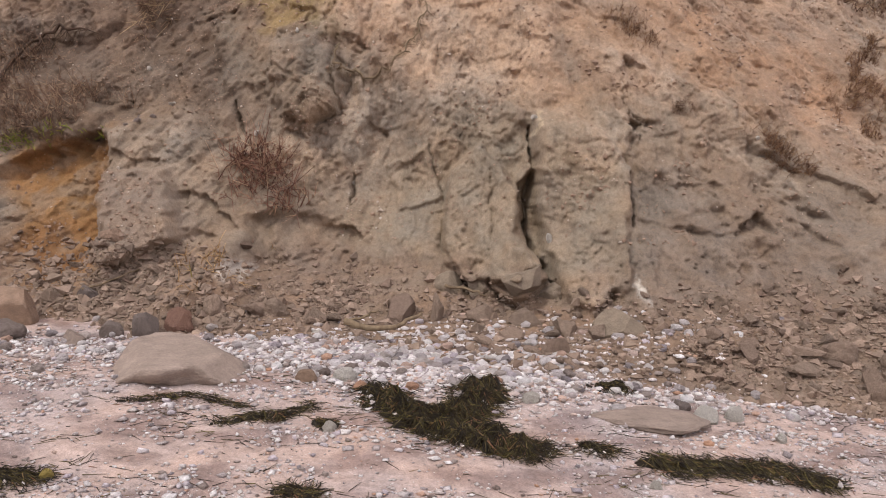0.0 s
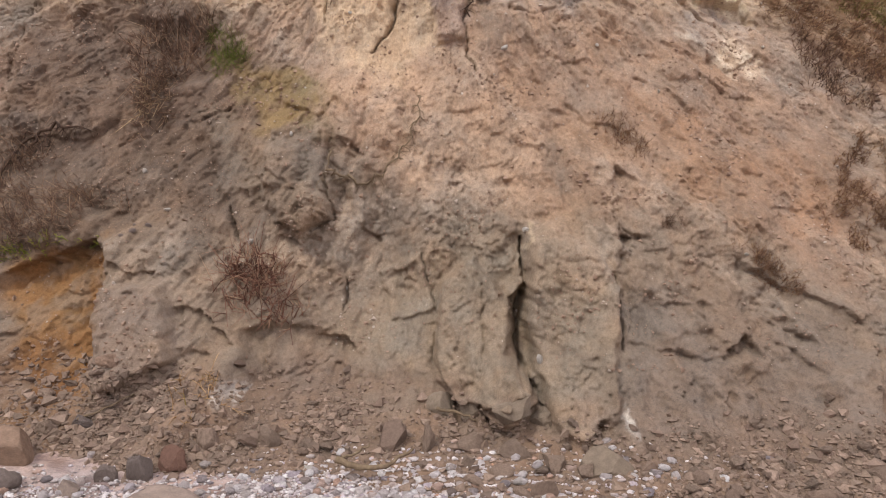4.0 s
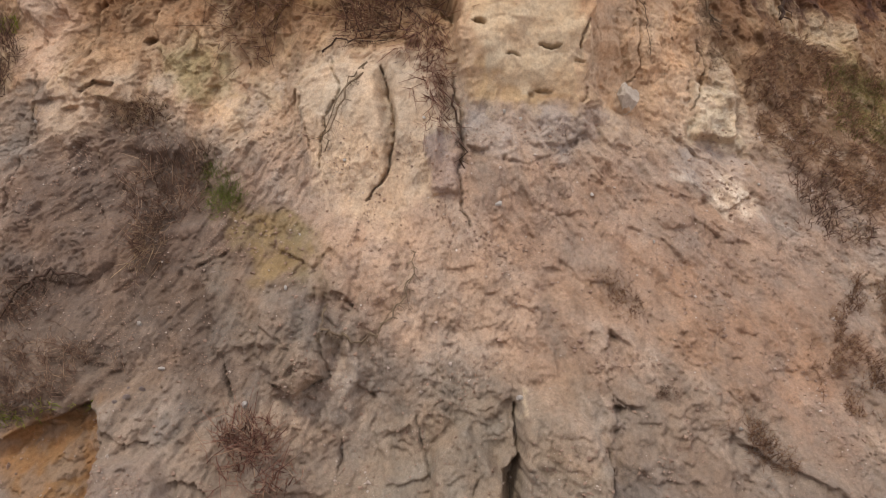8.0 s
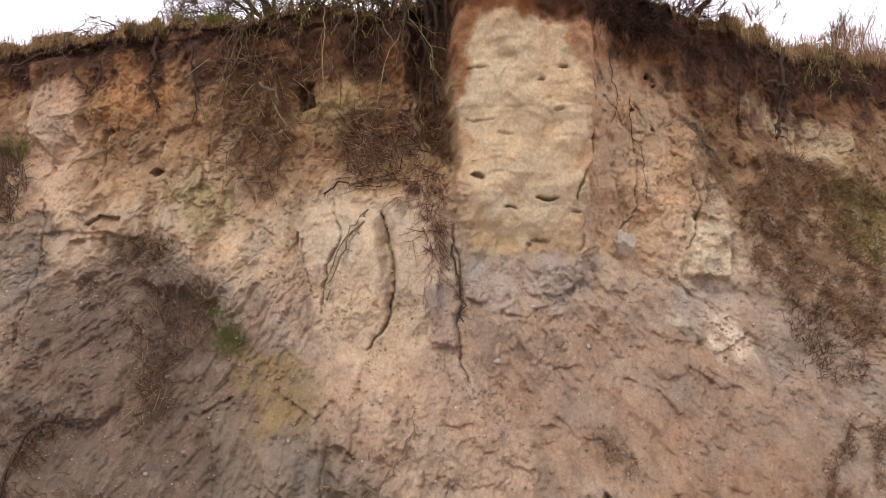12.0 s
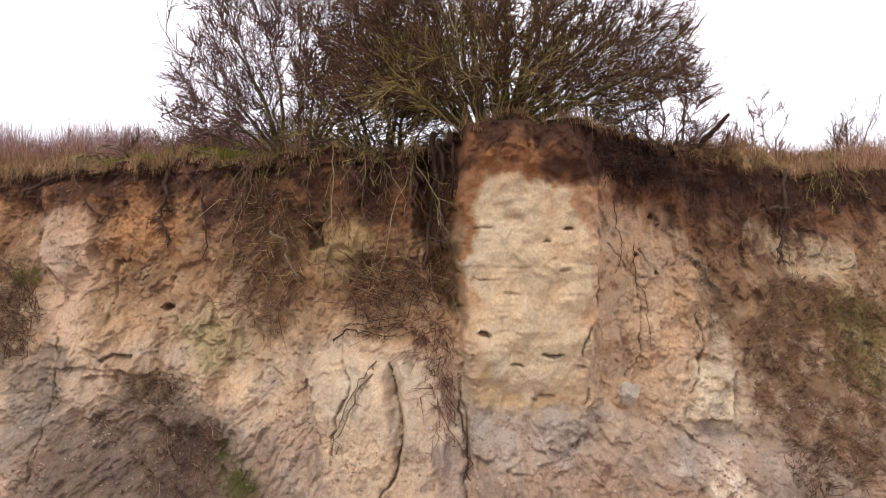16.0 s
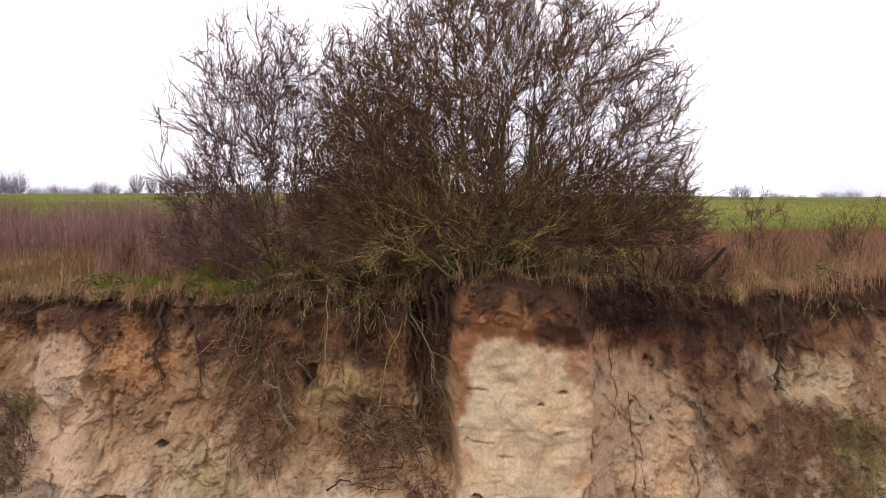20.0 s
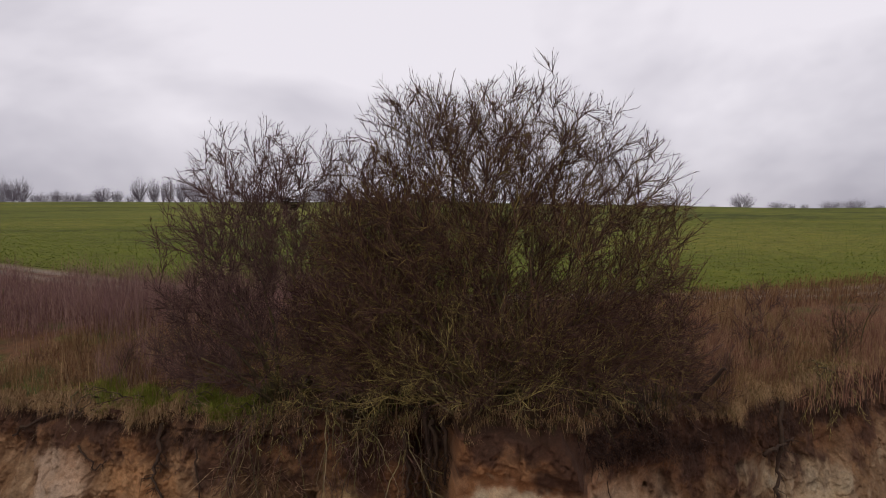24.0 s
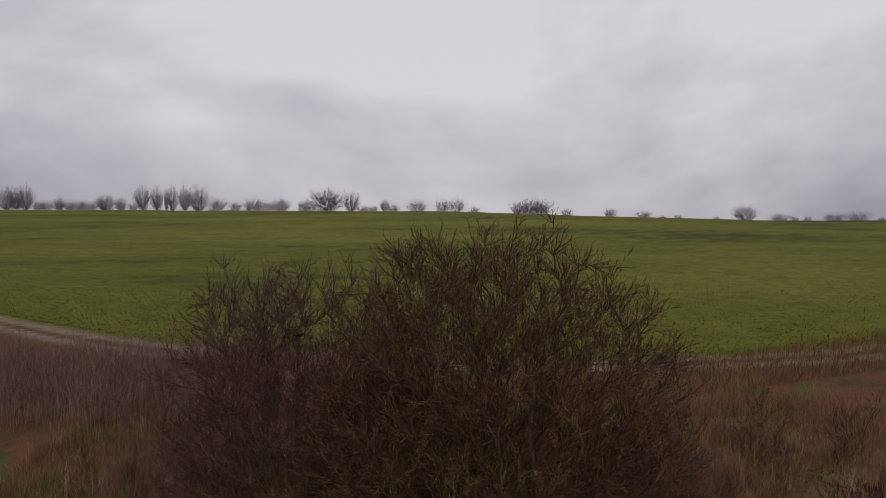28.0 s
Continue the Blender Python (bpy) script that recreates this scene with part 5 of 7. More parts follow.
def blades(name, at, heights, lean, width, mat, rng, droop=0.0):
    """Grass blades, each bent once."""
    n = len(at)
    a = rng.uniform(0, 2 * math.pi, n)
    side = np.stack([np.cos(a), np.sin(a), np.zeros(n)], 1) * (width * rng.uniform(0.6, 1.4, n))[:, None]
    tip = lean * heights[:, None] * rng.uniform(0.3, 1.0, (n, 1)) + rng.normal(0, 0.28, (n, 3)) * heights[:, None] * np.array([1, 1, 0.15])
    up = np.stack([np.zeros(n), np.zeros(n), heights], 1)
    mid = at + up * 0.6 + tip * 0.35
    end = at + up * (1 - droop * rng.uniform(0, 1, (n, 1))) + tip
    v = np.stack([at - side, at + side, mid + side * 0.7, mid - side * 0.7, end], 1).reshape(-1, 3)
    k = np.arange(n)[:, None] * 5
    f = np.concatenate([k + np.array([[0, 1, 2]]), k + np.array([[0, 2, 3]]), k + np.array([[3, 2, 4]])])
    return np_mesh(name, v, f, mat)


rng = np.random.default_rng(5)


def sward(name, label, n, x0, x1, s0, s1, hgt, lean, width, mat, mask=None, droop=0.3, sort=1.0):
    x, s = rng.uniform(x0, x1, n), s0 + (s1 - s0) * rng.random(n) ** sort
    if mask is not None:
        ok = rng.random(n) < mask(x, s)
        x, s = x[ok], s[ok]
    y = np.interp(x, px, rim) - 0.13 + 0.5 * fbm(x * 1.7, x * 0, 28, 5, 0.6) * (1 - smooth(0, 3, s)) + s
    at = np.column_stack([x, y, turf_zv(x, y) - 0.01])
    clump = 0.55 + 1.1 * smooth(-0.3, 0.4, fbm(x * 1.5, y * 1.5, 55, 3))
    h = hgt * rng.uniform(0.5, 1.2, len(x)) * clump
    return tagged(part(name, blades(name, at, h, np.array(lean), width, mat, rng, droop)), label, "grass", kind="stuff")


open_turf = lambda x: 0.12 + 0.88 * smooth(0.2, 1.2, np.abs(x - 0.1) - 4.2)
green_zone = lambda x, s: np.clip(smooth(1.2, 0.2, np.abs(x + 5.4) - 1.5) * smooth(2.0, 1.0, s) + 0.35 * smooth(0.1, 0.4, fbm(x * 0.6, s * 0.6, 57, 3)), 0, 1)
sward("dry_grass", "pale dry grass over the clifftop", 46000, -10.5, 11, 0.1, 9, 0.38, (0.1, -0.35, 0), 0.0045, GRASS, lambda x, s: (1 - 0.75 * green_zone(x, s)) * (1 - (1 - open_turf(x)) * smooth(4.5, 3.0, s)))
sward("green_grass", "short green grass on the clifftop edge", 30000, -10.5, 11, 0.1, 6, 0.17, (0.05, -0.3, 0), 0.004, GREEN, green_zone)
sward("green_grass", "bright green grass along the clifftop lip", 26000, -7.8, -3.6, 0.1, 1.8, 0.17, (0.05, -0.3, 0), 0.004, GREEN, lambda x, s: smooth(-0.25, 0.15, fbm(x * 0.9, s * 1.5, 51, 3)))
sward("grass_fringe", "dry grass hanging over the cliff edge", 52000, -10.5, 11, 0.02, 0.4, 0.24, (0, -0.8, -0.9), 0.0045, GRASS, lambda x, s: open_turf(x), 1.1)
lush = lambda x, s: smooth(1.0, 0.0, np.abs(x + 5.6) - 1.6) * smooth(2.0, 1.2, s)
tufty = lambda x, s: smooth(0.02, 0.22, fbm(x * 1.1, s * 1.1, 83, 3)) * (1 - lush(x, s)) * open_turf(x)
sward("dry_grass", "tall tawny grass tussocks behind the clifftop edge", 26000, -10.5, 11, 0.5, 6, 0.5, (0.15, -0.3, 0), 0.005, TAWNY, tufty, 0.35)
sward("dry_grass", "straw-pale grass tussocks on the clifftop", 14000, -10.5, 11, 0.3, 5, 0.42, (0.1, -0.4, 0), 0.005, GRASS, lambda x, s: smooth(0.05, 0.25, fbm(x * 1.3, s * 1.3, 85, 3)) * (1 - lush(x, s)) * open_turf(x), 0.35)
sward("far_grass", "tawny rough grass before the track", 26000, -24, 24, 7, 11.5, 0.4, (0.1, -0.3, 0), 0.007, TAWNY)


def stems_mesh(name, at, heights, rng, r, mat, bend=0.12):
    n = len(at)
    m = at + np.column_stack([rng.normal(0, bend * 0.5, n) * heights, rng.normal(0, bend * 0.5, n) * heights, heights * 0.5])
    e = m + np.column_stack([rng.normal(0, bend, n) * heights, rng.normal(0, bend, n) * heights, heights * 0.5])
    fork = m + np.column_stack([rng.normal(0, bend * 2, n) * heights, rng.normal(0, bend * 2, n) * heights, heights * 0.4])
    rr = r * rng.uniform(0.6, 1.3, n)
    p, f = tubes(np.concatenate([at, m, m]), np.concatenate([m, e, fork]), np.concatenate([rr, rr * 0.8, rr * 0.6]), np.concatenate([rr * 0.8, rr * 0.4, rr * 0.3]), 3)
    return np_mesh(name, p, f, mat)


def stand(name, label, n, x0, x1, y0, y1, hgt, r, mat, mask=None):
    x, y = rng.uniform(x0, x1, n), rng.uniform(y0, y1, n)
    if mask is not None:
        ok = rng.random(n) < mask(x, y)
        x, y = x[ok], y[ok]
    at = np.column_stack([x, y, turf_zv(x, y) - 0.03])
    tall = hgt * rng.uniform(0.6, 1.15, len(x)) * (0.7 + 0.55 * smooth(-0.3, 0.35, fbm(x * 0.7, y * 0.7, 60, 3)))
    return tagged(part(name, stems_mesh(name, at, tall, rng, r, mat)), label, "thicket", kind="stuff")


patchy = lambda x, y: smooth(-0.25, 0.3, fbm(x * 0.4, y * 0.4, 58, 3))
stand("red_thicket", "dense thicket of thin purplish-brown stems", 9500, -24, -3.5, 20.5, 27.9, 1.25, 0.0055, REED)
stand("red_thicket", "upright reddish stems in dry grass by the edge", 700, -7.6, -4.4, 15.9, 18.5, 0.8, 0.0045, REED)
stand("red_thicket", "reddish weed stems in rough grass", 9500, 5.2, 20, 16.2, 23.5, 0.7, 0.005, PINKREED, lambda x, y: 0.15 + 0.85 * patchy(x, y))
stand("dry_stalks", "dry weed stalks standing in the grass", 900, -13, 14, 14.5, 22, 0.55, 0.004, BRUSH, patchy)
stand("red_thicket", "low brown stems along the clifftop", 1300, 5, 11, 14.5, 18.5, 0.5, 0.004, PINKREED, patchy)

# crop leaves at the near side of the field
n = 26000
cxr = rng.uniform(-1, 1, n)
cyr = 31.5 + 45 * rng.random(n) ** 1.7
cxr = cxr * (4 + cyr * 0.68)
cyr = cyr - 30.2 + track_y(cxr)
at = np.column_stack([cxr, cyr, turf_zv(cxr, cyr)])
sz = rng.uniform(0.04, 0.08, n)
tagged(part("crop_leaves", blades("crop_leaves", at, sz, np.array((0.0, -0.8, 0.0)), 0.028, CROP, rng, 0.5)), "low green crop leaves at the field's edge", "crop", kind="stuff")


# ---- trees on the skyline ----
def far_tree(name, seed, crown, limbs, trunk, splay, lean=0.0, thick=0.02):
    """A bare tree of height 1 and crown width 1: limbs fan out and fork three times within a rounded outline."""
    g, r = Growth(seed), random.Random(seed)
    top = Vector((lean * trunk, 0, trunk))
    if trunk > 0.05:
        g.limbs.append(([Vector((0, 0, -0.1)), top * 0.5, top], [thick * 1.2, thick, thick * 0.85], 0))
    mid = Vector((lean * 0.6, 0, (1 + trunk * crown) / 2))
    half = Vector((0.5, 0.5, 1 - mid.z))

    for k in range(limbs * 16):
        d = Vector((r.gauss(0, 1), r.gauss(0, 1), r.gauss(0.15, 1))).normalized() * r.uniform(0.25, 1.0) ** 0.45
        q = mid + Vector((d.x * half.x, d.y * half.y, d.z * half.z))
        q.z = max(q.z, 0.02)
        main = k % 8 == 0
        start = top.lerp(q, 0.0 if main else r.uniform(0.25, 0.6)) + Vector((r.gauss(0, 1), r.gauss(0, 1), r.gauss(0, 0.6))) * (0.0 if main else 0.03)
        m = start.lerp(q, 0.5) + Vector((r.gauss(0, 0.02), r.gauss(0, 0.02), -0.02))
        rad = thick * (0.42 if main else 0.22)
        g.seg += [(start, m, rad, rad * 0.8), (m, q, rad * 0.8, 0.0)]
        for _ in range(3):
            s_ = start.lerp(q, r.uniform(0.3, 0.95))
            way = ((q - start).normalized() + Vector((r.gauss(0, splay), r.gauss(0, splay), r.gauss(0.1, splay)))).normalized()
            g.seg.append((s_, s_ + way * r.uniform(0.06, 0.15), thick * 0.17, 0.0))
    return g.build(name, "bare rounded tree on the field's skyline, its colour paled as by haze" if name == "skyline_tree" else "low bare bush on the field's skyline", "tree" if name == "skyline_tree" else "bush", HAZED_WOOD, HAZED_WOOD, "growth on the skyline")


protos = dict(oak=far_tree("skyline_tree", 71, 0.6, 13, 0.12, 0.55, 0.0, 0.022), tall=far_tree("skyline_tree", 72, 1.0, 14, 0.14, 0.6), bush=far_tree("skyline_bush", 73, 0.5, 12, 0.0, 0.5, 0.0, 0.016),
              vase=far_tree("skyline_tree", 74, 0.9, 13, 0.1, 0.55), wind=far_tree("skyline_tree", 75, 0.5, 11, 0.05, 0.4, 0.22))


def ridge(px_, back_=3.0):
    """A place just behind the field's crest in a given direction."""
    far = np.interp(px_, [-300, -186, 0, 62, 140, 300], [310, 300, 215, 160, 150, 150])
    return float(far + back_)


def skyline(kind_, bearing, wide, high):
    """Puts a tree on the crest along a bearing (sideways over ahead); width and height as shares of its distance."""
    y = 200.0
    for _ in range(12):
        y = ridge(bearing * y)
    x = bearing * y
    z = float(field_height(np.array([x]), np.array([y]))[0]) - 0.3 - 0.12 * high * y / 800
    size = (wide * y / 660, wide * y / 660, 1.12 * high * y / 800 + 0.3)
    turn = pose(x, y, z, 0, 0, 0 if kind_ == "wind" else 900 * bearing)
    ob = copy_thing(protos[kind_], turn)
    ob.scale = size
    return ob


# west copse, poplar row and thorn hedge
for k_, f_, w_, h_ in (("vase", -0.614, 20, 30), ("tall", -0.601, 17, 28), ("vase", -0.588, 19, 31), ("bush", -0.571, 13, 12), ("bush", -0.560, 18, 13), ("oak", -0.542, 16, 16), ("bush", -0.526, 22, 14),
                       ("bush", -0.511, 16, 14), ("bush", -0.498, 20, 12), ("oak", -0.478, 24, 20), ("oak", -0.457, 14, 16), ("bush", -0.440, 11, 10), ("tall", -0.427, 18, 31), ("tall", -0.407, 14, 31)):
    skyline(k_, f_, w_, h_)
for k_, f_, w_, h_ in (("tall", -0.394, 6, 30), ("vase", -0.386, 12, 32), ("tall", -0.369, 15, 31), ("vase", -0.351, 24, 31), ("bush", -0.325, 26, 17), ("bush", -0.300, 17, 12), ("bush", -0.277, 23, 16), ("bush", -0.265, 18, 14),
                       ("bush", -0.252, 12, 12), ("vase", -0.238, 22, 16), ("oak", -0.207, 15, 13), ("bush", -0.197, 12, 7), ("oak", -0.176, 44, 28), ("vase", -0.142, 20, 25), ("bush", -0.125, 20, 8), ("bush", -0.112, 14, 8)):
    skyline(k_, f_, w_, h_)
# lone trees and bushes towards the east
for k_, f_, w_, h_ in (("oak", -0.097, 11, 15), ("bush", -0.086, 17, 10), ("bush", -0.053, 24, 15), ("bush", -0.018, 20, 16), ("bush", 0.001, 20, 17), ("bush", 0.024, 14, 8), ("wind", 0.082, 24, 17), ("wind", 0.097, 28, 21),
                       ("wind", 0.112, 24, 20), ("bush", 0.149, 14, 9), ("wind", 0.205, 15, 12), ("bush", 0.253, 22, 9)):
    skyline(k_, f_, w_, h_)
for k_, f_, w_, h_ in (("bush", 0.277, 11, 4), ("bush", 0.298, 11, 5), ("bush", 0.349, 8, 5), ("vase", 0.387, 26, 19), ("bush", 0.433, 25, 9), ("bush", 0.453, 10, 6), ("bush", 0.470, 10, 6), ("bush", 0.506, 25, 10),
                       ("bush", 0.537, 25, 12), ("bush", 0.570, 13, 5)):
    skyline(k_, f_, w_, h_)
for p_ in protos.values():
    for o_ in (*p_.children_recursive, p_):
        bpy.data.objects.remove(o_)

# ---- stones, clods and wrack at the foot ----
def lump_mesh(name, seed, mat, level=2, flat=0.7, jag=0.25, facets=0, planes=()):
    """A worn stone, or with facets a broken clod."""
    bm = bmesh.new()
    if level:
        bmesh.ops.create_icosphere(bm, subdivisions=level, radius=1)
    else:
        tip = [bm.verts.new(v) for v in ((0, 0, 1), (1, 0, 0.1), (0, 1, -0.1), (-1, 0, 0.1), (0, -1, -0.1), (0, 0, -1))]
        for k in range(4):
            bm.faces.new((tip[0], tip[1 + k], tip[1 + (k + 1) % 4]))
            bm.faces.new((tip[5], tip[1 + (k + 1) % 4], tip[1 + k]))
    off = Vector((seed * 3.1, seed * 7.7, seed * 1.3))
    rr = random.Random(seed)
    cuts = [(Vector((rr.gauss(0, 1), rr.gauss(0, 1), rr.gauss(0, 1))).normalized(), rr.uniform(0.45, 0.8)) for _ in range(facets)] + [(Vector(c[:3]).normalized(), c[3]) for c in planes]
    for v in bm.verts:
        d = v.co.normalized()
        v.co *= 1 + jag * noise.noise(d * 1.3 + off) + jag * 0.4 * noise.noise(d * 3.1 + off)
        for nrm, lim in cuts:
            over = v.co.dot(nrm) - lim
            if over > 0:
                v.co -= nrm * over
        v.co.z *= flat
    if level == 0:
        bm.transform(Euler((rr.uniform(0, 6), rr.uniform(0, 6), rr.uniform(0, 6))).to_matrix().to_4x4())
    me = bpy.data.meshes.new(name)
    for f in bm.faces:
        f.smooth = facets == 0 and level > 0
    bm.to_mesh(me)
    bm.free()
    me.materials.append(mat)
    return me


def mesh_arrays(me):
    v = np.zeros(len(me.vertices) * 3, np.float32)
    me.vertices.foreach_get("co", v)
    f = np.zeros(len(me.polygons) * 3, np.int32)
    me.polygons.foreach_get("vertices", f)
    return v.reshape(-1, 3), f.reshape(-1, 3)


def strew(name, shapes, places, sizes, rng, mat, squash=(0.6, 1.0), smooth_=False):
    """Many small lumps joined into one mesh."""
    pieces = []
    pick = rng.integers(0, len(shapes), len(places))
    for k, me in enumerate(shapes):
        v, f = mesh_arrays(me)
        at, sz = places[pick == k], sizes[pick == k]
        n = len(at)
        if not n:
            continue
        a = rng.uniform(0, 2 * math.pi, n)
        ca, sa = np.cos(a)[:, None], np.sin(a)[:, None]
        s = sz[:, None] * rng.uniform(0.75, 1.25, (n, 3)) * np.array([1, 1, 1]) * np.stack([np.ones(n), np.ones(n), rng.uniform(*squash, n)], 1)
        w = v[None] * s[:, None]
        w = np.stack([w[..., 0] * ca - w[..., 1] * sa, w[..., 0] * sa + w[..., 1] * ca, w[..., 2]], -1) + at[:, None]
        pieces.append((w.reshape(-1, 3), (f[None] + (np.arange(n) * len(v))[:, None, None]).reshape(-1, 3)))
    p, f = joined(pieces)
    return np_mesh(name, p, f, mat, smooth_)


rng = np.random.default_rng(11)
LOAM_LUMP = stone_mat("loam_lump", [(0.0, lin(150, 124, 106)), (0.5, lin(178, 150, 128)), (0.85, lin(160, 134, 114)), (1.0, lin(214, 200, 184))], 6, 0.95)
PEB = [lump_mesh("pebble", 20 + k, PEBBLE, 2, 0.72, 0.42) for k in range(9)]
PEB_S = [lump_mesh("grit", 40 + k, PEBBLE, 1, 0.6, 0.25) for k in range(5)]
GRIT = [lump_mesh("grit", 140 + k, PEBBLE, 0, 0.7, 0.3) for k in range(5)]
SPALL = [lump_mesh("crumb", 160 + k, CLAY_LUMP, 0, 0.8, 0.7) for k in range(16)]
CLOD = [lump_mesh("clay_clod", 60 + k, CLAY_LUMP, 2, 0.75, 0.3, 7) for k in range(9)]
CLOD_S = [lump_mesh("crumb", 80 + k, CLAY_LUMP, 1, 0.8, 0.35, 4) for k in range(6)]


def shore_z(x, y):
    return sand_height(np.asarray(x, float), np.minimum(np.asarray(y, float), 8.4))


def toe(x, y):
    """Ground height near the cliff's foot: the sand or the talus, whichever is higher."""
    x, y = np.asarray(x, float), np.asarray(y, float)
    i = np.clip(np.round((x - gx[0]) / (gx[-1] - gx[0]) * (NU - 1)).astype(int), 0, NU - 1)
    zz = np.full(x.shape, -1.0)
    low = 200
    for k in range(0, low, 2):
        zz = np.where(Y[k, i] <= y, np.maximum(zz, Z[k, i]), zz)
    return np.maximum(zz, shore_z(x, y))


# band of white and grey pebbles below the middle of the cliff
def pebble_weight(x, y):
    mid = np.exp(-((x - 0.05) / 1.5) ** 2 - ((y - 7.35) / 0.62) ** 2)
    left = 0.2 * np.exp(-((x + 3.3) / 1.6) ** 2 - ((y - 7.0) / 0.4) ** 2)
    right = 0.1 * np.exp(-((x - 2.3) / 1.1) ** 2 - ((y - 6.5) / 0.4) ** 2)
    return mid + left + right


cand = np.stack([rng.uniform(-5.5, 5.5, 260000), rng.uniform(5.4, 8.6, 260000)], 1)
w_ = pebble_weight(cand[:, 0], cand[:, 1])
keep = cand[rng.random(len(cand)) < w_ * 0.95][:15000]
keep = keep[toe(keep[:, 0], keep[:, 1]) < 0.8]
pz = toe(keep[:, 0], keep[:, 1])
psz = np.clip(0.009 + 0.0095 * rng.gamma(1.3, 1.0, len(keep)), 0.009, 0.06)
order = np.argsort(-psz * (1 + 0.3 * rng.random(len(psz))))
for k in order[:290]:
    s = psz[k]
    ob = new("pebble", PEB[int(rng.integers(len(PEB)))])
    ob.matrix_basis = Matrix.LocRotScale((keep[k, 0], keep[k, 1], pz[k] + s * 0.3), Euler((rng.uniform(-0.3, 0.3), rng.uniform(-0.3, 0.3), rng.uniform(0, 6.28))),
                                         (s * rng.uniform(0.85, 1.3), s * rng.uniform(0.8, 1.1), s * rng.uniform(0.8, 1.15)))
    tagged(ob, "rounded pale beach pebble lying in the shingle", "pebble", "pebbles of the shingle")
rest = order[3000:]
tagged(part("fine_shingle", strew("fine_shingle", GRIT, np.column_stack([keep[rest], pz[rest] + psz[rest] * 0.25]), psz[rest] * 1.1, rng, PEBBLE, smooth_=True)),
       "fine pale shingle between larger pebbles", "shingle", kind="stuff")
rest = order[290:3000]
tagged(part("shingle", strew("shingle", PEB_S, np.column_stack([keep[rest], pz[rest] + psz[rest] * 0.25]), psz[rest], rng, PEBBLE, smooth_=True)),
       "loose shingle of white, grey and pinkish pebbles", "shingle", kind="stuff")

# shell grit and small stones over the sand
cand = np.stack([rng.uniform(-6, 6, 60000), rng.uniform(3.6, 7.2, 60000)], 1)
dens = smooth(-0.15, 0.35, fbm(cand[:, 0] * 1.1, cand[:, 1] * 2.0, 33, 3)) * 0.8 + 0.12
cand = cand[rng.random(len(cand)) < dens]
gs = np.clip(0.0045 + rng.gamma(1.0, 0.0085, len(cand)), 0.0045, 0.055)
tagged(part("shell_grit", strew("shell_grit", GRIT, np.column_stack([cand, shore_z(cand[:, 0], cand[:, 1]) + gs * 0.2]), gs, rng, PEBBLE, (0.35, 0.7), True)),
       "pale shell grit and small pebbles strewn over sand", "shell grit", kind="stuff")


# crumbs of clay over the talus and on the slopes
def on_face(n, weight, lo, hi):
    """Random places on the cliff's skin, more where weight says."""
    x, z = rng.uniform(-9.5, 9.5, n * 4), rng.uniform(lo, hi, n * 4)
    ok = rng.random(n * 4) < weight(x, z)
    x, z = x[ok][:n], z[ok][:n]
    i = np.clip(np.round((x - gx[0]) / (gx[-1] - gx[0]) * (NU - 1)).astype(int), 0, NU - 1)
    j = np.clip(np.round((z + 0.4) / (tops[i] + 0.4) * (NV - 1)).astype(int), 0, NV - 1)
    return np.column_stack([X[j, i], Y[j, i], Z[j, i]])


def talus_weight(x, z):
    hill = np.interp(x, [-7, -4.5, -3, -1, 0.5, 1.6, 2.5, 4, 6, 9], [1.3, 1.5, 1.4, 1.1, 0.9, 0.8, 0.85, 1.0, 1.1, 1.3])
    return smooth(hill + 0.3, hill - 0.5, z) * (0.35 + 0.65 * smooth(-0.2, 0.3, fbm(x * 1.2, z * 1.2, 35, 3)))


at = on_face(36000, talus_weight, 0.0, 3.0)
cs = np.clip(0.008 + rng.gamma(1.1, 0.016, len(at)), 0.008, 0.11)
tagged(part("clay_crumbs", strew("clay_crumbs", SPALL, at, cs, rng, CLAY_LUMP)), "crumbled grey-brown clay over the foot of the cliff", "rubble", kind="stuff")
at = on_face(22000, lambda x, z: 0.12 + 0.6 * smooth(0.05, 0.35, fbm(x * 0.9, z * 0.9, 37, 3)), 1.5, 7.0)
cs = np.clip(0.004 + rng.gamma(1.1, 0.0075, len(at)), 0.005, 0.05)
tagged(part("slope_crumbs", strew("slope_crumbs", SPALL, at, cs, rng, LOAM_LUMP)), "small clods of earth clinging to the cliff face", "rubble", kind="stuff")

# fallen clay blocks big enough to pick up
at = on_face(290, lambda x, z: talus_weight(x, z - 0.1), 0.25, 1.9)
for p in at:
    s = min(0.035 + rng.gamma(1.3, 0.026), 0.16)
    ob = new("clay_block", CLOD[int(rng.integers(len(CLOD)))])
    ob.matrix_basis = Matrix.LocRotScale((p[0], p[1] - s * 0.2, p[2] + s * 0.15), Euler((rng.uniform(-0.5, 0.5), rng.uniform(-0.5, 0.5), rng.uniform(0, 6.28))),
                                         (s * rng.uniform(0.8, 1.4), s * rng.uniform(0.7, 1.1), s * rng.uniform(0.6, 1.0)))
    tagged(ob, "broken block of grey clay fallen on the talus", "clay block", "fallen clay blocks")


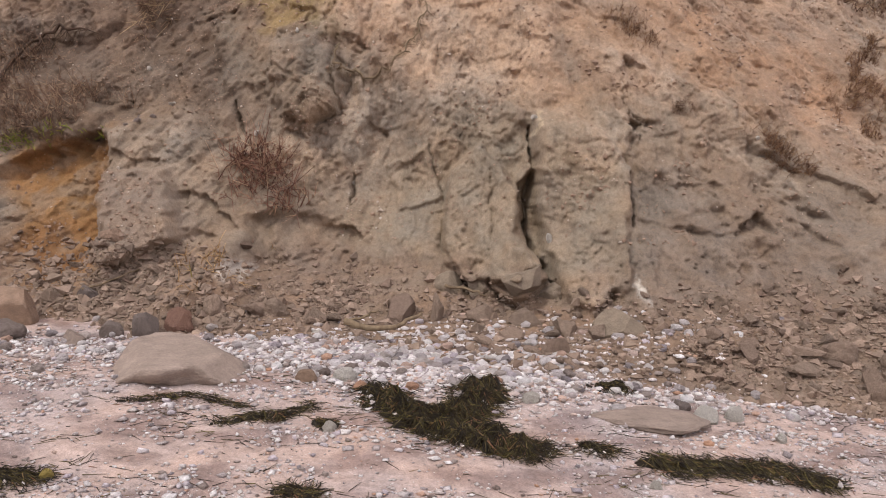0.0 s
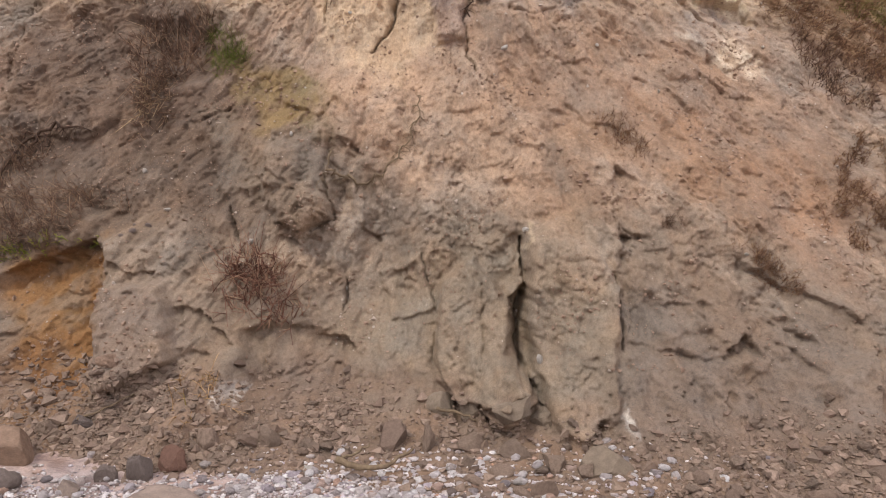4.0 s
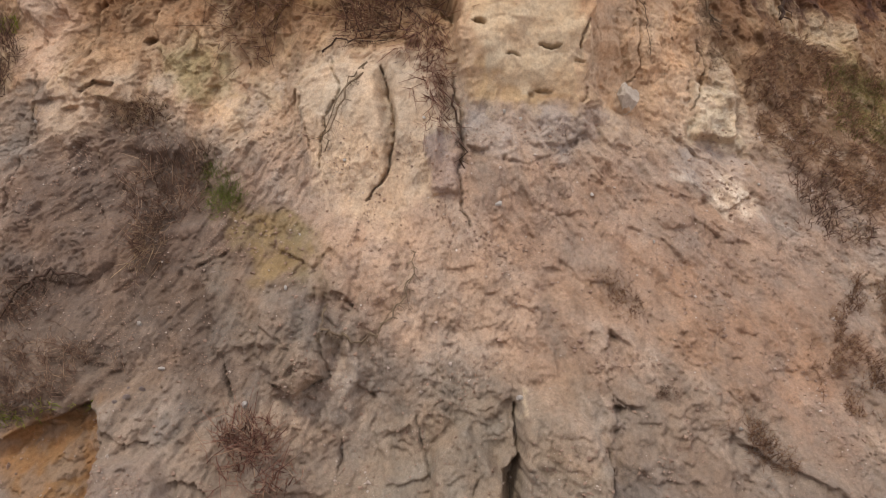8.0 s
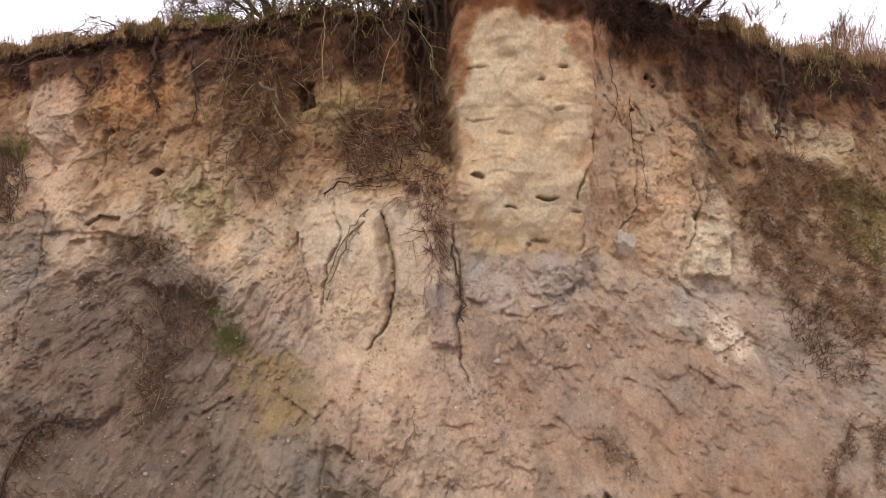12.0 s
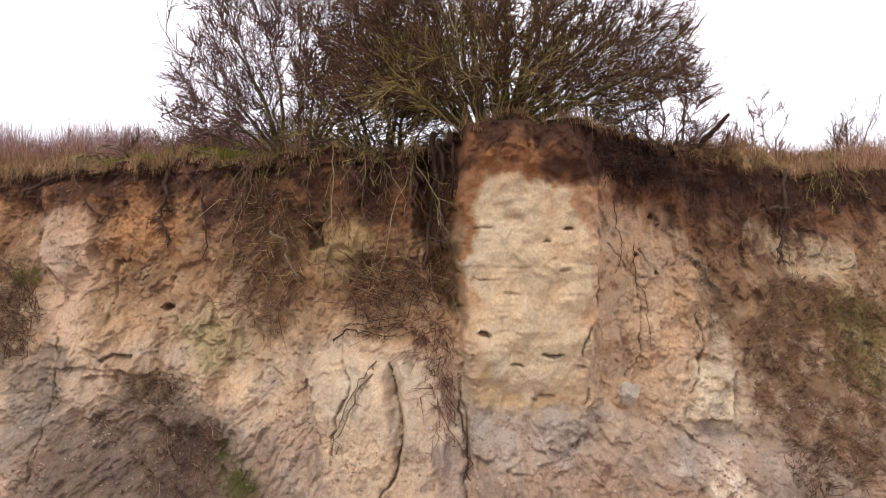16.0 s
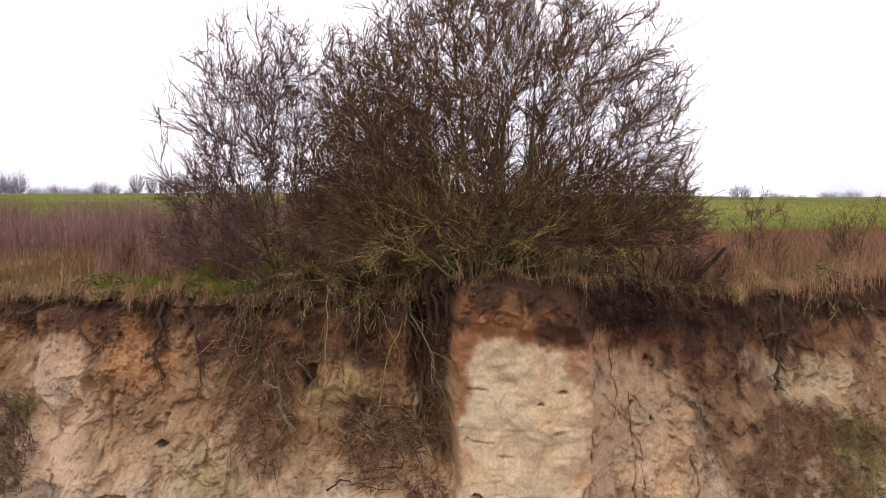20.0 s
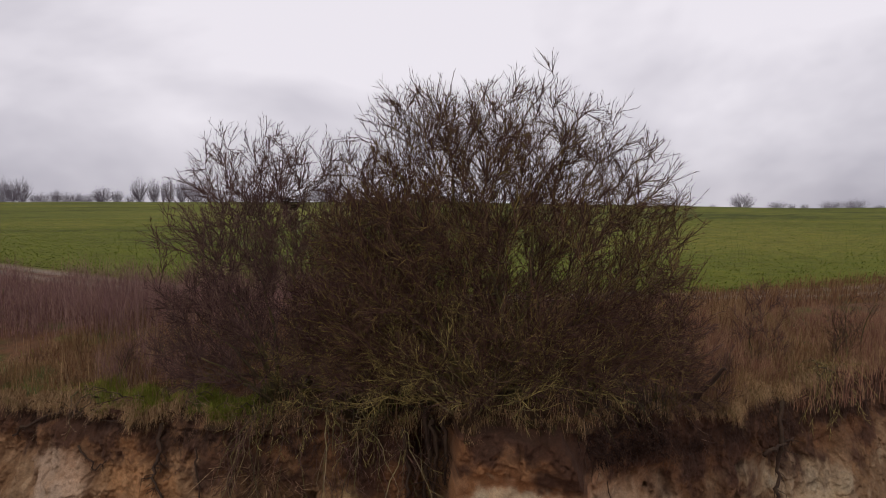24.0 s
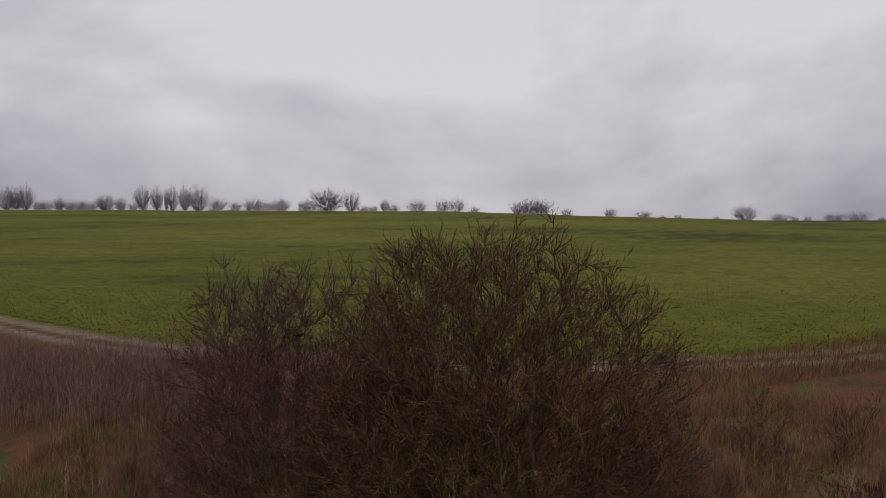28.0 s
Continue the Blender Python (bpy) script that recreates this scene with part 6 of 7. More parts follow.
def boulder(x, y, w, d, h, seed, label, mat=BOULDER, facets=5, jag=0.22, turn=0.0, sink=0.35, name="boulder", cuts=()):
    ob = new(name, lump_mesh(name, seed, mat, 4, 1.0, jag, facets, cuts))
    for p in ob.data.polygons:
        p.use_smooth = facets < 4
    z = float(toe(np.array([x]), np.array([y]))[0])
    ob.matrix_basis = pose(x, y, z + h * (0.5 - sink), 0, 0, turn) @ Matrix.Diagonal((w / 2, d / 2, h / 2 * 1.4, 1))
    return tagged(ob, label, "boulder")


TAN = stone_mat("tan_stone", [(0.0, lin(162, 134, 112)), (1.0, lin(172, 144, 122))], 4, 0.85)
DARK = stone_mat("dark_stone", [(0.0, lin(132, 118, 110)), (1.0, lin(142, 126, 116))], 6, 0.8)
RUST = stone_mat("rust_stone", [(0.0, lin(138, 104, 88)), (1.0, lin(144, 110, 92))], 6, 0.85)
PALE = stone_mat("pale_stone", [(0.0, lin(212, 202, 188)), (1.0, lin(222, 214, 202))], 9, 0.8)
LEMON = stone_mat("lemon_stone", [(0.0, lin(190, 166, 88)), (1.0, lin(190, 166, 88))], 14, 0.6)
boulder(-2.36, 6.55, 1.3, 1.1, 0.5, 201, "large flat-topped grey-brown boulder half sunk in sand", jag=0.4, facets=3, sink=0.56, cuts=((0.1, -0.2, 1, 0.55), (1, -0.3, 0.5, 0.8), (-0.75, -0.5, 0.6, 0.75)))
boulder(-4.55, 7.75, 0.75, 0.5, 0.42, 202, "rounded tan boulder at the foot of the orange scar", TAN)
boulder(-3.03, 7.55, 0.28, 0.25, 0.36, 203, "dark angular stone leaning on the talus", DARK, 8)
boulder(-2.78, 7.75, 0.3, 0.25, 0.34, 204, "rust-brown angular stone beside a dark one", RUST, 8)
boulder(-2.5, 8.15, 0.28, 0.26, 0.32, 205, "grey clay block standing on the talus", CLAY_LUMP, 8)
boulder(-0.5, 8.45, 0.46, 0.36, 0.34, 206, "squarish grey clay boulder above the shingle", CLAY_LUMP, 7)
boulder(-0.08, 8.35, 0.2, 0.22, 0.36, 207, "upright wedge of grey clay beside a boulder", CLAY_LUMP, 7)
boulder(-4.0, 8.35, 0.26, 0.22, 0.24, 208, "grey stone on the talus", DARK, 6)
boulder(-3.85, 8.65, 0.28, 0.22, 0.16, 209, "pale tan stone wedged under a clay block", TAN, 4)
boulder(1.68, 6.05, 1.05, 0.7, 0.09, 210, "low smooth clay slab half buried in sand", BOULDER, 3, 0.2, -18, 0.6)
boulder(2.16, 6.03, 0.2, 0.16, 0.18, 211, "mottled pale stone on the sand", PALE, 3)
boulder(2.44, 6.16, 0.17, 0.14, 0.13, 212, "rounded pale stone on the sand", PALE, 2)
boulder(2.05, 6.3, 0.15, 0.12, 0.12, 213, "grey stone on the sand", DARK, 3)
boulder(2.63, 5.68, 0.11, 0.09, 0.08, 214, "white stone lying on the sand", PALE, 3)
boulder(1.38, 4.7, 0.09, 0.07, 0.06, 215, "small white stone on the sand", PALE, 4)
boulder(-2.34, 4.32, 0.085, 0.08, 0.08, 216, "lemon-yellow rounded stone beside seaweed", LEMON, 1, 0.08)
boulder(-0.82, 5.35, 0.12, 0.09, 0.08, 217, "white stone on the sand", PALE, 2)
boulder(-0.87, 6.55, 0.2, 0.16, 0.16, 218, "white stone beside the seaweed heap", PALE, 3)
boulder(-1.35, 7.9, 0.13, 0.1, 0.1, 219, "white stone at the top of the shingle", PALE, 2)
boulder(-1.2, 6.45, 0.2, 0.13, 0.12, 220, "smooth pinkish stone on the sand", TAN, 1, 0.1)
boulder(0.75, 6.25, 0.17, 0.12, 0.1, 221, "pale stone at the edge of the shingle", PALE, 2)
boulder(-3.35, 7.45, 0.24, 0.2, 0.18, 222, "lilac-grey rounded stone on the shingle", DARK, 2, 0.12)
boulder(-4.25, 7.15, 0.4, 0.26, 0.2, 223, "flat grey stone among small pebbles", DARK, 4)
boulder(-3.55, 7.1, 0.22, 0.2, 0.18, 224, "grey-brown stone among the pebbles", BOULDER, 4)
boulder(1.15, 7.55, 0.3, 0.28, 0.28, 225, "grey clay block at the edge of the shingle", CLAY_LUMP, 8)
boulder(2.95, 7.1, 0.24, 0.24, 0.22, 226, "grey clay block on the talus", CLAY_LUMP, 8)
boulder(4.35, 7.0, 0.4, 0.3, 0.26, 227, "slabby clay block at the foot of the talus", CLAY_LUMP, 7)
boulder(4.0, 6.8, 0.32, 0.28, 0.26, 228, "dark clay block on the sand's edge", CLAY_LUMP, 7)
boulder(3.9, 7.25, 0.36, 0.3, 0.22, 229, "slabby clay block on the talus", CLAY_LUMP, 7)

boulder(0.4, 8.35, 0.36, 0.28, 0.26, 230, "angular clay block at a pillar's foot", CLAY_LUMP, 8)
boulder(0.95, 8.15, 0.44, 0.3, 0.26, 231, "slabby clay block fallen from a pillar", CLAY_LUMP, 8)
boulder(1.32, 7.95, 0.42, 0.32, 0.24, 232, "flat angular clay block fallen from a pillar", CLAY_LUMP, 9)
boulder(1.62, 7.75, 0.3, 0.24, 0.2, 233, "small angular clay block at the pillar's foot", CLAY_LUMP, 8)
boulder(0.72, 7.85, 0.28, 0.22, 0.16, 234, "flat clay flake above the shingle", CLAY_LUMP, 8)
boulder(-1.45, 8.35, 0.26, 0.22, 0.2, 235, "angular clay block on the talus", CLAY_LUMP, 8)
boulder(-1.9, 8.3, 0.3, 0.24, 0.24, 236, "angular clay block with grass behind it", CLAY_LUMP, 8)

PILLAR_CLAY = stone_mat("pillar_clay", [(0.0, lin(146, 130, 112)), (1.0, lin(158, 141, 121))], 3, 0.95)


def leaning_block(x, z, w, d, h, seed, label, tilt=0.0, lean=0.0, cuts=(), proud=0.3):
    """A broken clay block that lies against the cliff."""
    ob = new("clay_block", lump_mesh("clay_block", seed, PILLAR_CLAY, 4, 1.0, 0.22, 7, cuts))
    for q in ob.data.polygons:
        q.use_smooth = False
    y = min(face_y(x + k * w * 0.3, z) for k in (-1, 0, 1))
    ob.matrix_basis = pose(x, y + d * (0.5 - proud), z, lean, tilt, 0) @ Matrix.Diagonal((w / 2 * 1.25, d / 2 * 1.25, h / 2 * 1.25, 1))
    return tagged(ob, label, "clay block", "blocks against the cliff")


leaning_block(0.92, 1.1, 0.52, 0.4, 0.4, 502, "angular clay block broken from the pillar's foot", -22, 0, ((-0.2, -1, 0.4, 0.4), (0.8, -0.6, -0.3, 0.5), (0, -0.3, -1, 0.45), (-0.8, -0.5, -0.4, 0.5), (0.1, -0.3, 1, 0.5)))
leaning_block(0.44, 0.98, 0.26, 0.26, 0.3, 503, "small clay block wedged under the pillar", 12)
leaning_block(1.24, 0.92, 0.34, 0.3, 0.26, 504, "squat clay block at the foot of the fissure", -8)
leaning_block(0.1, 0.98, 0.34, 0.26, 0.3, 505, "slanting clay slab under the pillar", 30)
leaning_block(1.86, 0.62, 0.5, 0.36, 0.4, 506, "rounded clay lump on the talus", 10)

# rubble too small to count between the blocks
at = on_face(1700, lambda x, z: talus_weight(x, z) * smooth(5.5, 4.0, np.abs(x + 0.3)), 0.2, 1.6)
cs = np.clip(0.022 + rng.gamma(1.3, 0.013, len(at)), 0.02, 0.085)
tagged(part("clay_rubble", strew("clay_rubble", CLOD_S, at, cs, rng, CLAY_LUMP)), "angular broken clay rubble at the cliff's foot", "rubble", kind="stuff")


def weed_heap(line, wide, high, strands, seed, label, length=0.3, mess=0.5):
    """A wrack of seaweed: a low dark bank with strands lying over it."""
    root = tagged(new("seaweed"), label, "seaweed")
    r = random.Random(seed)
    pl = np.array(line)
    seg, n = [], len(pl) - 1
    mx, my = np.meshgrid(np.linspace(pl[:, 0].min() - wide * 1.2, pl[:, 0].max() + wide * 1.2, 60), np.linspace(pl[:, 1].min() - wide * 1.2, pl[:, 1].max() + wide * 1.2, 44))
    d, _, run = along([tuple(q) for q in pl], mx, my)
    girth = lambda run, mx, my: (0.35 + 0.75 * np.sin(np.pi * np.clip(run, 0.06, 0.94))) * (1 + 1.6 * fbm(run * 3, run * 0, seed + 5, 2)) + 2.0 * fbm(mx * 7, my * 7, seed, 4)
    body = np.clip(1 - (d / (wide * np.maximum(girth(run, mx, my), 0.08))) ** 2, -0.3, 1)
    mz = shore_z(mx, my) + high * np.where(body > 0, np.sqrt(np.maximum(body, 0)), body * 0.5) * (0.75 + 1.5 * fbm(mx * 9, my * 9, seed + 3, 4)) - 0.008
    part("bank", np_mesh("bank", np.stack([mx, my, mz], -1).reshape(-1, 3), grid_faces(60, 44), WEED), root)

    walks = np.zeros((strands, 4, 2))
    for i in range(strands):
        k = r.randrange(n)
        q = pl[k] + (pl[k + 1] - pl[k]) * r.random()
        x, y = q[0] + r.gauss(0, wide * 0.5), q[1] + r.gauss(0, wide * 0.5)
        a = math.atan2(pl[k + 1][1] - pl[k][1], pl[k + 1][0] - pl[k][0]) + r.gauss(0, mess)
        for s in range(4):
            walks[i, s] = x, y
            a += r.gauss(0, 0.7)
            x, y = x + math.cos(a) * length / 3, y + math.sin(a) * length / 3
    dd, _, rn = along([tuple(q) for q in pl], walks[..., 0], walks[..., 1])
    broad = wide * np.maximum(girth(rn, walks[..., 0], walks[..., 1]), 0.08)
    near = dd[:, 0] < broad[:, 0] * 1.25 + 0.02
    walks, dd, broad = walks[near], dd[near], broad[near]
    strands = len(walks)
    zs = shore_z(walks[..., 0], walks[..., 1]) + high * np.sqrt(np.maximum(0, 1 - (dd / broad) ** 2)) * (0.75 + 1.5 * fbm(walks[..., 0] * 9, walks[..., 1] * 9, seed + 3, 4)) + 0.006 + np.array([[r.uniform(0, 0.02) for _ in range(4)] for _ in range(strands)])
    full = np.concatenate([walks, zs[..., None]], -1)
    seg = [(full[i, s], full[i, s + 1], r.uniform(0.0022, 0.0042), 0.0018) for i in range(strands) for s in range(3)]
    p0, p1, r0, r1 = zip(*seg)
    p, f = tubes(p0, p1, r0, r1, 3)
    tagged(part("weed_mat", np_mesh("weed_mat", p, f, WEED), root), kind="stuff")
    return root


weed_heap([(-0.56, 6.28), (-0.31, 5.8), (-0.02, 5.5), (0.27, 5.38), (0.6, 5.22)], 0.16, 0.085, 3400, 301, "dark heap of eelgrass wrack on the sand", 0.24, 0.9)
weed_heap([(0.05, 5.55), (0.23, 6.02), (0.36, 6.45)], 0.15, 0.085, 2000, 302, "dark bank of eelgrass wrack running up the sand", 0.24, 0.9)
weed_heap([(1.39, 5.06), (1.83, 5.1), (2.29, 5.15), (2.59, 5.02)], 0.055, 0.04, 1000, 303, "long dark wrack line of seaweed on the sand", 0.24, 0.6)
weed_heap([(-1.7, 5.4), (-1.36, 5.56), (-1.22, 5.5), (-1.02, 5.85)], 0.035, 0.03, 240, 304, "thin trail of dark seaweed on the sand", 0.14, 0.9)
weed_heap([(-2.5, 5.62), (-2.01, 5.88), (-1.53, 5.78)], 0.025, 0.02, 160, 305, "thin broken line of dark seaweed on the sand", 0.14, 0.8)
weed_heap([(-0.94, 5.44), (-0.84, 5.43)], 0.04, 0.03, 110, 306, "small clump of dark seaweed on the sand", 0.12)
weed_heap([(0.96, 5.4), (1.2, 5.28)], 0.05, 0.025, 120, 307, "thin wisp of greenish seaweed on the sand", 0.2)
weed_heap([(-2.7, 4.2), (-2.42, 4.3)], 0.04, 0.03, 200, 308, "dark strip of seaweed beside a yellow stone", 0.2)
weed_heap([(-1.0, 4.32), (-0.8, 4.33)], 0.045, 0.025, 140, 309, "small dark tuft of seaweed on the sand", 0.18)
weed_heap([(1.41, 6.7), (1.6, 6.72)], 0.09, 0.05, 220, 310, "brown clump of seaweed by the clay blocks", 0.18)


# scraps of weed and twig scattered over the sand
n = 6500
sx, sy = rng.uniform(-6, 6, n), rng.uniform(3.7, 6.7, n)
ok = rng.random(n) < 0.06 + 0.94 * smooth(0.05, 0.3, fbm(sx * 0.7, sy * 2.4, 39, 3))
sx, sy = sx[ok], sy[ok]
sa = rng.normal(0.15, 0.6, len(sx))
sl = rng.uniform(0.02, 0.17, len(sx))
ex, ey = sx + np.cos(sa) * sl, sy + np.sin(sa) * sl
p, f = tubes(np.column_stack([sx, sy, shore_z(sx, sy) + 0.003]), np.column_stack([ex, ey, shore_z(ex, ey) + 0.003]), np.full(len(sx), 0.003), np.full(len(sx), 0.0015), 3)
tagged(part("weed_scraps", np_mesh("weed_scraps", p, f, WEED)), "thin dark scraps of seaweed and twig strewn over sand", "seaweed", kind="stuff")


def stick(points, r0, label, mat=ROOT, name="driftwood", category="driftwood"):
    pts = [Vector(p) for p in points]
    fine = []
    for a, b in zip(pts, pts[1:]):
        for k in range(4):
            fine.append(a.lerp(b, k / 4) + Vector((random.gauss(0, 0.012), random.gauss(0, 0.012), random.gauss(0, 0.008))))
    fine.append(pts[-1])
    p, f = rope(fine, [r0 * (1 - 0.6 * k / len(fine)) for k in range(len(fine))], 7)
    return tagged(part(name, np_mesh(name, p, tri(f), mat)), label, category)


PALEWOOD = bark_mat("bleached_wood", lin(98, 82, 66), lin(152, 132, 106), lin(130, 118, 90), 0.2)
stick([(-1.04, 7.78, 0.72), (-0.78, 7.66, 0.66), (-0.5, 7.7, 0.67), (-0.23, 7.92, 0.78)], 0.04, "bent grey driftwood branch on the shingle", PALEWOOD)
stick([(-0.98, 7.8, 0.72), (-0.8, 7.88, 0.76), (-0.7, 7.95, 0.82)], 0.018, "thin driftwood twig on the shingle", PALEWOOD)
stick([(0.02, 8.8, 1.0), (0.3, 8.72, 0.98), (0.5, 8.62, 0.9)], 0.022, "straight stick lying on fallen clay", PALEWOOD)
stick([(-4.05, 8.3, 1.0), (-3.75, 8.5, 1.12), (-3.55, 8.7, 1.22)], 0.014, "thin pale stick on the talus", PALEWOOD)

# ---- growth and roots on the cliff ----
def outline_points(poly, n, rng):
    xs, zs = [p[0] for p in poly], [p[1] for p in poly]
    x, z = rng.uniform(min(xs), max(xs), n * 3), rng.uniform(min(zs), max(zs), n * 3)
    ok = inside(poly, x, z) > -0.12 * rng.random(n * 3)
    x, z = x[ok][:n], z[ok][:n]
    i = np.clip(np.round((x - gx[0]) / (gx[-1] - gx[0]) * (NU - 1)).astype(int), 0, NU - 1)
    j = np.clip(np.round((z + 0.4) / (tops[i] + 0.4) * (NV - 1)).astype(int), 0, NV - 1)
    return np.column_stack([X[j, i], Y[j, i] + 0.01, Z[j, i]])


def brush(poly, n, length, label, mat, way=(0.0, -0.7, 0.7), r=0.0075, name="dry_shrub", category="shrub", rand=0.5, gaps=0.0):
    """A mat of stems that grows out of the face, each with side twigs."""
    rng = np.random.default_rng(int(abs(poly[0][0]) * 1000 + n))
    at = outline_points(poly, n, rng)
    edge = np.clip(0.45 + inside(poly, at[:, 0], at[:, 2]) / 0.3, 0.15, 1)
    clump = smooth(-0.5 + gaps, 0.1 + gaps * 0.6, fbm((at[:, 0] + at[:, 2]) * 1.0, (at[:, 0] - at[:, 2]) * 2.2, 59, 3))
    at = at[rng.random(len(at)) < edge * clump]
    n = len(at)
    d = np.array(way) + rng.normal(0, rand, (n, 3))
    d /= np.linalg.norm(d, axis=1, keepdims=True)
    ln = length * rng.uniform(0.4, 1.25, (n, 1))
    m = at + d * ln * 0.5
    e = m + (d + rng.normal(0, 0.4, (n, 3)) + np.array([0, 0, -0.1])) * ln * 0.5
    p0, p1, rr = [at, m], [m, e], [np.full(n, r), np.full(n, r * 0.7)]
    for _ in range(3):
        q = at + d * ln * rng.uniform(0.2, 0.6, (n, 1))
        p0.append(q)
        p1.append(q + (d * 0.6 + rng.normal(0, 0.6, (n, 3))) * ln * 0.38)
        rr.append(np.full(n, r * 0.55))
    rr = np.concatenate(rr) * rng.uniform(0.6, 1.3, n * 5)
    p, f = tubes(np.concatenate(p0), np.concatenate(p1), rr, rr * 0.6, 3)
    return tagged(part(name, np_mesh(name, p, f, mat)), label, category, kind="stuff")


TANGLE = straw_mat("tangled_twig", [(0.0, lin(72, 52, 44)), (0.4, lin(116, 82, 66)), (0.75, lin(156, 122, 94)), (1.0, lin(196, 168, 128))])
DRYTUFT = straw_mat("dry_tuft", [(0.0, lin(88, 62, 50)), (0.5, lin(128, 94, 72)), (1.0, lin(168, 136, 100))])
DARKROOT = straw_mat("dark_root", [(0.0, lin(48, 34, 30)), (0.5, lin(74, 54, 46)), (1.0, lin(108, 84, 70))])
BROWN = straw_mat("brown_stem", [(0.0, lin(78, 58, 48)), (0.45, lin(118, 90, 74)), (0.8, lin(152, 124, 100)), (1.0, lin(186, 158, 128))])
OLIVE_GREEN = straw_mat("tuft_green", [(0.0, lin(78, 88, 34)), (0.6, lin(108, 118, 50)), (1.0, lin(140, 130, 76))])
OLIVE = straw_mat("olive_grass", [(0.0, lin(96, 88, 48)), (0.6, lin(124, 116, 64)), (1.0, lin(146, 128, 82))])
REDDISH = straw_mat("reddish_stem", [(0.0, lin(88, 58, 50)), (0.5, lin(136, 96, 80)), (0.85, lin(170, 132, 108)), (1.0, lin(196, 166, 134))])
brush([(-3.04, 2.82), (-2.35, 2.75), (-1.7, 2.1), (-2.1, 1.86), (-2.8, 2.15)], 420, 0.45, "reddish-brown leafless shrub growing on a ledge of the cliff", REDDISH)
brush([(-6.6, 3.8), (-4.88, 3.71), (-4.25, 3.4), (-5.18, 2.9), (-6.4, 2.5)], 1300, 0.26, "mat of brown dead stems on a ledge above the scar", BROWN, r=0.005, gaps=0.15)
brush([(-7.4, 4.8), (-6.18, 4.55), (-5.5, 3.95), (-6.9, 3.8)], 420, 0.34, "brown brambles on the slumped slope", BROWN, r=0.006)
brush([(-7.0, 2.75), (-4.6, 3.08), (-4.65, 2.98), (-7.0, 2.5)], 500, 0.14, "green and straw turf strip along the scar's lip", GREEN, name="turf_strip", category="grass")
brush([(-3.77, 6.5), (-3.2, 6.1), (-2.9, 5.85), (-3.4, 5.5), (-3.79, 5.95)], 900, 0.2, "tuft of green grass on the dark slope", OLIVE_GREEN, name="grass_tuft", category="grass", r=0.003)
brush([(-5.24, 6.71), (-3.79, 6.65), (-3.5, 5.95), (-4.2, 5.4), (-4.6, 5.0), (-5.04, 6.1)], 560, 0.38, "brown bramble tangle on the slumped slope", BROWN)
brush([(-4.7, 5.6), (-4.1, 5.5), (-4.4, 4.6), (-4.7, 4.7)], 350, 0.35, "hanging grey-brown roots and stems on the slope", BRUSH, (0.0, -0.4, -0.6))
brush([(-5.6, 7.5), (-4.6, 7.55), (-4.4, 7.0), (-5.3, 6.95)], 350, 0.25, "straggling dry stems at the top of the slump", BRUSH)
brush([(5.46, 4.12), (6.6, 4.6), (7.34, 4.65), (6.9, 3.6), (6.15, 2.76), (5.28, 3.05)], 3200, 0.15, "scattered tussocks of dry brown grass on the slope", DRYTUFT, r=0.0045, gaps=0.32, name="dry_tussock", category="grass")
brush([(2.26, 4.72), (2.57, 4.8), (3.0, 4.29), (2.72, 4.09)], 520, 0.18, "dry straw tussock on the loam slope", DRYTUFT, r=0.0035, name="dry_tussock", category="grass")
brush([(3.8, 2.95), (4.18, 2.86), (4.62, 2.45), (4.5, 2.3), (4.1, 2.55)], 700, 0.2, "dark dry turf hanging on a broken edge", DRYTUFT, r=0.0035, name="dry_tussock", category="grass")
brush([(2.97, 3.32), (3.22, 3.3), (3.22, 3.16), (2.99, 3.16)], 120, 0.12, "small dark tuft of dead grass on the slope", BROWN, r=0.003, name="dry_tussock", category="grass")
brush([(5.53, 8.9), (6.8, 9.2), (8.2, 9.0), (9.64, 8.33), (7.93, 5.56), (6.95, 5.96), (5.6, 6.75), (5.36, 7.94)], 4000, 0.24, "brown mat of dead brambles and grass on the slope", DRYTUFT, (0.2, -0.5, 0.2), 0.006, gaps=0.22)
brush([(7.6, 8.8), (9.6, 8.4), (8.6, 6.6), (7.4, 7.2)], 900, 0.14, "olive moss and grass on the slope", OLIVE, name="grass_patch", category="grass")
brush([(6.0, 6.6), (7.6, 5.9), (7.2, 4.9), (5.9, 5.4)], 700, 0.22, "brown dead stems scattered on the slope", BROWN)
brush([(-8.9, 9.5), (-7.82, 9.23), (-7.51, 8.59), (-7.69, 7.7), (-8.9, 7.4)], 900, 0.45, "brown and green bramble on the cliff shoulder", BROWN)
brush([(-8.3, 9.3), (-7.75, 9.2), (-7.8, 8.9), (-8.3, 9.0)], 250, 0.2, "green grass tuft on the cliff shoulder", GREEN, name="grass_tuft", category="grass")
brush([(-1.72, 9.63), (0.15, 9.61), (0.15, 8.51), (-1.23, 8.35), (-1.69, 9.0)], 620, 0.6, "tangle of dead brown branches lying in a hollow of the sand", TANGLE, (0.0, -0.75, 0.1), 0.009, rand=0.75)
brush([(-0.5, 8.6), (0.15, 8.6), (0.25, 6.9), (0.05, 6.9), (-0.2, 8.0)], 420, 0.45, "dead twigs trailing down beside the sand tower", REDDISH, (0, -0.4, -0.7))
brush([(-3.83, 10.87), (-2.34, 10.94), (-2.35, 9.4), (-3.0, 8.1), (-3.5, 8.6)], 480, 0.6, "dark tangle of hanging roots and brambles", TANGLE, (0, -0.6, -0.4), 0.007)
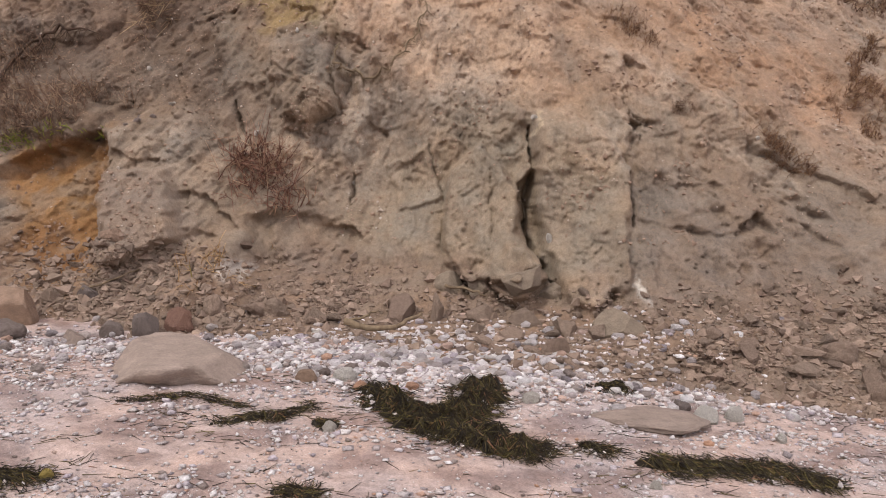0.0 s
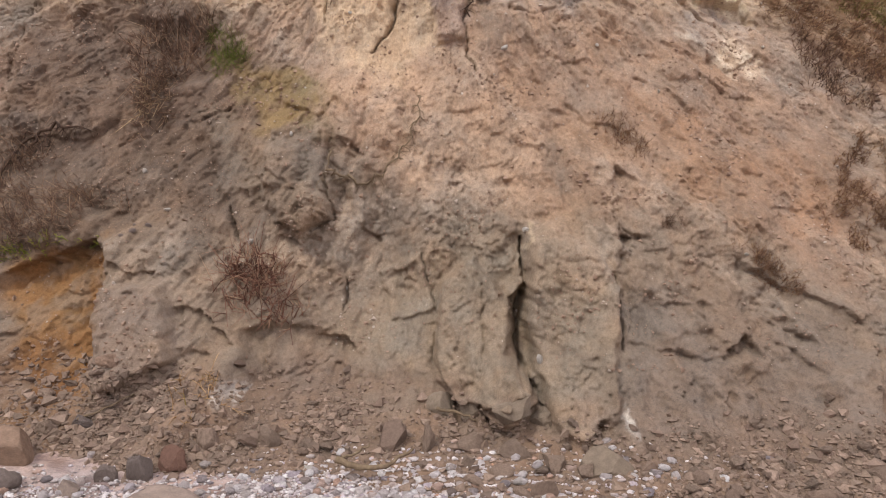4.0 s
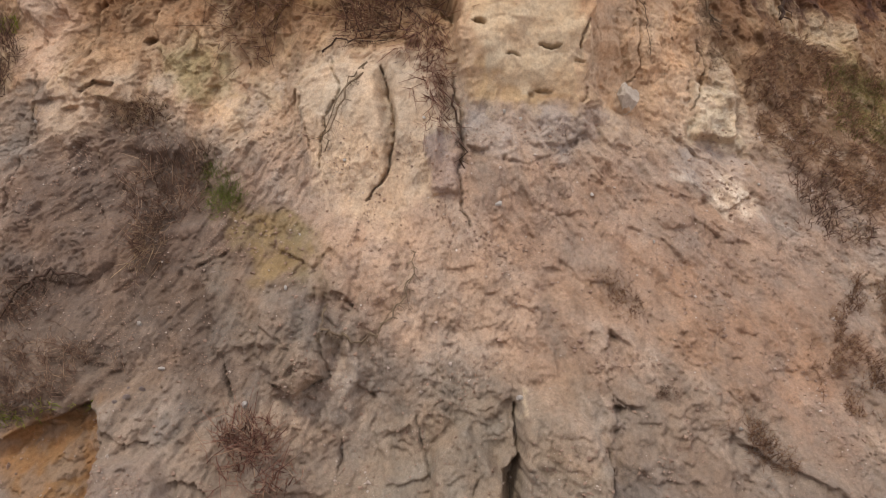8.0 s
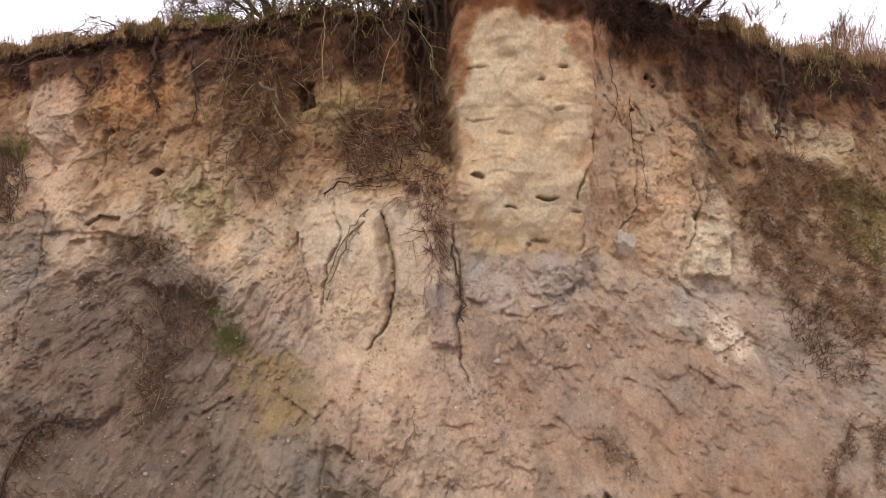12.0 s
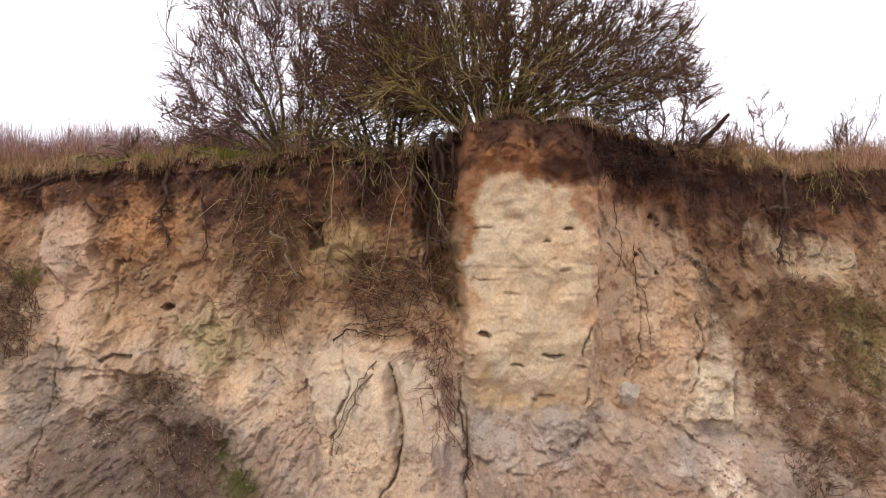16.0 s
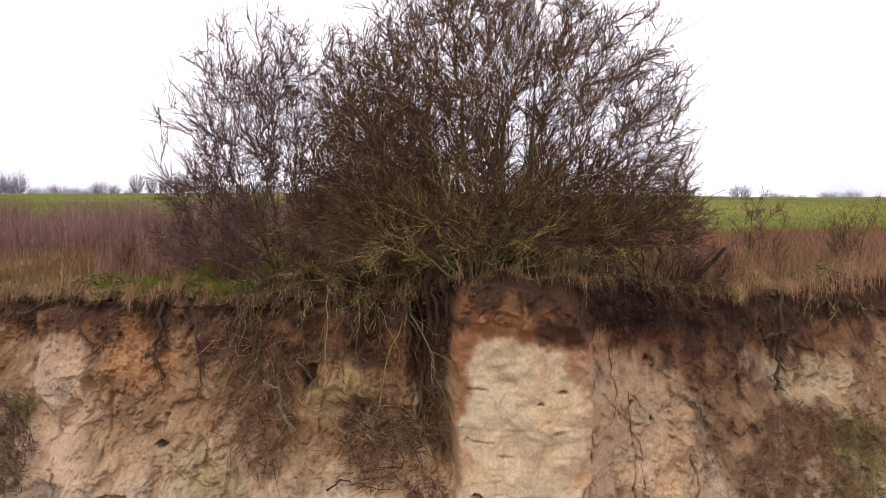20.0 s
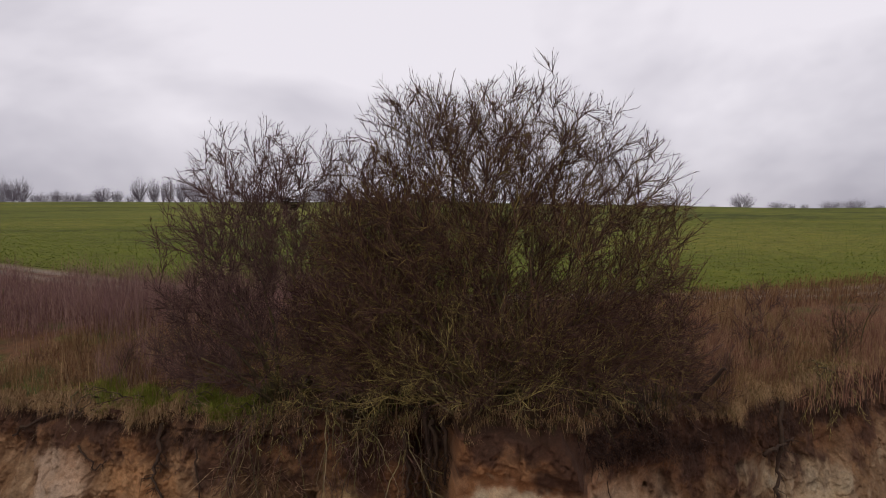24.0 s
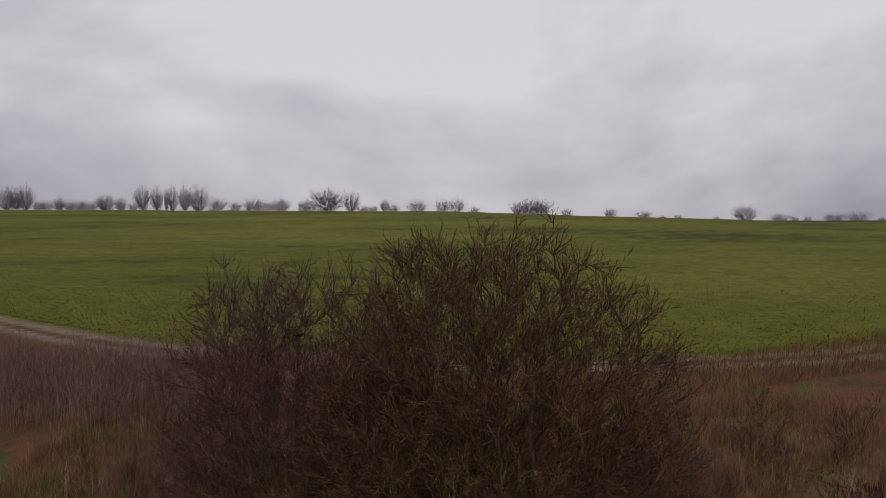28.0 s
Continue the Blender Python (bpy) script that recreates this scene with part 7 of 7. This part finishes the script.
brush([(2.3, 11.7), (4.2, 11.6), (4.0, 10.9), (2.7, 11.0)], 1300, 0.22, "dark dead turf and roots under the edge", DARKROOT, (0, -0.6, -0.3))
brush([(-9, 11.3), (-0.5, 11.4), (-0.5, 11.0), (-9, 11.0)], 2000, 0.3, "fine dark roots hanging from the turf", DARKROOT, (0, -0.4, -0.8), 0.0045, "root_fringe", "roots", 0.35)
brush([(4.0, 11.4), (10, 11.3), (10, 10.8), (4.0, 10.9)], 1500, 0.35, "fine dark roots hanging under the turf", DARKROOT, (0, -0.4, -0.8), 0.0045, "root_fringe", "roots", 0.35)
brush([(-3.2, 1.4), (-2.3, 1.5), (-2.2, 1.0), (-3.0, 0.9)], 60, 0.25, "pale dry grass stalks in the talus", GRASS, name="dry_tussock", category="grass")
brush([(4.4, 9.3), (5.2, 9.2), (5.1, 8.0), (4.5, 8.2)], 160, 0.35, "thin pale roots hanging on the sand", BRUSH, (0, -0.4, -0.7), 0.004, "root_fringe", "roots")


def root(line, r0, label, proud=0.05, mat=None, twist=0.03, name="root", taper=0.65):
    """A root that lies along the face."""
    pts = []
    for (ax, az), (bx_, bz_) in zip(line, line[1:]):
        for k in range(5):
            pts.append((ax + (bx_ - ax) * k / 5, az + (bz_ - az) * k / 5))
    pts.append(line[-1])
    r = random.Random(int(abs(line[0][0] * 977)))
    ys = [min(face_y(x, min(z, 11.2)) for x in (x0 - 0.06, x0, x0 + 0.06)) for x0, z in pts]
    ys = np.convolve(np.pad(ys, 2, mode="edge"), np.ones(5) / 5, "valid")
    pts3 = [Vector((x + r.gauss(0, twist), y - proud, z + r.gauss(0, twist))) for (x, z), y in zip(pts, ys)]
    p, f = rope(pts3, [r0 * (1 - taper * k / len(pts3)) * r.uniform(0.85, 1.15) for k in range(len(pts3))], 7)
    ob = tagged(part(name, np_mesh(name, p, tri(f), mat or ROOT)), label, "root")
    hairs = []
    for k in range(1, len(pts3) - 1):
        for _ in range(3):
            q = pts3[k] + Vector((r.gauss(0, 0.1), -0.02, -abs(r.gauss(0.06, 0.08)))) * (0.4 + 12 * r0)
            e = q + Vector((r.gauss(0, 0.08), -0.01, -abs(r.gauss(0.1, 0.08)))) * (0.4 + 8 * r0)
            hairs += [(tuple(pts3[k]), tuple(q), r0 * 0.22, r0 * 0.14), (tuple(q), tuple(e), r0 * 0.14, r0 * 0.06)]
    a_, b_, u_, v_ = zip(*hairs)
    hp, hf = tubes(a_, b_, u_, v_, 3)
    tagged(part("root_hair", np_mesh("root_hair", hp, hf, mat or ROOT), ob), kind="stuff")
    return ob


root([(-0.1, 11.75), (-0.06, 10.9), (-0.15, 10.3), (-0.26, 9.5)], 0.06, "thick dark root hanging beside the sand tower", 0.35)
root([(0.02, 11.7), (0.08, 11.2), (0.05, 10.5), (0.02, 9.8)], 0.05, "dark root hanging from under the tree", 0.3)
root([(0.17, 11.74), (0.24, 11.2), (0.2, 10.6)], 0.04, "short dark root under the tree", 0.25)
root([(-0.5, 11.5), (-0.35, 10.9), (-0.42, 10.2)], 0.04, "dark root hanging from the turf", 0.3)
root([(-8.1, 11.33), (-7.3, 11.3), (-6.41, 11.22), (-5.3, 11.16)], 0.022, "long grey root along the underside of the turf", 0.16, twist=0.06)
root([(-5.2, 11.19), (-5.1, 10.71), (-5.21, 10.29), (-4.98, 9.86)], 0.045, "dark knotted root hanging down the orange sand", 0.1)
root([(-7.5, 11.3), (-8.1, 11.0), (-8.6, 10.7)], 0.04, "dark root slanting down from the turf", 0.15)
root([(-4.35, 10.9), (-4.2, 10.2), (-4.3, 9.6)], 0.02, "thin dark root on the sand face", 0.06)
root([(-6.9, 10.7), (-6.6, 10.3), (-6.3, 10.45)], 0.02, "crooked dark root on the sand face", 0.08)
root([(7.13, 11.31), (7.0, 10.52), (6.9, 9.92), (6.75, 9.4)], 0.045, "dark upright root standing before the pale sand", 0.3, taper=0.2)
root([(6.45, 10.5), (6.98, 10.5), (7.35, 10.62)], 0.04, "crooked root crossing an upright one", 0.32)
root([(4.54, 9.59), (4.84, 9.39), (4.9, 9.15), (5.12, 9.05)], 0.035, "bleached curved root on the cliff face", 0.08, PALEWOOD)
root([(-1.0, 8.0), (-1.25, 7.6), (-1.45, 7.1), (-1.6, 6.6)], 0.02, "pale root running down a sand column", 0.05, PALEWOOD)
root([(-1.05, 7.95), (-1.38, 7.5), (-1.62, 6.9), (-1.72, 6.5)], 0.012, "thin pale root on a sand column", 0.04, PALEWOOD)
root([(-1.8, 8.2), (-1.5, 8.45), (-1.1, 8.4), (-0.66, 8.4)], 0.016, "dark root above the sand columns", 0.1)
root([(-1.58, 3.96), (-1.28, 3.92), (-1.04, 3.8), (-0.79, 3.92), (-0.46, 4.29), (-0.26, 4.7), (-0.22, 5.1)], 0.02, "thin pale root curving over the clay", 0.04, PALEWOOD)
root([(-1.51, 4.29), (-1.54, 4.04), (-1.58, 3.8)], 0.015, "short root end on the clay", 0.03, PALEWOOD)
root([(-6.3, 3.3), (-6.44, 3.9), (-6.4, 4.5), (-5.85, 4.73), (-5.4, 4.7)], 0.04, "bare crooked branch lying on the slope", 0.12)
root([(-6.4, 4.1), (-6.2, 4.6), (-5.9, 4.4)], 0.025, "bare side branch lying on the slope", 0.12)
root([(3.3, 9.9), (3.35, 9.3), (3.5, 8.9), (3.55, 8.2)], 0.008, "thin dark root down the tower's flank", 0.04)
root([(3.0, 10.6), (3.1, 9.9), (2.95, 9.4)], 0.008, "thin dark root down the sand face", 0.04)
root([(-2.85, 10.1), (-2.6, 9.95), (-2.55, 9.6), (-2.3, 9.3)], 0.022, "yellow-green lichened bough arching over the face", 0.75, PALEWOOD)
root([(0.34, 7.4), (0.42, 6.9), (0.46, 6.3)], 0.02, "dark root in a fissure of the sand", 0.02)
stick([(4.85, 14.1, 11.5), (5.05, 14.0, 11.85), (5.3, 13.95, 12.1), (5.46, 13.9, 12.28)], 0.07, "weathered dead stump leaning out over the edge", ROOT, "dead_stump", "stump")


def chip(x, z, s, label, mat, name="stone_chip", proud=0.3):
    """A stone or shell stuck in the face."""
    ob = new(name, lump_mesh(name, int(abs(x * 100 + z * 10)) + 400, mat, 2, 0.8, 0.3, 3))
    ob.matrix_basis = Matrix.LocRotScale((x, face_y(x, z) - s * proud, z), Euler((x, z, x * z)), (s * 1.2, s * 0.8, s))
    return tagged(ob, label, "stone", "stones in the cliff")


for x, z, s in ((-2.11, 4.54, 0.035), (-4.29, 3.99, 0.05), (-3.79, 3.42, 0.05), (-2.55, 2.97, 0.06), (1.3, 1.57, 0.06), (1.2, 3.15, 0.05), (-1.25, 2.31, 0.05), (0.99, 5.74, 0.055), (-1.31, 6.43, 0.035),
                (-6.9, 7.24, 0.04), (1.11, 7.17, 0.03), (1.35, 7.05, 0.035), (2.4, 5.9, 0.035), (-2.0, 5.3, 0.025), (3.3, 5.2, 0.025), (-0.1, 7.05, 0.03), (5.3, 6.1, 0.03), (4.0, 2.84, 0.035)):
    chip(x, z, s, "whitish flint stuck in the cliff face", PALE)
for x, z, s in ((-4.1, 3.12, 0.05), (-4.25, 3.06, 0.04), (-3.95, 3.2, 0.045), (-4.15, 3.2, 0.035)):
    chip(x, z, s, "dark mussel shell lying on a clay ledge", DARK, "shell")
erratic = new("embedded_boulder", lump_mesh("embedded_boulder", 457, stone_mat("erratic", [(0.0, lin(200, 186, 166)), (1.0, lin(200, 186, 166))], 2.5, 0.85), 4, 1.0, 0.45, 4))
erratic.matrix_basis = Matrix.LocRotScale((3.08, face_y(3.08, 7.42) + 0.05, 7.42), Euler((0.3, 0.2, 0.5)), (0.25, 0.17, 0.24))
tagged(erratic, "large grey-white boulder set in the loam", "boulder")
